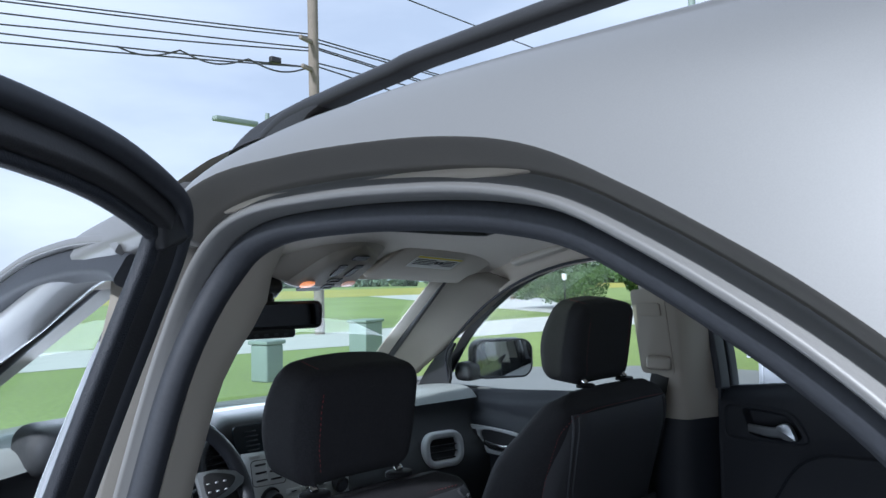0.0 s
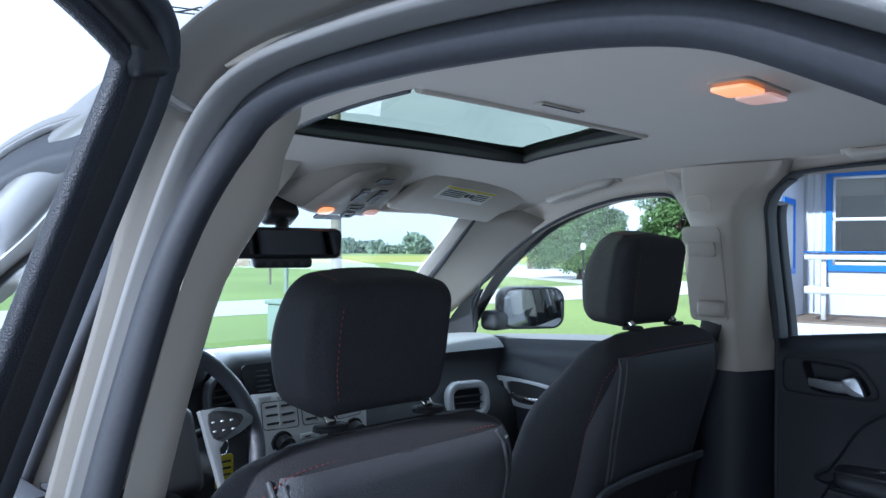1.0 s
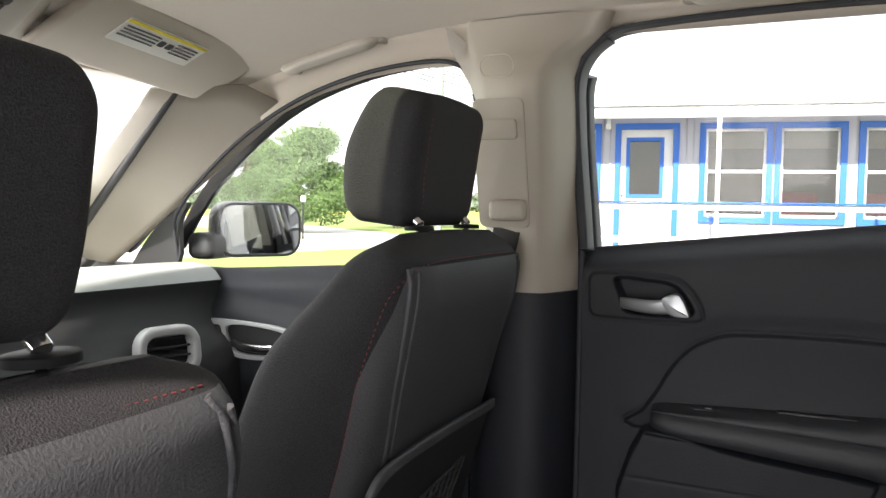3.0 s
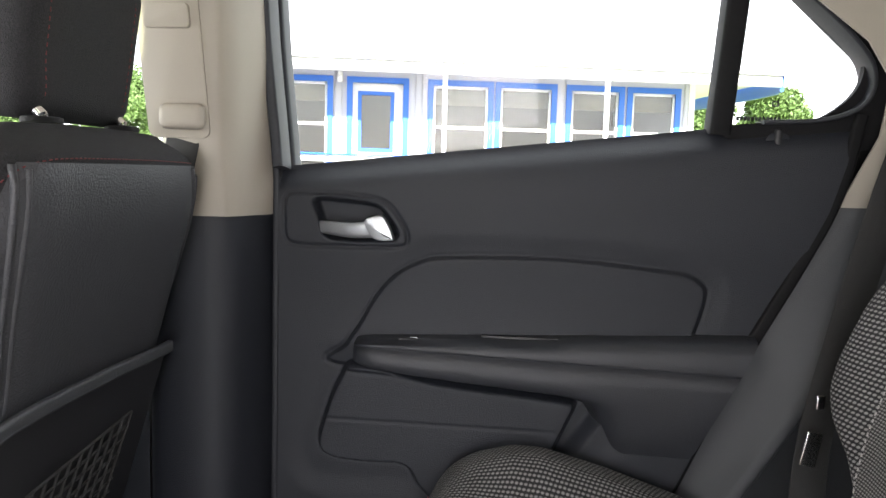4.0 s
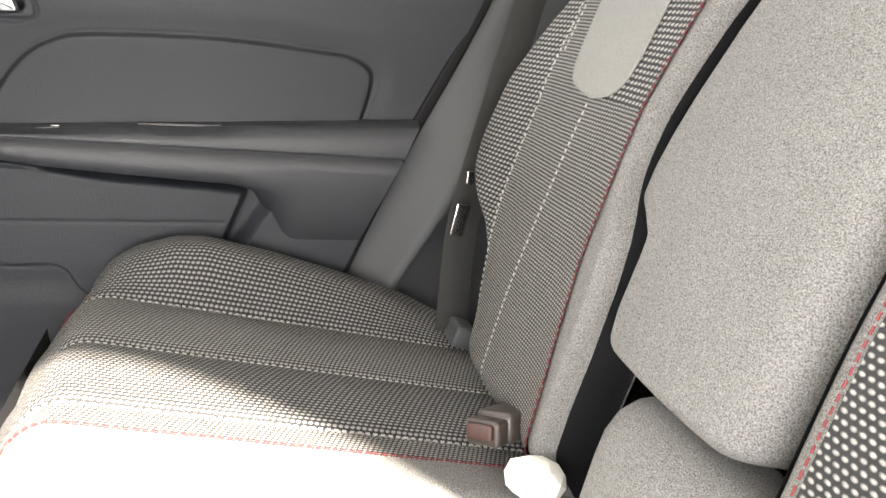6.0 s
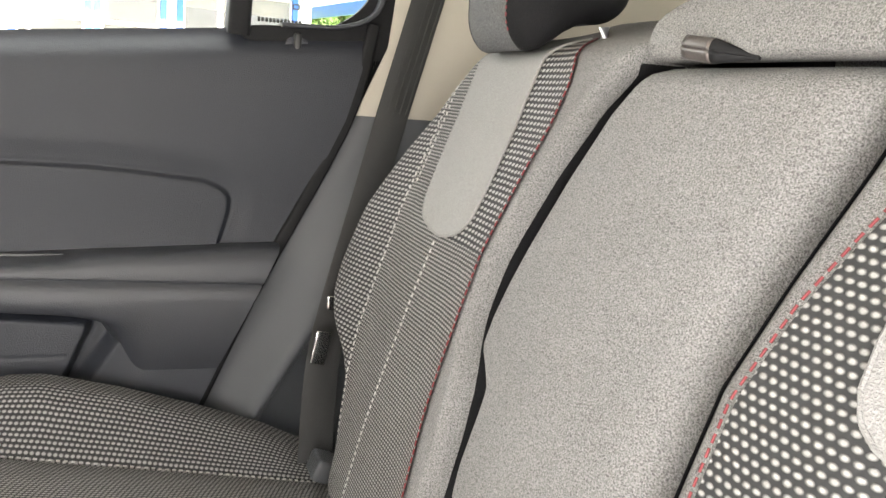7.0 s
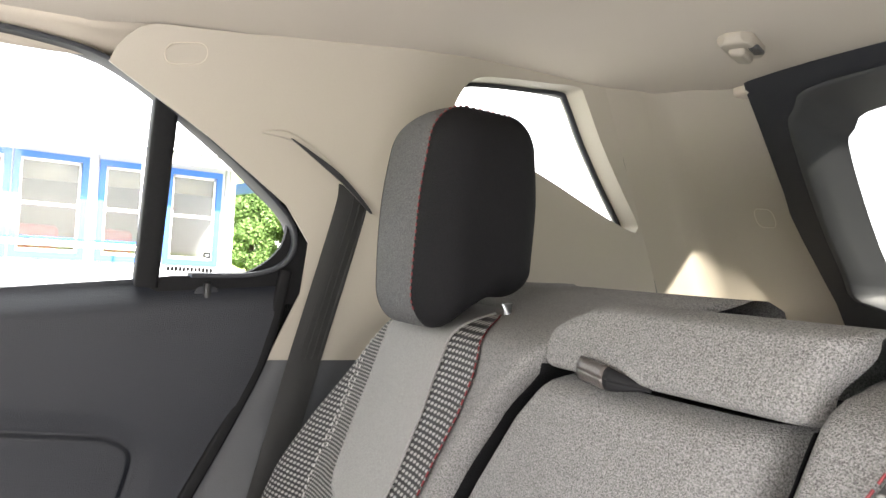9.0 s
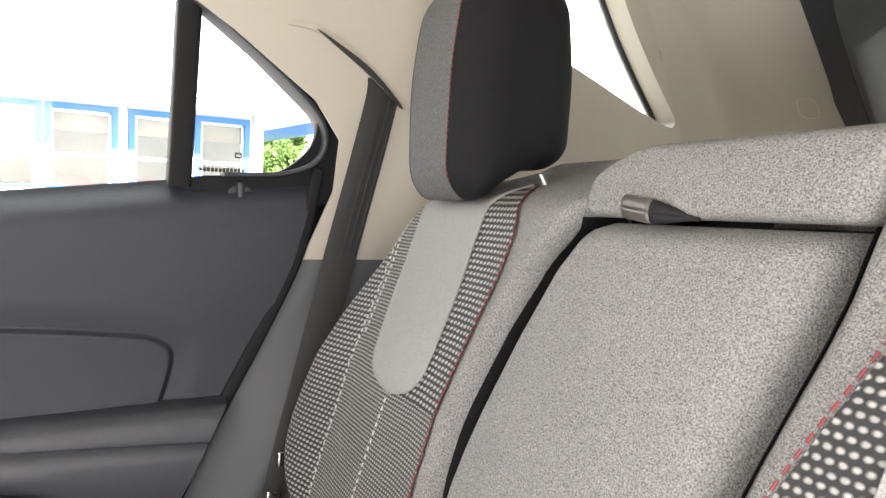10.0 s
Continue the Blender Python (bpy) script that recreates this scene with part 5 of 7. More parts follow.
rows = []
for i in range(49):
    u = math.sin(math.pi * (i / 48 - 0.5))
    line = []
    for j in range(71):
        z = lerp(0.887, 1.252, j / 70)
        x = lerp(0.002 - curve_at(ARM_L, z), curve_at(ARM_R, z) - 0.003, (u + 1) / 2)
        fall = edge_fall(abs(u), 0.84 if u > 0 else 0.66, 0.046) + edge_fall(1 - min(1.0, (z - 0.887) / 0.03), 0.2, 0.035) + edge_fall(1 - min(1.0, (1.252 - z) / 0.02), 0.2, 0.020)
        line.append((x, centre_y(z) + 0.006 * (1 - u * u) - min(0.055, fall), z))
    x, y, z = line[0]
    rows.append([(x * 0.95, y - 0.05, z + 0.004)] + line)
sheet("folding_armrest", rows, CLOTH_GREY, bench, "charcoal cloth folding armrest")
rows = []
for i in range(41):
    u = math.sin(math.pi * (i / 40 - 0.5))
    line = []
    for j in range(31):
        a = j / 30
        z = lerp(1.256, 1.309, smooth(0, 0.62, a))
        pull = 0.045 * smooth(1.275, 1.309, z) ** 2
        x = lerp(-0.126 + pull * 0.3 - 0.03 * smooth(1.27, 1.309, z), 0.112 - pull, (u + 1) / 2)
        y = centre_y(z) + 0.004 + 0.008 * math.sin(math.pi * min(1, a * 1.4)) - 0.14 * max(0, a - 0.50)
        y -= edge_fall(abs(u), 0.86, 0.026) * smooth(0.9, 0.4, a) + edge_fall(1 - min(1.0, a / 0.22), 0.1, 0.024)
        line.append((x, y, z - 0.02 * max(0, a - 0.75)))
    x, y, z = line[-1]
    line = [(line[0][0], line[0][1] - 0.03, line[0][2] + 0.004)] + line + [(x, y - 0.03, z - 0.004), (x, y - 0.06, z - 0.02), (x, y - 0.065, z - 0.06)]
    rows.append(line)
sheet("centre_block", rows, CLOTH_GREY, bench, "charcoal cloth upper centre block")
rows = []
for i in range(25):
    u = math.sin(math.pi * (i / 24 - 0.5))
    rows.append([(lerp(-0.10, 0.088, (u + 1) / 2), y + 0.006 * (1 - u * u) - edge_fall(abs(u), 0.6, 0.05), z - edge_fall(abs(u), 0.6, 0.02)) for y, z in ((0.05, 0.872), (0.09, 0.878), (0.112, 0.876), (0.126, 0.868), (0.136, 0.852), (0.142, 0.83), (0.150, 0.79), (0.160, 0.74), (0.165, 0.70))])
sheet("lower_centre_pad", rows, CLOTH_GREY, bench, "sunlit charcoal cloth pad under the armrest")
tube("gap_piping", spline([(curve_at(EDGE_R, z) + 0.001, back_y(curve_at(EDGE_R, z) + 0.004, z) + 0.012, z) for z in (0.93, 0.97, 1.02, 1.06, 1.1, 1.18, 1.24)], 5), 0.0016, CLOTH_BLACK, bench, "black piping in the gap")
# added boxes fill the armrest well; their black stands for the shade inside
box("well_shade_fill", (-0.15, -0.11, 0.62), (0.215, 0.000, 1.10), FLANK_AND_GAP_SHADE, bench)
box("well_shade_fill", (-0.15, -0.11, 1.10), (0.215, -0.055, 1.24), FLANK_AND_GAP_SHADE, bench)
# pull strap: a satin ribbon loop with a gathered tail
loop_rows = []
for i in range(13):
    f = i / 12
    c = Vector((lerp(0.046, -0.010, f), centre_y(1.262) + 0.014 - 0.012 * smooth(0.5, 1, f), 1.264 - 0.007 * f))
    r = 0.0078 * (1 - 0.85 * smooth(0.45, 1.0, f))
    loop_rows.append([c + Vector((0, 0.62 * r * math.cos(a), r * math.sin(a))) for a in (2 * math.pi * k / 20 for k in range(21))])
sheet("pull_strap", loop_rows[:7], STRAP, bench, "dark satin ribbon pull strap", thick=0.001)
sheet("strap_tail", loop_rows[6:], GAP_SEAL, bench, "black gathered end of the strap", thick=0.001)
tube("strap_root", [(0.050, centre_y(1.26) - 0.004, 1.261), (0.075, centre_y(1.26) - 0.010, 1.260), (0.10, centre_y(1.26) - 0.014, 1.259)], 0.003, BLACK, bench)
for side in (1, -1):
    rbox("release_bezel", (0.050, 0.035, 0.012), 0.005, GREY_TRIM, bench, at=(side * 0.478, -0.080, 1.316), turn=(8, side * 20, 0))

# cushions
BOLSTER = ((0.06, -0.012), (0.12, 0.010), (0.18, 0.030), (0.27, 0.046), (0.36, 0.058), (0.45, 0.064), (0.49, 0.057), (0.54, 0.034), (0.59, -0.004), (0.64, -0.05))


def cushion_z(x, y):
    a = abs(x)
    z = 0.700 + 0.20 * (y - 0.08)
    z += curve_at(BOLSTER, y) * smooth(0.52, 0.605, a) - 0.05 * smooth(0.632, 0.672, a) ** 2
    z -= 0.10 * smooth(0.545, 0.655, y) ** 2
    # seams pulled in, the cloth swelling between them
    for seam in (0.53, 0.40, 0.27):
        z -= 0.006 * math.exp(-((a - seam) / 0.006) ** 2)
    z += 0.006 * math.sin(math.pi * min(1.0, max(0.0, (a - 0.27) / 0.13))) + 0.006 * math.sin(math.pi * min(1.0, max(0.0, (a - 0.40) / 0.13)))
    z -= 0.04 * (1 - smooth(0.150, 0.19, a)) ** 2
    return z


def cushion(name, x0, x1, mat, label, nx, y0=0.06, y1=0.64):
    rows = []
    for i in range(nx + 1):
        x = lerp(x0, x1, i / nx)
        line = [(x, y, cushion_z(x, y)) for y in (lerp(y0, y1, j / 50) for j in range(51))]
        line += [(x, y1 + 0.012 * k, cushion_z(x, y1) - 0.03 * k * k) for k in (1, 2)]
        rows.append(line)
    return sheet(name, rows, mat, bench, label, plan=lambda p: (p[1] * 1.02, p[0]))


for s in (1, -1):
    cushion("cushion_bolster", s * 0.53, s * 0.668, MESH_SEAT, "coarse mesh cushion bolster", 18)
    cushion("cushion_panel", s * 0.40, s * 0.53, MESH_FINE, "fine mesh cushion panel", 18)
    cushion("cushion_panel", s * 0.27, s * 0.40, MESH_SEAT, "mesh cushion panel", 18)
    cushion("cushion_inner", s * 0.225, s * 0.27, MESH_FINE, "fine mesh cushion edge", 8)
    cushion("cushion_inner", s * 0.138, s * 0.225, CLOTH_GREY, "charcoal cloth inner bolster", 12)
    for xx in (0.53, 0.40, 0.27):
        stitches("pale_seam", [(s * xx, y, cushion_z(xx, y) + 0.003) for y in (lerp(0.09, 0.63, i / 60) for i in range(61))], PALE_THREAD, bench, 0.005, 0.0035, 0.0012)
    stitches("red_seam", [(s * 0.225, y, cushion_z(0.225, y) + 0.002) for y in (lerp(0.12, 0.60, i / 60) for i in range(61))], RED_THREAD, bench, 0.006, 0.002, 0.0011)
    sheet("cushion_side", [[(s * 0.668, y, lerp(cushion_z(0.668, y), 0.50, v)) for v in (0, 0.5, 1)] for y in (0.06, 0.25, 0.45, 0.55, 0.64)], CLOTH_BLACK, bench)
    sweep("front_piping", spline([(s * x, 0.605, cushion_z(x, 0.605) + 0.002) for x in (0.665, 0.63, 0.6, 0.56, 0.5, 0.4, 0.27, 0.20)], 5), ring(0.0014, 6), RED_THREAD, bench, "red piping", ref=(0, 0, 1))
rows = []
for i in range(21):
    x = lerp(-0.138, 0.138, i / 20)
    rows.append([(x, y, 0.70 + 0.17 * (y - 0.10) + 0.012 * math.cos(x / 0.138 * 1.5) - 0.10 * smooth(0.50, 0.635, y) ** 2) for y in (lerp(0.05, 0.64, j / 40) for j in range(41))])
sheet("centre_cushion", rows, CLOTH_GREY, bench, "charcoal cloth centre cushion")
sheet("front_face", [[(x, 0.664 - 0.03 * v, lerp(0.70, 0.42, v)) for v in (0, 0.4, 1)] for x in (-0.66, 0, 0.66)], CLOTH_BLACK, bench)

buckles = thing("belt_buckle", "dark brown plastic belt buckle lying on the rear cushion", "seat belt buckle")
BK = pose(0.246, 0.150, 0.752, 12, 12, 40)
brown = material("brown black plastic", (0.050, 0.040, 0.036), 0.35)
rbox("body", (0.044, 0.056, 0.032), 0.007, brown, buckles, at=BK @ Vector((0, -0.012, 0)), turn=(12, 12, 40))
rbox("collar", (0.040, 0.022, 0.026), 0.005, brown, buckles, at=BK @ Vector((0, 0.026, -0.002)), turn=(12, 12, 40))
rbox("press_button", (0.030, 0.010, 0.016), 0.003, material("dull red plastic", (0.055, 0.026, 0.024), 0.5), buckles, at=BK @ Vector((0, 0.038, 0.000)), turn=(12, 12, 40))
paper = thing("paper_tag", "crumpled white paper tag beside the belt buckle", "tag")
rng = random.Random(4)
bm = bmesh.new()
bmesh.ops.create_icosphere(bm, subdivisions=2, radius=0.03)
for v in bm.verts:
    k = rng.uniform(0.86, 1.08)
    v.co = Vector((0.154, 0.148, 0.748)) + Vector((v.co.x * k * 1.05, v.co.y * k, v.co.z * k * 0.55))
part("sheet", bm, LABEL, paper, smooth=False)
rbox("anchor_plate", (0.045, 0.03, 0.03), 0.006, GREY_TRIM, rear_belt, at=(0.515, 0.118, 0.735), turn=(20, 0, 0))
tube("buckle_stalk", [(0.135, 0.085, 0.70), (0.128, 0.10, 0.74), (0.120, 0.105, 0.765)], 0.008, CHROME, buckles, "steel stalk")


def headrest(name, label, at, w, h, d, lean, band, flank, group, posts, off, slant, drop):
    """A head restraint on two posts; at is the middle of its underside."""
    ob = thing(name, label, "headrest", group)
    base = pose(*at, lean, 0, 0)
    lift = Vector((0, off, h / 2 + drop))
    inset = 0.030 if drop else 0.034

    def shape(v):
        f = (v.z + h / 2) / h
        k = 1.0 - 0.05 * smooth(0.6, 1.0, f) ** 2 - 0.09 * smooth(0.45, 0.0, f)
        if drop:
            y = v.y * (1.0 - 0.22 * smooth(0.45, 1.0, f) - 0.06 * smooth(0.3, 0.0, f)) + 0.012 * math.sin(f * math.pi) - 0.006
        else:
            y = v.y * (1.0 - (0.05 if v.y > 0 else 0.26) * smooth(0.5, 1.0, f)) + 0.006 * math.sin(f * math.pi) - 0.004
        y += 0.010 * (1 - (v.x / (w / 2)) ** 2) * (1 if v.y > 0 else 0.5)
        hang = v.y / (d / 2) if drop else 2.0 * smooth(-0.35, 0.75, v.y / (d / 2)) - 1.0
        z = v.z + 0.007 * (1 - (2 * v.x / w) ** 2) * smooth(0.6, 1, f) - slant * hang * smooth(0.55, 0.0, f)
        return (v.x * k, y, z)

    rbox("pad", (w, d, h), 0.036 if drop == 0.0 else 0.027, band, ob, at=base @ lift, turn=(lean, 0, 0), n=8, shape=shape, fine=8, split=w / 2 - inset, second=flank)
    # the seam runs round each flank
    arch = [(a, b) for a, b in rounded(d + 0.001, h + 0.001, 0.036, 6)]
    arch = [(lerp(p[0], q[0], k / 12), lerp(p[1], q[1], k / 12)) for p, q in zip(arch, arch[1:] + arch[:1]) for k in range(12 if math.hypot(p[0] - q[0], p[1] - q[1]) > 0.02 else 1)]
    keep = 1 if drop == 0.0 else -1
    for sx in ((1, -1) if drop and at[0] > 0 else (-1,)):
        loop = []
        for a, b in sorted(((a, b) for a, b in arch if (drop == 0.0 or a < 0.030) and b > -h / 2 + 0.012), key=lambda p: -math.atan2(p[1] + h / 2, p[0]) if drop == 0.0 else -math.atan2(p[1] + 0.03, -p[0] + 0.03)):
            q = Vector(shape(Vector((sx * (w / 2 - inset), a, b))))
            q.y += keep * 0.0006
            loop.append(base @ (q + lift))
        dense = spline(loop, 3)
        stitches("red_seam", dense, RED_THREAD, ob, 0.0042, 0.0028, 0.0009 if drop == 0.0 else 0.0006)
    for sx in (1, -1):
        px = sx * posts / 2
        p = base @ Vector((px, -0.005, 0))
        tube("post", [p + Vector((0, 0.004, -0.05)), p + Vector((0, 0.004, -0.006)), p + Vector((0, 0.060, 0.045))] if drop else [p + Vector((0, 0.010, -0.05)), p + Vector((0, 0.010, 0)), p + Vector((0, 0.012, 0.016))], 0.0065 if drop else 0.0055, CHROME if drop else SATIN, ob, "chrome post", 12)
        sit = -0.014 if drop else -0.026
        slab("post_sleeve", ring(0.023, 28, 0.018), 0.006, GAP_SEAL, ob, "black post sleeve", place=lambda u, v, c, q=p: (q.x + u, q.y + 0.004 + v, q.z + sit + c), bevel=0.003)
        if not drop and sx > 0:
            rbox("sleeve_button", (0.014, 0.012, 0.012), 0.004, BLACK, ob, at=p + Vector((sx * 0.022, -0.004, sit + 0.008)))
    return ob


headrest("headrest", "charcoal and black rear headrest with red seams", (0.340, -0.080, 1.280), 0.166, 0.203, 0.124, 3, CLOTH_HEAD, FLANK_AND_GAP_SHADE, "rear headrests", 0.15, 0.032, 0.020, 0.0)

# ---- front seats ----


def front_seat(cx, py, pz, label, pocket):
    """py, pz: where the headrest's posts enter the back."""
    seat = thing("front_seat", label, "car seat", "front seats")
    lean = 0.30

    def face(x, z, rear):
        """Rear or front skin of the back, x from its middle."""
        mid = py - 0.012 + (pz - z) * lean
        a = abs(x)
        if rear:
            return mid - 0.052 - 0.012 * smooth(pz, pz - 0.1, z) + 0.040 * smooth(0.17, 0.262, a) ** 2
        return mid + 0.050 + 0.03 * smooth(pz, pz - 0.15, z) + 0.045 * smooth(0.12, 0.20, a) * smooth(pz - 0.02, pz - 0.18, z)

    def half(z):
        return curve_at(((pz - 0.60, 0.235), (pz - 0.45, 0.255), (pz - 0.25, 0.252), (pz - 0.12, 0.230), (pz - 0.05, 0.212), (pz - 0.015, 0.192), (pz, 0.14)), z)

    rows = []
    zs = [lerp(pz - 0.60, pz - 0.001, 1 - (1 - j / 40) ** 1.7) for j in range(41)]
    for z in zs:
        w = half(z)
        k = 1 - smooth(pz - 0.045, pz, z) ** 2 * 0.85
        loop = []
        for i in range(48):
            a = 2 * math.pi * i / 48
            c, s = math.cos(a), math.sin(a)
            ex = 0.42
            x = w * math.copysign(abs(c) ** ex, c)
            yr, yf = face(x, z, True), face(x, z, False)
            m = (yr + yf) / 2
            y = m + (yf - yr) / 2 * k * math.copysign(abs(s) ** 0.55, s)
            loop.append((cx + x, y, z + 0.006 * (1 - (x / 0.2) ** 2) * smooth(pz - 0.05, pz, z)))
        rows.append(loop)
    verts = [v for r in rows for v in r]
    faces = [(i * 48 + j, i * 48 + (j + 1) % 48, (i + 1) * 48 + (j + 1) % 48, (i + 1) * 48 + j) for i in range(40) for j in range(48)]
    faces.append(tuple(range(40 * 48, 41 * 48)))
    me = bpy.data.meshes.new("backrest")
    me.from_pydata(verts, [], faces)
    link("backrest", me, CLOTH_BLACK, seat, "black cloth backrest")
    def rear(x, z):
        """The rear skin as the rounded shell has it."""
        c = min(1.0, abs(x) / half(z)) ** (1 / 0.42)
        k = 1 - smooth(pz - 0.045, pz, z) ** 2 * 0.85
        yr, yf = face(x, z, True), face(x, z, False)
        return (yr + yf) / 2 - (yf - yr) / 2 * k * math.sqrt(max(0.0, 1 - c * c)) ** 0.55

    # vinyl rear panel, its red seam and the double welts
    zr = pz - (0.029 if pocket else 0.017)
    lo = lambda z: -curve_at(((zr - 0.30, 0.130), (zr - 0.227, 0.140), (zr - 0.153, 0.157), (zr - 0.065, 0.170), (zr, 0.173)), z)
    hi = lambda z: curve_at(((zr - 0.30, 0.222), (zr - 0.185, 0.212), (zr - 0.065, 0.184), (zr, 0.152)), z)
    left = lambda z: -min(0.216, half(z) - 0.022)
    right = lambda z: min(0.222, half(z) - 0.014)
    sheet("back_panel", [[(cx + x, rear(x, z) - 0.004 + 0.003 * smooth(0.92, 1.0, abs(2 * i / 40 - 1)) - 0.003 * math.exp(-((x - lo(z) - 0.02) / 0.03) ** 2), z) for z, x in ((z, lerp(left(z), right(z), i / 40)) for z in (lerp(pz - 0.56, zr - 0.004, j / 40) for j in range(41)))] for i in range(41)], VINYL_BLACK, seat, "grained black vinyl back panel")
    turn = [(0.160, -0.001), (0.12, 0.0), (0.05, 0.001), (-0.05, 0.001), (-0.12, 0.0), (-0.155, -0.003), (-0.180, -0.010), (-0.198, -0.026), (-0.208, -0.05), (-0.214, -0.10), (-0.217, -0.16), (-0.217, -0.24), (-0.215, -0.32), (-0.215, -0.45)]
    seam = [(cx + p.x, rear(p.x, zr + p.y) - 0.0035, zr + p.y) for p in spline([(a, b, 0) for a, b in turn], 8)]
    stitches("red_seam", seam, RED_THREAD, seat, 0.0045, 0.003, 0.0008)
    for side_of, top_z in ((lo, zr - 0.010), (lambda z: lo(z) - 0.013, zr - 0.006), (hi, zr - 0.006), (lambda z: hi(z) + 0.012, zr - 0.016)):
        tube("welt", [(cx + side_of(z), rear(side_of(z), z) - 0.004, z) for z in (lerp(pz - 0.30, top_z, i / 16) for i in range(17))], 0.0036, VINYL_BLACK, seat)
    if pocket:
        zt = pz - 0.270
        bar = spline([(cx - 0.205, face(-0.2, zt - 0.12, True) - 0.012, zt - 0.14), (cx - 0.195, face(-0.19, zt - 0.05, True) - 0.016, zt - 0.055), (cx - 0.165, face(-0.15, zt - 0.01, True) - 0.018, zt - 0.008), (cx, face(0, zt, True) - 0.018, zt), (cx + 0.15, face(0.15, zt - 0.004, True) - 0.016, zt - 0.004), (cx + 0.205, face(0.2, zt - 0.008, True) - 0.012, zt - 0.008)], 6)
        sweep("pocket_rim", bar, rounded(0.010, 0.016, 0.004), GREY_TRIM, seat, "grey moulded pocket rim", ref=(0, 1, 0))
        sheet("pocket_shell", [[(cx + x, face(x, z, True) - 0.012, z) for z in (lerp(pz - 0.58, zt - 0.012, j / 8) for j in range(9))] for x in (lerp(-0.19, 0.19, i / 8) for i in range(9))], BLACK, seat)
        for k in range(12):
            z0 = zt - 0.09 - 0.018 * k
            tube("net_cord", [(cx + x, face(x, z0, True) - 0.017, z0 + 0.10 * x) for x in (-0.10, -0.02, 0.06, 0.13)], 0.0022, BELT, seat, n=5)
        for k in range(11):
            x0 = -0.10 + 0.023 * k
            tube("net_cord", [(cx + x0 - 0.02 * f, face(x0, zt - 0.09 - 0.2 * f, True) - 0.018, zt - 0.09 - 0.2 * f + 0.1 * x0) for f in (0, 0.5, 1)], 0.0018, BELT, seat, n=5)
    # cushion
    rbox("cushion", (0.50, 0.50, 0.16), 0.06, CLOTH_BLACK, seat, "black cloth seat cushion", at=(cx, py + 0.42, 0.64), turn=(8, 0, 0), n=5)
    rbox("seat_base", (0.44, 0.44, 0.20), 0.03, BLACK, seat, at=(cx, py + 0.42, 0.47))
    return seat


front_seat(0.372, 0.962, 1.248, "black cloth front passenger seat with a net map pocket", True)
headrest("headrest", "black cloth front headrest on chrome posts with red seams", (0.376, 0.960, 1.268), 0.220, 0.172, 0.112, 12, CLOTH_BLACK, CLOTH_BLACK, "front headrests", 0.155, 0.052, 0.006, -0.019)
front_seat(-0.365, 0.905, 1.185, "black cloth driver's seat", False)
headrest("headrest", "black cloth driver's headrest on chrome posts with red seams", (-0.368, 0.903, 1.208), 0.220, 0.161, 0.112, 12, CLOTH_BLACK, CLOTH_BLACK, "front headrests", 0.155, 0.046, 0.006, -0.010)

console = thing("centre_console", "charcoal centre console between the front seats", "console")
rbox("body", (0.24, 0.75, 0.30), 0.03, DASH, console, at=(0, 1.25, 0.60))
rbox("lid", (0.22, 0.34, 0.07), 0.025, CLOTH_BLACK, console, at=(0, 1.08, 0.80))

# ---- dashboard ----
dashboard = thing("dashboard", "charcoal dashboard with grey top and silver centre stack", "dashboard")
PROF = ((2.14, 1.085), (2.0, 1.125), (1.86, 1.150), (1.74, 1.158), (1.69, 1.148), (1.665, 1.125))
FACE = ((1.665, 1.125), (1.68, 1.09), (1.665, 1.04), (1.62, 1.00), (1.60, 0.93), (1.63, 0.80), (1.70, 0.60))


def dash_bend(x, y):
    return y - 0.05 * (abs(x) / 0.7) ** 2 * (1 if y < 2 else 0.3)


def dash_rise(x, z):
    return z + 0.035 * math.exp(-((x + 0.375) / 0.17) ** 2) + 0.012 * math.exp(-(x / 0.2) ** 2)


sheet("top_pad", [[(x, dash_bend(x, y), dash_rise(x, z)) for y, z in spline_pairs] for x in (lerp(-0.70, 0.70, i / 40) for i in range(41)) for spline_pairs in ([(p.x, p.y) for p in spline([(a, b, 0) for a, b in PROF], 4)],)], DASH_TOP, dashboard, "grey dashboard top pad")
sheet("fascia", [[(x, dash_bend(x, y), dash_rise(x, z) if z > 1.08 else z) for y, z in pairs] for x in (lerp(-0.70, 0.70, i / 40) for i in range(41)) for pairs in ([(p.x, p.y) for p in spline([(a, b, 0) for a, b in FACE], 4)],)], DASH, dashboard, "charcoal fascia")
stack = new("centre_stack")
stack.parent = dashboard
rbox("screen_hood", (0.34, 0.15, 0.11), 0.05, BLACK, stack, "black display hood", at=(0.0, 1.700, 1.122), n=6)
slab("display", rounded(0.27, 0.066, 0.012), 0.004, SCREEN, stack, "dark display", place=lambda a, b, c: (0.0 + a, 1.618 + 0.35 * b - c, 1.122 + b))
for k in range(5):
    slab("display_line", rounded(0.030 + 0.006 * (k % 2), 0.003, 0.001, 1), 0.0006, GREY_TRIM, stack, place=lambda a, b, c, k=k: (-0.09 + a, 1.613 + 0.35 * (0.018 - 0.010 * k) - c, 1.122 + 0.018 - 0.010 * k + b))


def panel_at(a, b):
    """A point of the control panel: a across, b the height."""
    v = (1.098 - b) / 0.218
    i = (a / lerp(1.0, 0.8, v) + 0.13) / 0.30
    return Vector((a, 1.60 - 0.05 * v - 0.02 * (1 - (2 * i - 1) ** 2) - 0.006, b))


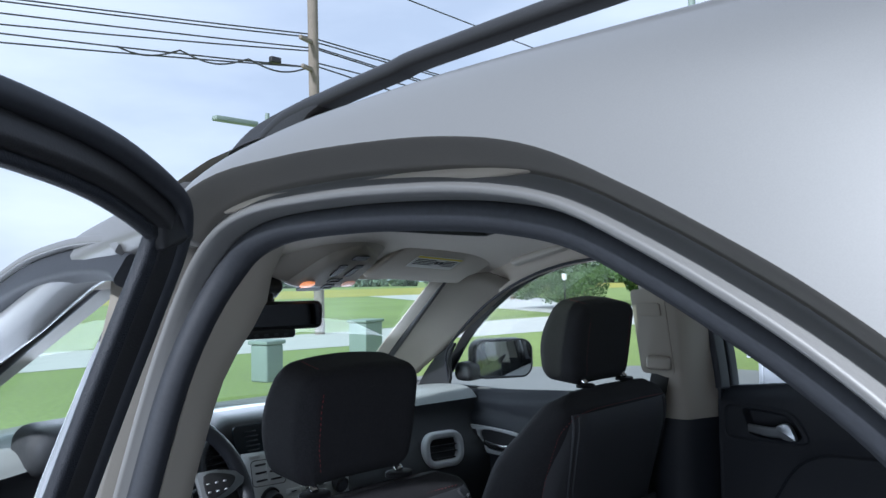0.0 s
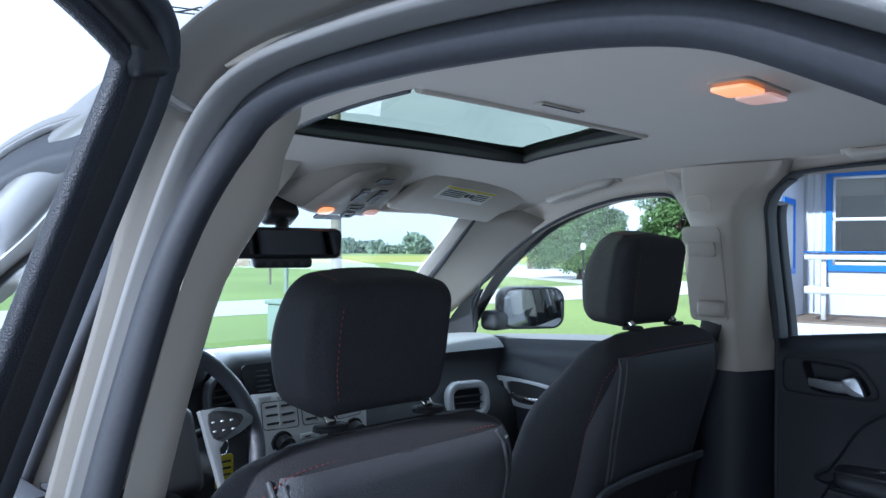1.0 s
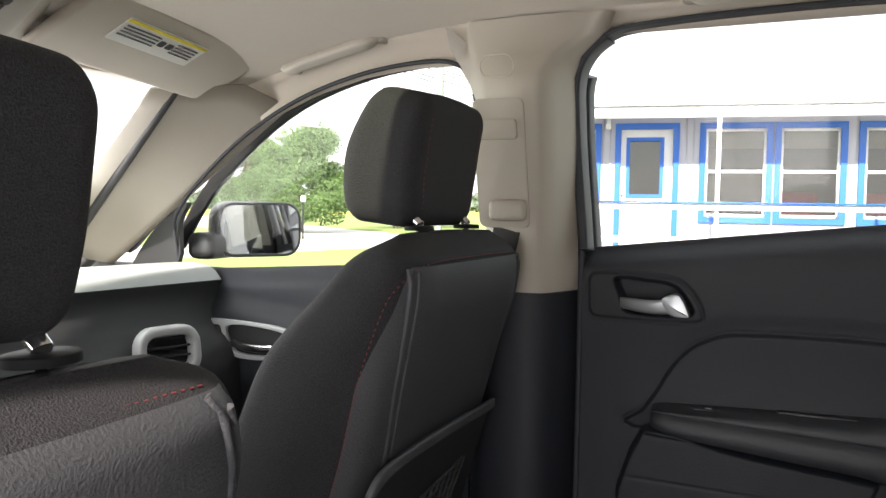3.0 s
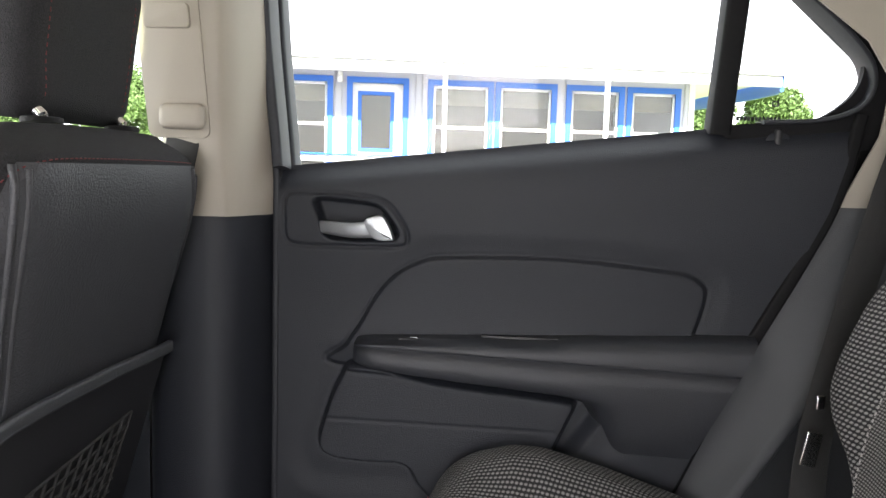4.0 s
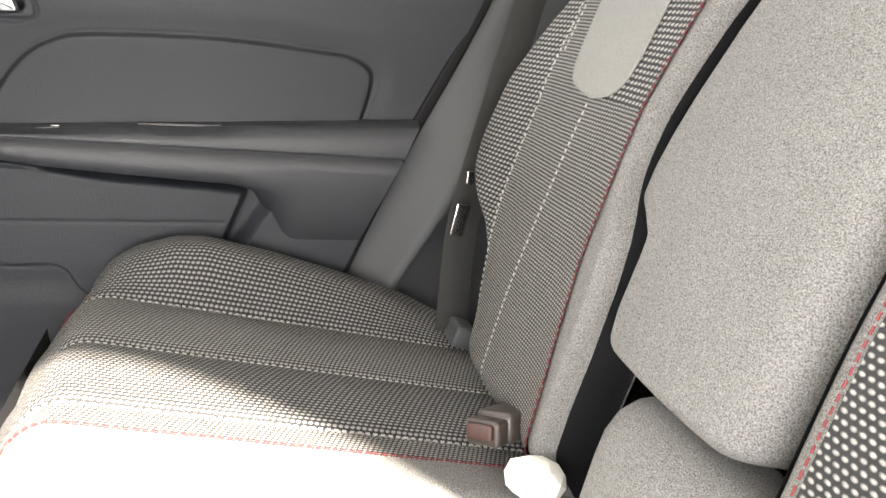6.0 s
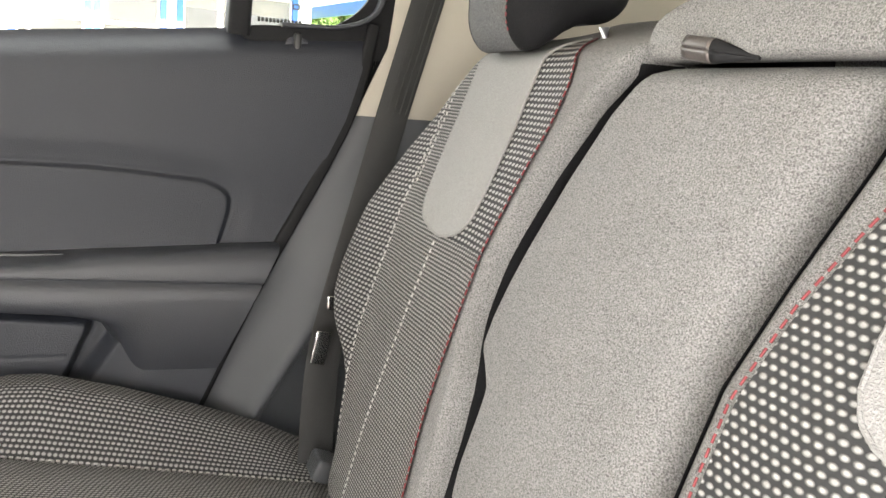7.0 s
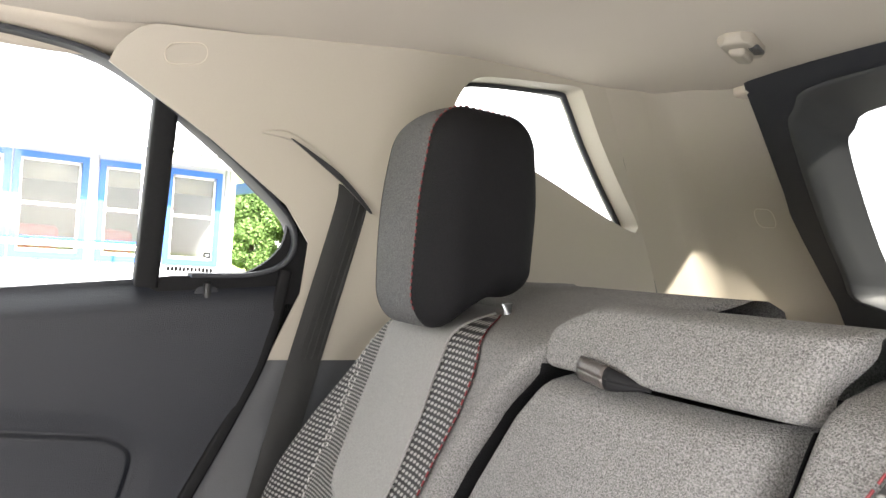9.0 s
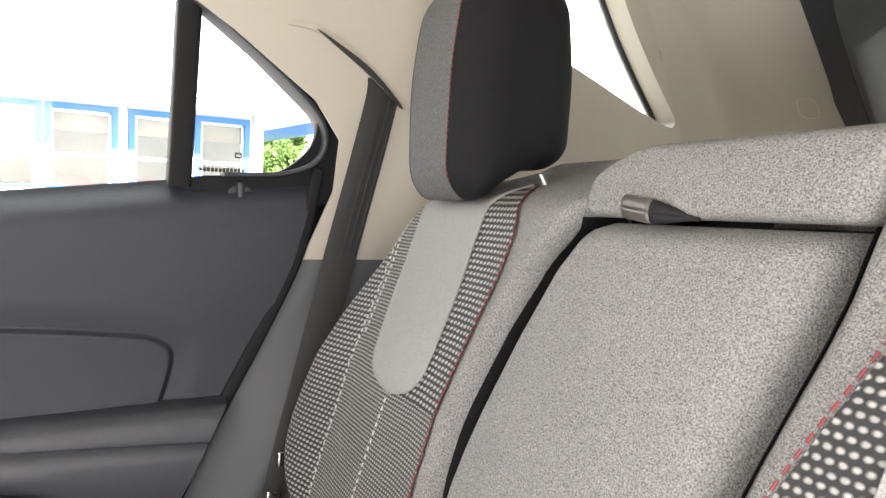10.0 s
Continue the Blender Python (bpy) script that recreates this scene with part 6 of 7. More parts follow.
sheet("silver_panel", [[panel_at(lerp(-0.13, 0.17, i / 16) * lerp(1.0, 0.8, (1.098 - z) / 0.218), z) for z in (lerp(1.098, 0.88, k / 10) for k in range(11))] for i in range(17)], PALE_PANEL, stack, "pale silver control panel", thick=0.01)
for k in range(7):
    rbox("button", (0.028, 0.006, 0.008), 0.002, PALE_PANEL, stack, at=panel_at(-0.105 + 0.038 * k, 1.090) + Vector((0, -0.006, 0)), turn=(-12, 0, 0))
for px in (-0.076, 0.012, 0.100):
    tube("pad_outline", [panel_at(px + a, 1.053 + b) + Vector((0, -0.0055, 0)) for a, b in rounded(0.078, 0.056, 0.008)], 0.0010, BLACK, stack, closed=True, n=5)
    for r in range(3):
        for c in (-1, 1):
            rbox("slot_button", (0.030, 0.005, 0.0045), 0.002, BLACK, stack, at=panel_at(px + 0.017 * c, 1.071 - 0.017 * r) + Vector((0, -0.0055, 0)), turn=(-12, 0, 0))
        rbox("button_tick", (0.002, 0.005, 0.012), 0.001, PALE_PANEL, stack, at=panel_at(px - 0.004, 1.071 - 0.017 * r) + Vector((0, -0.0075, 0)), turn=(-12, 0, 0))
for r in range(2):
    for c in range(3):
        rbox("key", (0.034, 0.008, 0.012), 0.003, PALE_PANEL, stack, at=panel_at(-0.024 + 0.038 * c, 1.004 - 0.018 * r) + Vector((0, -0.007, 0)), turn=(-12, 0, 0))
        rbox("key_slot", (0.014, 0.004, 0.003), 0.001, BLACK, stack, at=panel_at(-0.024 + 0.038 * c, 1.004 - 0.018 * r) + Vector((0, -0.012, 0)), turn=(-12, 0, 0))
for c in (-0.078, 0.11):
    p = panel_at(c, 0.998)
    tube("knob", [p, p + Vector((0, -0.026, -0.006))], 0.019, BLACK, stack, n=24, ref=(1, 0, 0.1))
    tube("knob_cap", [p + Vector((0, -0.025, -0.006)), p + Vector((0, -0.030, -0.007))], 0.014, CHROME, stack, "chrome knob face", n=24, ref=(1, 0, 0.1))
    tube("knob_ring", [p + Vector((0, 0.0, 0.0)), p + Vector((0, -0.006, -0.001))], 0.024, BLACK, stack, n=24, ref=(1, 0, 0.1))


def vent(at, yaw, w, h, bez=SILVER, thin=0.020):
    v = new("air_vent")
    v.parent = dashboard
    m = pose(*at, -8, 0, yaw)
    sweep("bezel", [m @ Vector((a, 0, b)) for a, b in rounded(w, h, h * 0.36, 6)], rounded(0.024, thin, 0.007 if thin > 0.015 else 0.003), bez, v, "vent bezel", closed=True, ref=(0, 1, 0))
    slab("well", rounded(w, h, h * 0.36), 0.004, BLACK, v, place=lambda a, b, c: m @ Vector((a, 0.02 + c, b)))
    vanes = 4 if h < 0.09 else 7
    for k in range(vanes):
        rbox("vane", (w * 0.86, 0.02, 0.004), 0.0015, BLACK, v, at=m @ Vector((0, 0.008, (k - (vanes - 1) / 2) * h * 0.88 / vanes)), turn=(-8, 0, yaw))


vent((0.510, 1.580, 1.005), -12, 0.115, 0.080)
vent((-0.185, 1.605, 1.085), 4, 0.075, 0.115, DASH, 0.010)
vent((-0.60, 1.572, 1.005), 12, 0.115, 0.080)

wheel = thing("steering_wheel", "black leather steering wheel with silver spokes", "steering wheel")
WH = pose(-0.405, 1.435, 1.058, -22, 0, 0)
sweep("rim", [WH @ Vector((0.188 * math.cos(a), 0, 0.188 * math.sin(a))) for a in (2 * math.pi * i / 48 for i in range(48))], ring(0.0155, 12), DOOR_SOFT, wheel, "black leather rim", closed=True, ref=(0, 1, 0))
rbox("airbag_cover", (0.150, 0.055, 0.155), 0.024, BLACK, wheel, "black airbag cover", at=WH @ Vector((0, 0.01, -0.005)), turn=(-22, 0, 0), n=5)
for sx in (1, -1):
    slab("spoke", [(sx * u, v) for u, v in ((0.080, 0.056), (0.125, 0.057), (0.166, 0.047), (0.182, 0.031), (0.178, 0.020), (0.150, 0.006), (0.118, -0.004), (0.106, -0.016), (0.104, -0.06), (0.107, -0.11), (0.096, -0.11), (0.091, -0.05), (0.086, -0.01))], 0.012, SPOKE, wheel, "grey metallic spoke", place=lambda a, b, c: WH @ Vector((a, -0.004 - c, b)), bevel=0.003)
    slab("switch_pod", smooth_poly([(sx * u, v) for u, v in ((0.094, 0.048), (0.128, 0.048), (0.158, 0.037), (0.153, 0.023), (0.128, 0.009), (0.097, 0.003))], 3), 0.004, BLACK, wheel, place=lambda a, b, c: WH @ Vector((a, -0.016 - c, b)), bevel=0.001)
    for k in range(6):
        slab("switch_mark", rounded(0.007, 0.003, 0.001, 1), 0.001, SILVER, wheel, place=lambda a, b, c, k=k, s=sx: WH @ Vector((a + s * (0.099 + 0.018 * (k % 3)), -0.0195 - c, b + 0.031 - 0.016 * (k // 3))))
slab("badge", [(-0.026, 0.004), (-0.008, 0.004), (-0.006, 0.009), (0.010, 0.009), (0.009, 0.004), (0.026, 0.004), (0.023, -0.005), (0.008, -0.005), (0.006, -0.010), (-0.010, -0.010), (-0.009, -0.005), (-0.023, -0.005)], 0.003, material("gold badge", (0.55, 0.40, 0.12), 0.25, 0.9), wheel, place=lambda a, b, c: WH @ Vector((a, -0.016 - c, b + 0.01)))
column = thing("steering_column", "black steering column with stalks, key and instrument hood", "steering column")
tube("shroud", [(-0.405, 1.46, 1.03), (-0.405, 1.66, 1.0)], 0.06, BLACK, column, n=16)
rbox("instrument_hood", (0.36, 0.14, 0.10), 0.04, DASH, column, at=(-0.39, 1.67, 1.165))
for sx in (1, -1):
    tube("gauge_ring", [WH @ Vector((sx * 0.075 + 0.05 * math.cos(a), 0.18, 0.06 + 0.05 * math.sin(a))) for a in (2 * math.pi * i / 24 for i in range(24))], 0.005, CHROME, column, closed=True, ref=(0, 1, 0))
    tube("stalk", [(-0.405 + sx * 0.06, 1.50, 1.05), (-0.405 + sx * 0.20, 1.49, 1.085)], 0.008, BLACK, column)
tube("key_ring", [(-0.262 + 0.010 * math.cos(a), 1.47, 1.035 + 0.014 * math.sin(a)) for a in (2 * math.pi * i / 16 for i in range(16))], 0.002, CHROME, column, closed=True, ref=(0, 1, 0))
slab("key_tag", rounded(0.042, 0.060, 0.005), 0.002, YELLOW, column, "yellow paper key tag", place=lambda a, b, c: (-0.262 + a * 0.85, 1.468 - c, 0.992 + b))
for k in range(4):
    slab("tag_print", rounded(0.030, 0.004, 0.001, 1), 0.0006, INK, column, place=lambda a, b, c, k=k: (-0.262 + a * 0.85, 1.4655 - c, 1.010 - 0.012 * k + b))

# ---- overhead ----
visor_names = ((1, "lowered passenger sun visor with a warning label"), (-1, "driver's sun visor with a warning label"))
for side, text in visor_names:
    visor = thing("sun_visor", text, "sun visor", "sun visors")
    rbox("pad", (0.40, 0.16, 0.018), 0.009, HEADLINER, visor, "cloth visor pad", at=(side * 0.355, 1.445, 1.524), turn=(-28, side * 3, side * 6), n=4)
    vm = pose(side * 0.355, 1.445, 1.526, -28, side * 3, side * 6)
    slab("warning_label", rounded(0.18, 0.055, 0.004), 0.001, LABEL, visor, "pale warning label", place=lambda a, b, c: vm @ Vector((a - 0.03 * side, b - 0.02, -0.0115 - c)))
    slab("label_heading", rounded(0.18, 0.006, 0.002), 0.0006, YELLOW, visor, place=lambda a, b, c: vm @ Vector((a - 0.03 * side, b - 0.041, -0.0127 - c)))
    for k in range(4):
        slab("label_print", rounded(0.075, 0.003, 0.001, 1), 0.0005, GREY_TRIM, visor, place=lambda a, b, c, k=k: vm @ Vector((a - 0.075 * side, b - 0.030 + 0.007 * k, -0.0127 - c)))
        slab("label_print", rounded(0.05, 0.003, 0.001, 1), 0.0005, GREY_TRIM, visor, place=lambda a, b, c, k=k: vm @ Vector((a + 0.025 * side, b - 0.030 + 0.007 * k, -0.0127 - c)))
    for k in (-1, 1):
        slab("label_pictogram", rounded(0.014, 0.013, 0.003), 0.0006, INK, visor, place=lambda a, b, c, k=k: vm @ Vector((a - 0.018 * side + 0.009 * k, b - 0.020, -0.0127 - c)))
    rbox("hinge", (0.045, 0.03, 0.026), 0.010, BEIGE, visor, at=(side * 0.535, 1.46, 1.545))
    rbox("clip", (0.035, 0.03, 0.024), 0.008, BEIGE, visor, at=(side * 0.155, 1.47, 1.535))

overhead = thing("overhead_console", "light titanium overhead console with lit map lamps and switches", "console")
CM = pose(0.010, 1.420, 1.527, -25, 0, 0)


def pod(name, w0, w1, l0, l1, deep, rise, mat, text="", edge=5.0):
    """A long oval pod on the sloping header: l0 to the rear, l1 to the windscreen."""
    rows = []
    for i in range(31):
        v = lerp(-l0, l1, i / 30)
        f = (v + l0) / (l0 + l1)
        w = lerp(w0, w1, f) * max(0.02, 1 - max(0.0, (0.40 - f) / 0.40) ** 2.4) ** 0.5
        end = max(0.0, (0.28 - f) / 0.28) ** 2 + max(0.0, (f - 0.86) / 0.14) ** 2
        rows.append([CM @ Vector((w * u, v, -deep + rise * (abs(u) ** edge + end))) for u in (k / 14 - 1 for k in range(29))])
    return sheet(name, rows, mat, overhead, text)


pod("body", 0.105, 0.165, 0.125, 0.105, 0.024, 0.045, BEIGE, "light titanium console body", 2.4)
pod("raised_pod", 0.072, 0.100, 0.098, 0.088, 0.031, 0.016, BEIGE, "", 7.0)
for sx in (-1, 1):
    slab("map_lamp", rounded(0.034, 0.026, 0.010), 0.003, AMBER if sx < 0 else PALE_LENS, overhead, "glowing amber map lamp lens", place=lambda a, b, c, s=sx: CM @ Vector((a + 0.058 * s, b + 0.050, -0.0305 - c)), bevel=0.001)
    slab("lamp_switch", rounded(0.022, 0.014, 0.004), 0.003, BLACK, overhead, place=lambda a, b, c, s=sx: CM @ Vector((a + 0.022 * s, b - 0.040, -0.0305 - c)))
    slab("sunroof_switch", rounded(0.018, 0.040, 0.004), 0.004, BLACK, overhead, place=lambda a, b, c, s=sx: CM @ Vector((a + 0.020 * s, b - 0.015, -0.0305 - c)))
slab("console_button", rounded(0.038, 0.018, 0.004), 0.003, BLACK, overhead, place=lambda a, b, c: CM @ Vector((a + 0.004, b + 0.030, -0.0305 - c)), holes=[rounded(0.028, 0.010, 0.003)])
slab("console_button", rounded(0.030, 0.022, 0.004), 0.003, BLACK, overhead, place=lambda a, b, c: CM @ Vector((a + 0.006, b + 0.062, -0.0305 - c)), holes=[rounded(0.018, 0.010, 0.003)])
slab("microphone", rounded(0.040, 0.020, 0.004), 0.002, GREY_TRIM, overhead, place=lambda a, b, c: CM @ Vector((a, b - 0.078, -0.0295 - c)))
slab("sensor_base", rounded(0.07, 0.02, 0.006), 0.004, BLACK, overhead, place=lambda a, b, c: CM @ Vector((a - 0.02, b + 0.092, -0.020 - c)))

mirror = thing("rear_view_mirror", "black rear-view mirror with buttons on its lower edge", "mirror")
MM = pose(-0.130, 1.475, 1.411, 6, 0, -14)
rbox("housing", (0.238, 0.034, 0.062), 0.016, BLACK, mirror, "black mirror housing", at=MM @ Vector((0, 0, 0)), turn=(6, 0, -14), n=5)
slab("mirror_glass", rounded(0.222, 0.046, 0.012), 0.002, DIM_MIRROR, mirror, "dark reflecting glass", place=lambda a, b, c: MM @ Vector((a, -0.0165 - c, b + 0.003)))
rbox("button_bar", (0.12, 0.03, 0.022), 0.009, BLACK, mirror, at=MM @ Vector((-0.005, -0.002, -0.037)), turn=(6, 0, -14))
for k in range(4):
    slab("mirror_button", rounded(0.010, 0.006, 0.002), 0.002, GREY_TRIM, mirror, place=lambda a, b, c, k=k: MM @ Vector((a - 0.035 + 0.022 * k, -0.017 - c, b - 0.039)))
tube("stem", [MM @ Vector((0, 0.015, 0.01)), MM @ Vector((0.01, 0.05, 0.05)), MM @ Vector((0.015, 0.085, 0.075))], 0.014, BLACK, mirror)
rbox("sensor_pod", (0.075, 0.05, 0.055), 0.014, BLACK, mirror, at=MM @ Vector((0.0, 0.05, 0.062)), turn=(-35, 0, 0))

for gy, inner in ((1.283, 0.582), (0.575, 0.566)):
    grip = thing("grab_handle", "light titanium grab handle above the door window", "grab handle", "grab handles")
    zz = ceiling(0.60, gy) + 0.030
    tilt = -0.22 if gy > 1 else 0.0
    rise = lambda v: zz + tilt * (v - gy)
    gp = spline([(inner + y_in, gy + v, rise(gy + v) - drop) for y_in, v, drop in ((0.036, 0.100, 0.010), (0.018, 0.094, 0.026), (0.004, 0.080, 0.037), (0.0, 0.045, 0.036), (0.0, -0.045, 0.036), (0.004, -0.080, 0.036), (0.018, -0.094, 0.024), (0.036, -0.100, 0.008))], 5)
    sweep("grip", gp, rounded(0.018, 0.024, 0.007), GRIP, grip, ref=(0.4, 0, 1))
    for s in (-1, 1):
        rbox("mount", (0.044, 0.040, 0.036), 0.010, GRIP, grip, at=(inner + 0.026, gy + s * 0.092, rise(gy + s * 0.092) - 0.019), turn=(12 if gy > 1 else 0, 0, 0))

dome = thing("dome_lamp", "ceiling reading lamp with glowing amber lenses", "ceiling lamp")
DL = Vector((0.005, 0.612, ceiling(0.0, 0.61)))
slab("bezel", rounded(0.142, 0.060, 0.016), 0.008, BEIGE, dome, place=lambda a, b, c: (DL.x + a, DL.y + b, DL.z + 0.004 - c), bevel=0.004)
for sx in (-1, 1):
    slab("lens", rounded(0.062, 0.050, 0.010), 0.004, AMBER if sx < 0 else PALE_LENS, dome, "glowing amber lens", place=lambda a, b, c, s=sx: (DL.x + a + 0.036 * s, DL.y + b, DL.z - 0.008 - c), bevel=0.001)
for side in (-1, 1):
    slab("headliner_cap", rounded(0.04, 0.012, 0.005), 0.002, BEIGE, car, place=lambda a, b, c, s=side: (s * 0.30 + a, 1.40 + b, ceiling(0.3, 1.40) - c))

# ---- the open rear door ----
open_door = thing("rear_door", "open silver rear door with black window frame", "car door")
HINGE, SWING = Vector((-0.92, 0.90, 0.0)), 62


def hung(x, y, z):
    """A point of the closed door on the driver's side, swung open about its hinge."""
    p = Vector((x, y, z)) - HINGE
    return HINGE + Matrix.Rotation(radians(-SWING), 3, "Z") @ p


def closed_x(z):
    return -(0.655 + 0.33 * (1.55 - z))


FRAME = spline([(0, y, z) for y, z in ((0.890, 1.16), (0.906, 1.27), (0.922, 1.38), (0.936, 1.46), (0.944, 1.51), (0.940, 1.537), (0.915, 1.551), (0.85, 1.571), (0.78, 1.583), (0.70, 1.590), (0.58, 1.592), (0.46, 1.58), (0.34, 1.545), (0.20, 1.45), (0.12, 1.37), (0.10, 1.28))], 6)
for name, dz, prof, mat in (("window_frame", -0.002, rounded(0.018, 0.032, 0.007), BLACK), ("frame_seal", 0.015, rounded(0.018, 0.018, 0.007), RUBBER), ("frame_lip", -0.018, rounded(0.014, 0.018, 0.005), DOOR_DARK)):
    path = []
    for i, p in enumerate(FRAME):
        t = (FRAME[min(i + 1, len(FRAME) - 1)] - FRAME[max(i - 1, 0)]).normalized()
        q = p + Vector((0, t.z, -t.y)) * dz
        path.append(hung(closed_x(q.z) + (0.004 if dz > 0 else 0), q.y, q.z))
    sweep(name, path, prof, mat, open_door, ref=Matrix.Rotation(radians(-SWING), 3, "Z") @ Vector((1, 0, 0.2)))
rbox("corner_block", (0.02, 0.05, 0.034), 0.008, BLACK, open_door, at=hung(closed_x(1.53) + 0.002, 0.944, 1.532), turn=(14, 0, -SWING))
sheet("inner_panel", [[hung(-0.745, y, lerp(1.17 + (0.87 - y) * 0.11, 0.45, v)) for v in (0, 0.3, 0.6, 1)] for y in (0.89, 0.6, 0.3, 0.14)], DOOR_DARK, open_door, thick=0.02)
sheet("door_skin", [[hung(-0.80 - 0.05 * math.sin(math.pi * v), y, lerp(1.18, 0.35, v)) for v in (k / 8 for k in range(9))] for y in (0.92, 0.6, 0.3, 0.06)], PAINT, open_door, thick=0.012)
sheet("front_edge", [[hung(x, 0.915, z) for x in (-0.80, -0.76, -0.70)] for z in (0.40, 0.8, 1.17)], PAINT_SHADED, open_door, thick=0.008)


# ---- outside ----
ground = tagged(sheet("ground", [[(x, y, 0.0) for y in (-900, -60, -20, 0, 20, 60, 900)] for x in (-900, -60, -20, 0, 20, 60, 900)], GRASS, None, uv=False, smooth_it=False), "flat mown grass that reaches the horizon", "ground", kind="structure")


def strip(name, pts, mat, z, label, category):
    bm = bmesh.new()
    bm.faces.new([bm.verts.new((x, y, z)) for x, y in pts])
    ob = part(name, bm, mat)
    return tagged(ob, label, category, kind="structure")


strip("parking_lot", ((-30, -30), (11, -30), (11, 6.2), (9, 8.6), (-30, 11)), ASPHALT, 0.004, "worn grey asphalt parking lot", "parking lot")
strip("road", ((-80, 19), (8, 14.5), (24, 12), (60, 6), (60, 12.5), (27, 18), (9, 18.5), (-80, 23)), CONCRETE, 0.008, "pale concrete road across the grass", "road")
strip("far_road", ((24, 16), (30, 15), (75, 70), (60, 75)), CONCRETE, 0.012, "pale side road running to the trees", "road")
strip("far_field", ((-200, 60), (200, 60), (260, 120), (-260, 120)), HAY, 0.016, "field in yellow flower", "field")


def leaf_mesh(name, clumps, per, size, mat, parent=None, seed=1, label=""):
    """Many small leaf blades scattered through clumps (x, y, z, r)."""
    rng = np.random.default_rng(seed)
    pts = []
    for x, y, z, r in clumps:
        d = rng.normal(size=(per, 3))
        d /= np.linalg.norm(d, axis=1)[:, None]
        pts.append(np.array((x, y, z)) + d * (r * rng.uniform(0.55, 1.0, (per, 1))) * np.array((1, 1, 0.8)))
    pts = np.concatenate(pts)
    n = len(pts)
    a = rng.normal(size=(n, 3))
    a /= np.linalg.norm(a, axis=1)[:, None]
    b = np.cross(a, rng.normal(size=(n, 3)))
    b /= np.linalg.norm(b, axis=1)[:, None]
    s = size * rng.uniform(0.6, 1.3, (n, 1))
    verts = np.stack((pts - a * s, pts - b * s * 0.55, pts + a * s, pts + b * s * 0.55), axis=1).reshape(-1, 3)
    me = bpy.data.meshes.new(name)
    me.from_pydata(verts.tolist(), [], [(4 * i, 4 * i + 1, 4 * i + 2, 4 * i + 3) for i in range(n)])
    return link(name, me, mat, parent, label, smooth=False)


def tree(x, y, h, r, seed, label="broad green tree in full leaf on the grass", trunk=0.35, base=0.12):
    rng = random.Random(seed)
    ob = thing("tree", label, "tree", "trees beside the road")
    tube("trunk", [(x, y, 0), (x + 0.05, y, h * 0.2), (x, y + 0.05, h * 0.45), (x, y, h * 0.7)], trunk * 0.5, BARK, ob, "grey brown trunk", n=9)
    clumps = []
    for k in range(46):
        a, f = rng.uniform(0, 2 * math.pi), rng.uniform(0, 1) ** 0.8
        rr = r * (0.95 - 0.75 * abs(f - 0.32) ** 1.2) * rng.uniform(0.35, 0.85)
        clumps.append((x + rr * math.cos(a), y + rr * math.sin(a), h * base + (h - h * base - r * 0.25) * f + r * 0.1, r * rng.uniform(0.22, 0.38)))
    for c in clumps[:7]:
        tube("limb", [(x, y, h * 0.35), ((x + c[0]) / 2, (y + c[1]) / 2, (h * 0.4 + c[2]) / 2), c[:3]], trunk * 0.14, BARK, ob, n=5)
    leaf_mesh("crown", clumps, 800, h * 0.0155, LEAF, ob, seed, "uneven leafy crown")
    return ob


tree(30.3, 22.0, 4.9, 2.9, 3)
tree(41.0, 22.5, 6.4, 3.0, 4, "young green tree beside the road")
tree(44, 36, 6.5, 3.0, 5)
tree(31, -9.4, 4.9, 1.7, 6, "green tree beyond the building's corner")
tree(33, -7.4, 5.0, 1.9, 7, "green tree beyond the building's corner")
tree(-3, 62, 11, 5.5, 8, "round green tree across the field")
tree(-14, 58, 10, 5.0, 9, "round green tree across the field")
tree(-8.5, 30, 6.2, 3.6, 10, "round green tree across the road")
tree(-14.5, 33, 5.6, 3.4, 12, "round green tree across the road")
far_pole = thing("lamp_standard", "tall grey metal lamp standard beyond the parking lot", "pole")
tube("post", [(17.3, 8.75, 0), (17.3, 8.75, 8.5)], 0.09, GREEN_BOX, far_pole, n=12)
tube("base", [(17.3, 8.75, 0), (17.3, 8.75, 0.5)], 0.22, CONCRETE, far_pole, "round concrete base", n=16)

rng = random.Random(11)
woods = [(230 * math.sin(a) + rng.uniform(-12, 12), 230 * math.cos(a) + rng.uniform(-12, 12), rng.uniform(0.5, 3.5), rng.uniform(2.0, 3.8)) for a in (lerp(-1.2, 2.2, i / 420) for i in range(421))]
tagged(leaf_mesh("woodland", woods, 260, 0.75, LEAF_HAZED, None, 21), "line of far woodland along the horizon", "woodland", kind="stuff")

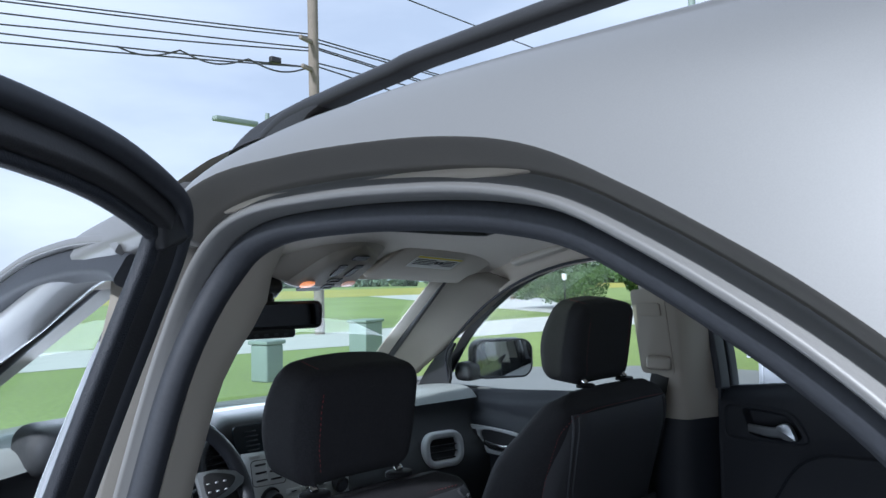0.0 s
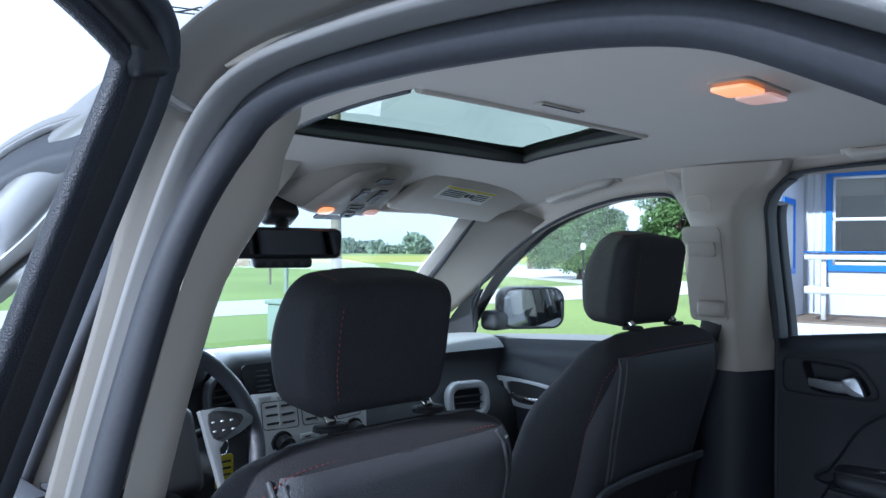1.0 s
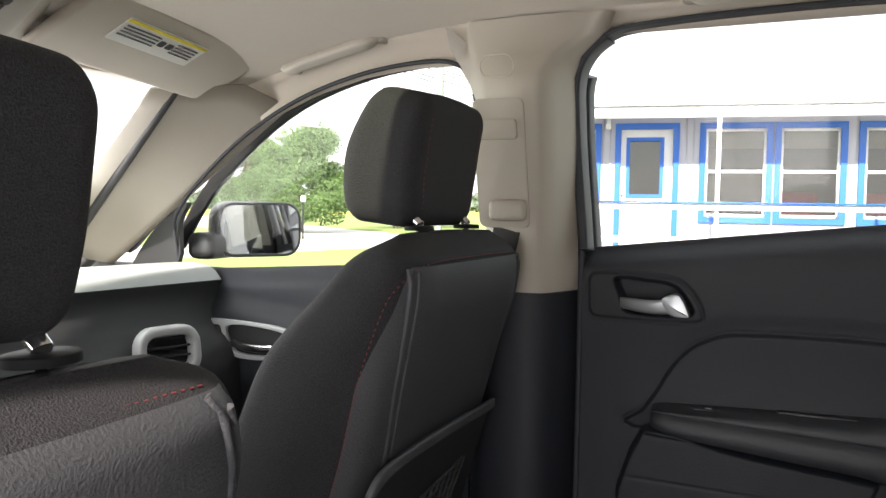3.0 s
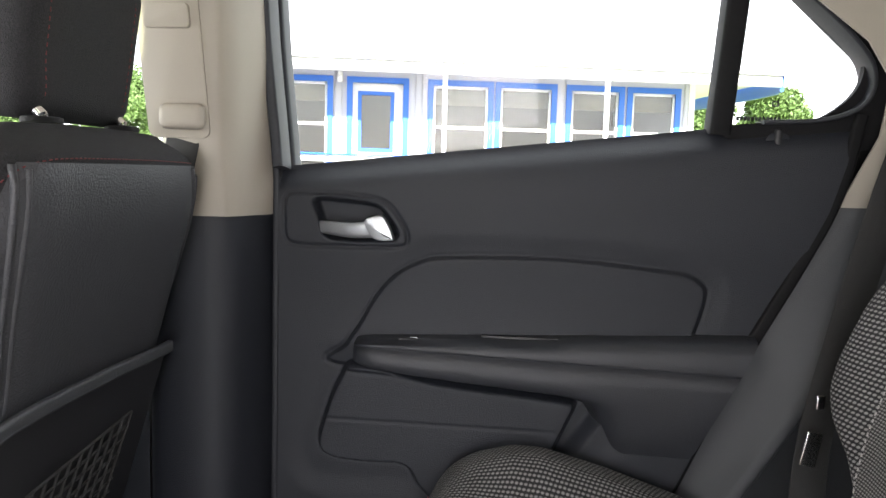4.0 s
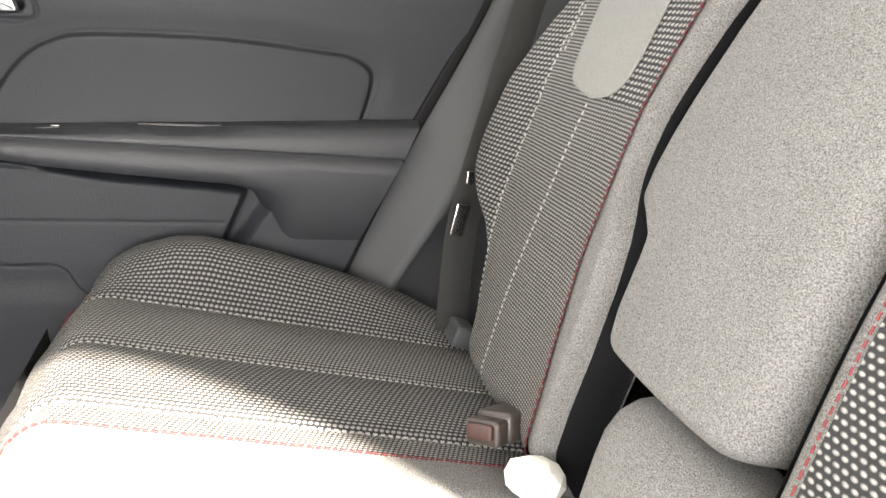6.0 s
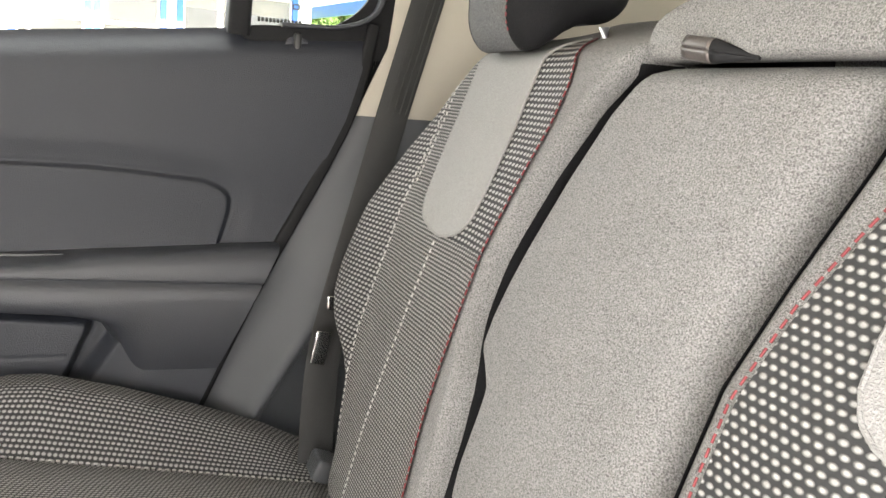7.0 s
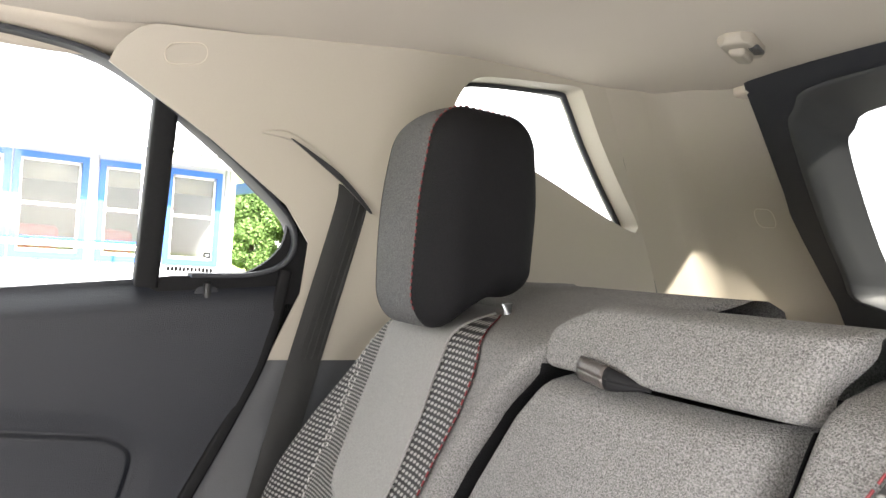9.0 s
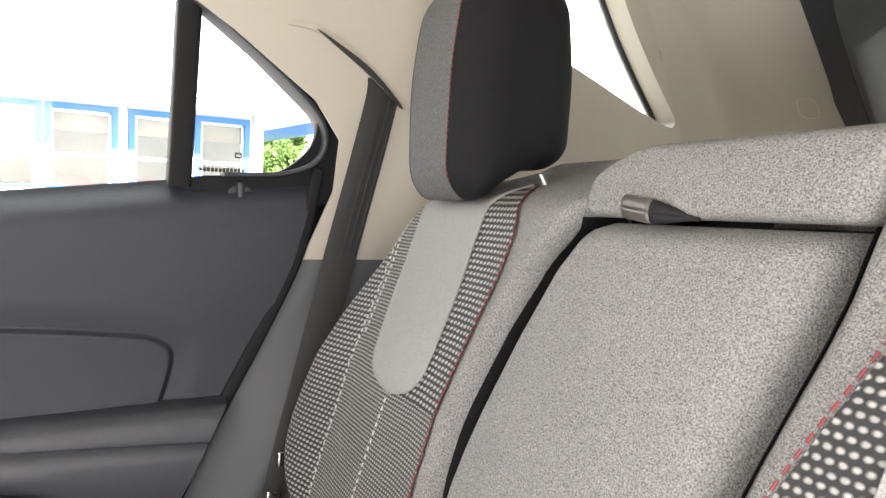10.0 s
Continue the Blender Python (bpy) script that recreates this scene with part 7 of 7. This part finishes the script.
# utility pole with cross arm, transformer, cables
pole = thing("utility_pole", "weathered wooden utility pole with cables", "utility pole")
PX, PY = 12.6, 18.0
tube("post", [(PX, PY, 0), (PX - 0.1, PY, 6), (PX - 0.15, PY, 11)], 0.15, WOOD_POLE, pole, n=12)
for zz, w in ((8.55, 0.9), (7.75, 0.7)):
    rbox("cross_arm", (w, 0.10, 0.12), 0.02, WOOD_POLE, pole, at=(PX - 0.35, PY - 0.1, zz - 0.15), turn=(0, 0, 20))
rbox("splice_box", (0.34, 0.16, 0.18), 0.04, BLACK, pole, at=(PX - 1.3, PY + 0.2, 7.72))
for k, (z, sag) in enumerate(((10.8, 0.4), (8.55, 0.5), (8.45, 0.75), (8.25, 0.5), (8.3, 0.8), (7.85, 0.6), (7.75, 0.75))):
    wire = thing("cable", "thin black overhead cable on the utility pole", "cable", "overhead cables")
    tube("span", [(lerp(PX, PX - 42, f), lerp(PY, PY + 13 + 2 * k % 3, f), z + 0.15 * math.sin(k) + (0.6 + 0.5 * (k % 3)) * f - sag * 4 * f * (1 - f)) for f in (i / 16 for i in range(17))], 0.022 if k else 0.016, WIRE, wire, n=5)
    tube("span", [(lerp(PX, PX + 40, f), lerp(PY, PY - 2 - 3 * (k % 3), f), z - 1.2 * f - sag * 4 * f * (1 - f)) for f in (i / 16 for i in range(17))], 0.022, WIRE, wire, n=5)
tube("lashing", [(PX - 0.2 - 5 * f, PY + 1.5 * f, 7.7 - 0.25 * abs(math.sin(9 * f))) for f in (i / 40 for i in range(41))], 0.025, WIRE, pole, n=5)

for bx, by, w, d, h, lab in ((5.65, 10.2, 0.36, 0.34, 0.56, "green grey metal utility cabinet on the grass"), (9.6, 12.5, 0.58, 0.45, 0.64, "green grey metal utility cabinet near the pole")):
    cab = thing("utility_cabinet", lab, "cabinet", "utility cabinets")
    rbox("case", (w, d, h), 0.03, GREEN_BOX, cab, at=(bx, by, h / 2), turn=(0, 0, 12))
    rbox("lid", (w + 0.06, d + 0.06, 0.06), 0.02, GREEN_BOX, cab, at=(bx, by, h + 0.03), turn=(0, 0, 12))
lamp = thing("street_lamp", "grey street lamp with a flat head beyond the car", "street lamp")
tube("post", [(12.9, 21, 0), (12.9, 21, 6.9)], 0.07, GREEN_BOX, lamp)
rbox("head", (1.5, 0.28, 0.16), 0.05, GREEN_BOX, lamp, at=(11.75, 21, 6.5))
post_lamp = thing("lamp_post", "black post lamp beside the side road", "lamp post")
tube("post", [(24.2, 17.6, 0), (24.2, 17.6, 1.45)], 0.035, BLACK, post_lamp)
rbox("lantern", (0.16, 0.16, 0.24), 0.05, LABEL, post_lamp, "white lantern", at=(24.2, 17.6, 1.55))
board = thing("banner", "orange and cream banner on posts across the road", "banner")
for s in (-1, 1):
    tube("post", [(14.3 + 1.2 * s, 26, 0), (14.3 + 1.2 * s, 26, 1.35)], 0.05, WOOD_POLE, board)
slab("sheet", [(-1.25, -0.3), (1.25, -0.3), (1.25, 0.3), (-1.25, 0.3)], 0.02, SIGN, board, "orange and cream banner", place=lambda a, b, c: (14.3 + a, 25.95 - c, 1.02 + b + 0.03 * a))

# ---- the building beside the car ----
B0, B1 = Vector((10.93, 3.35, 0)), Vector((11.90, -2.05, 0))
ALONG = (B1 - B0).normalized()
FACE_N = Vector((-ALONG.y, ALONG.x, 0)) * -1 if Vector((-ALONG.y, ALONG.x, 0)).x > 0 else Vector((-ALONG.y, ALONG.x, 0))
FLOOR = 0.545


def bld(s, out, z):
    """s along the front from the first window's edge, out towards the car."""
    return B0 + ALONG * s + FACE_N * out + Vector((0, 0, z))


house = thing("building", "low pale building with bright blue window trim", "building")
OPEN = [("w", -0.82, 0.17), ("d", 0.37, 1.28), ("w", 1.56, 2.55), ("w", 2.57, 3.51), ("w", 3.65, 4.55), ("w", 4.59, 5.43)]
TOP = 2.565
HOLES = {"w": (1.13, TOP), "d": (FLOOR + 0.02, TOP)}
slab("front_wall", [(-1.2, FLOOR - 0.1), (5.56, FLOOR - 0.1), (5.56, 2.70), (-1.2, 2.70)], 0.16, SIDING, house, "pale lilac boarded wall", place=lambda a, b, c: bld(a, -c, b), holes=[[(a + 0.05, HOLES[k][0] + 0.05), (b - 0.05, HOLES[k][0] + 0.05), (b - 0.05, HOLES[k][1] - 0.05), (a + 0.05, HOLES[k][1] - 0.05)] for k, a, b in OPEN])
for k in range(69):
    s = -1.18 + 0.098 * k
    if any(a - 0.02 < s < b + 0.02 for _, a, b in OPEN):
        continue
    slab("batten", [(s, FLOOR), (s + 0.022, FLOOR), (s + 0.022, 2.66), (s, 2.66)], 0.014, SIDING, house, place=lambda a, b, c: bld(a, c + 0.003, b))
for kind, a, b in OPEN:
    z0, z1 = HOLES[kind]
    w = new("window" if kind == "w" else "door")
    w.parent = house
    slab("blue_casing", [(a, z0), (b, z0), (b, z1), (a, z1)], 0.03, BLUE, w, "bright blue casing", place=lambda p, q, c: bld(p, c + 0.004, q), holes=[[(a + 0.085, z0 + (0.085 if kind == "w" else 0.0)), (b - 0.085, z0 + (0.085 if kind == "w" else 0.0)), (b - 0.085, z1 - 0.085), (a + 0.085, z1 - 0.085)]])
    if kind == "w":
        mid = 1.845
        for name, r in (("sash", (a + 0.085, z1 - 0.125, b - 0.085, z1 - 0.085)), ("sash", (a + 0.085, z0 + 0.085, b - 0.085, z0 + 0.13)), ("sash", (a + 0.085, z0 + 0.085, a + 0.12, z1 - 0.085)), ("sash", (b - 0.12, z0 + 0.085, b - 0.085, z1 - 0.085)), ("meeting_rail", (a + 0.085, mid, b - 0.085, mid + 0.045))):
            slab(name, [(r[0], r[1]), (r[2], r[1]), (r[2], r[3]), (r[0], r[3])], 0.03, WHITE, w, place=lambda p, q, c: bld(p, c - 0.03, q))
        sheet("pane", [[bld(s, -0.025, z) for z in (z0 + 0.05, z1 - 0.05)] for s in (a + 0.05, b - 0.05)], HOUSE_GLASS, w)
        slab("blind", [(a + 0.06, z1 - 0.36), (b - 0.06, z1 - 0.36), (b - 0.06, z1 - 0.05), (a + 0.06, z1 - 0.05)], 0.01, BLIND, w, "tan roller blind", place=lambda p, q, c: bld(p, -0.14 - c, q))
    else:
        slab("leaf", [(a + 0.085, z0), (b - 0.085, z0), (b - 0.085, z1 - 0.085), (a + 0.085, z1 - 0.085)], 0.04, WHITE, w, "white door leaf", place=lambda p, q, c: bld(p, -0.05 - c, q), holes=[[(a + 0.20, z1 - 1.05), (b - 0.25, z1 - 1.05), (b - 0.25, z1 - 0.23), (a + 0.20, z1 - 0.23)]])
        slab("light_casing", [(a + 0.16, z1 - 1.09), (b - 0.21, z1 - 1.09), (b - 0.21, z1 - 0.20), (a + 0.16, z1 - 0.20)], 0.015, BLUE, w, place=lambda p, q, c: bld(p, -0.048 + c, q), holes=[[(a + 0.215, z1 - 1.035), (b - 0.265, z1 - 1.035), (b - 0.265, z1 - 0.255), (a + 0.215, z1 - 0.255)]])
        sheet("pane", [[bld(s, -0.07, z) for z in (z1 - 1.06, z1 - 0.22)] for s in (a + 0.19, b - 0.24)], HOUSE_GLASS, w)
        rbox("door_knob", (0.05, 0.05, 0.05), 0.024, CHROME, w, at=bld(a + 0.115, 0.0, 1.52))
slab("screen_wall", [(0.02, 0.40), (1.67, 0.40), (1.67, 2.54), (0.02, 2.54)], 0.10, SIDING, house, "pale boarded screen wall at the porch's end", place=lambda a, b, c: bld(-1.11 - c, a, b), holes=[[(0.80, 1.18), (1.40, 1.18), (1.40, 2.04), (0.80, 2.04)]])
slab("screen_casing", [(0.72, 1.10), (1.48, 1.10), (1.48, 2.12), (0.72, 2.12)], 0.02, BLUE, house, "bright blue casing", place=lambda a, b, c: bld(-1.108 + c, a, b), holes=[[(0.80, 1.18), (1.40, 1.18), (1.40, 2.04), (0.80, 2.04)]])
slab("back_wall", [(-1.2, 0.4), (5.56, 0.4), (5.56, 2.69), (-1.2, 2.69)], 0.1, INTERIOR, house, place=lambda a, b, c: bld(a, -3.4 - c, b))
slab("room_floor", [(-1.2, -3.4), (5.56, -3.4), (5.56, 0.0), (-1.2, 0.0)], 0.05, INTERIOR, house, place=lambda a, b, c: bld(a, b - 0.16, FLOOR - c))
for s in (-1.2, 5.44):
    slab("end_wall", [(-3.5, 0.4), (-0.16, 0.4), (-0.16, 2.69), (-3.5, 2.69)], 0.12, SIDING, house, place=lambda a, b, c, s=s: bld(s + c, a, b))
slab("fascia", [(-1.6, 2.555), (6.6, 2.555), (6.6, 2.705), (-1.6, 2.705)], 0.06, ROOF_WHITE, house, "white roof fascia", place=lambda a, b, c: bld(a, 0.75 + c, b))
slab("soffit", [(-1.6, -4.0), (6.6, -4.0), (6.6, 0.78), (-1.6, 0.78)], 0.04, WHITE, house, place=lambda a, b, c: bld(a, b, 2.695 - c))
sheet("roof", [[bld(s, o, z) for o, z in ((0.85, 2.735), (-1.6, 3.0), (-4.2, 2.735))] for s in (-1.7, 1.5, 6.7)], ROOF_WHITE, house, "white low-pitched roof", thick=0.05)
sweep("blue_eave", [bld(6.62, 0.78, 2.64), bld(6.75, 0.4, 2.64), bld(6.80, -0.4, 2.64), bld(6.80, -3.0, 2.64)], rounded(0.30, 0.05, 0.02), BLUE, house, "blue eave band", ref=(0, 0, 1))
seat_pink = thing("armchair", "faded red armchair inside the building", "armchair")
rbox("seat", (0.75, 0.75, 0.45), 0.12, PINK, seat_pink, at=bld(3.1, -1.3, FLOOR + 0.23))
rbox("back", (0.25, 0.75, 0.75), 0.10, PINK, seat_pink, at=bld(3.1, -1.6, FLOOR + 0.70))
seat_pink2 = thing("armchair", "faded red armchair inside the building", "armchair")
rbox("seat", (0.75, 0.75, 0.45), 0.12, PINK, seat_pink2, at=bld(4.2, -1.3, FLOOR + 0.23))
rbox("back", (0.25, 0.75, 0.75), 0.10, PINK, seat_pink2, at=bld(4.2, -1.6, FLOOR + 0.70))

porch = thing("porch", "weathered deck with a white railing along the building", "porch")
for k in range(11):
    slab("deck_board", [(-1.08, 0.03 + 0.14 * k), (5.3, 0.03 + 0.14 * k), (5.3, 0.165 + 0.14 * k), (-1.08, 0.165 + 0.14 * k)], 0.03, DECK, porch, place=lambda a, b, c: bld(a, b, FLOOR - 0.06 + c))
slab("skirt", [(-1.08, 0.02), (5.3, 0.02), (5.3, FLOOR - 0.05), (-1.08, FLOOR - 0.05)], 0.03, SIDING, porch, "pale board skirt", place=lambda a, b, c: bld(a, 1.56 + c, b))
for k in range(22):
    s = -1.05 + 0.29 * k
    slab("skirt_batten", [(s, 0.03), (s + 0.03, 0.03), (s + 0.03, FLOOR - 0.06), (s, FLOOR - 0.06)], 0.012, SIDING, porch, place=lambda a, b, c: bld(a, 1.592 + c, b))
for z, hgt, lab in ((1.305, 0.085, "white top rail"), (0.875, 0.085, "white middle rail")):
    slab("rail", [(-0.84, z), (4.1, z), (4.1, z + hgt), (-0.84, z + hgt)], 0.04, WHITE, porch, lab, place=lambda a, b, c: bld(a, 1.50 + c, b))
for z in (1.305, 0.875):
    slab("return_rail", [(0.0, z), (1.50, z), (1.50, z + 0.085), (0.0, z + 0.085)], 0.04, WHITE, porch, place=lambda a, b, c: bld(-0.84 + c, a, b))
slab("rail_cap", [(-0.84, 1.46), (4.1, 1.46), (4.1, 1.58), (-0.84, 1.58)], 0.03, BLUE, porch, "blue rail cap", place=lambda a, b, c: bld(a, b, 1.393 + c * 0.6))
for s in (-0.65, 1.665, 3.825):
    top_z = 2.6 if s in (1.665, 3.825) else 1.39
    slab("post", [(s, FLOOR), (s + 0.05, FLOOR), (s + 0.05, top_z), (s, top_z)], 0.07, WHITE, porch, "white post", place=lambda a, b, c: bld(a, 1.42 + c, b))

corner_post = thing("corner_post", "white corner post under the building's eave", "post")
slab("post", [(5.57, FLOOR - 0.1), (5.66, FLOOR - 0.1), (5.66, 2.655), (5.57, 2.655)], 0.09, WHITE, corner_post, place=lambda a, b, c: bld(a, c - 0.08, b), bevel=0.006)
porch_lamp = thing("porch_lamp", "small white lamp bracket beside the building's door", "wall lamp")
rbox("bracket", (0.05, 0.06, 0.07), 0.012, WHITE, porch_lamp, at=bld(0.27, 0.03, 2.60))
rbox("shade", (0.07, 0.08, 0.10), 0.03, WHITE, porch_lamp, "white lamp shade", at=bld(0.27, 0.08, 2.52))
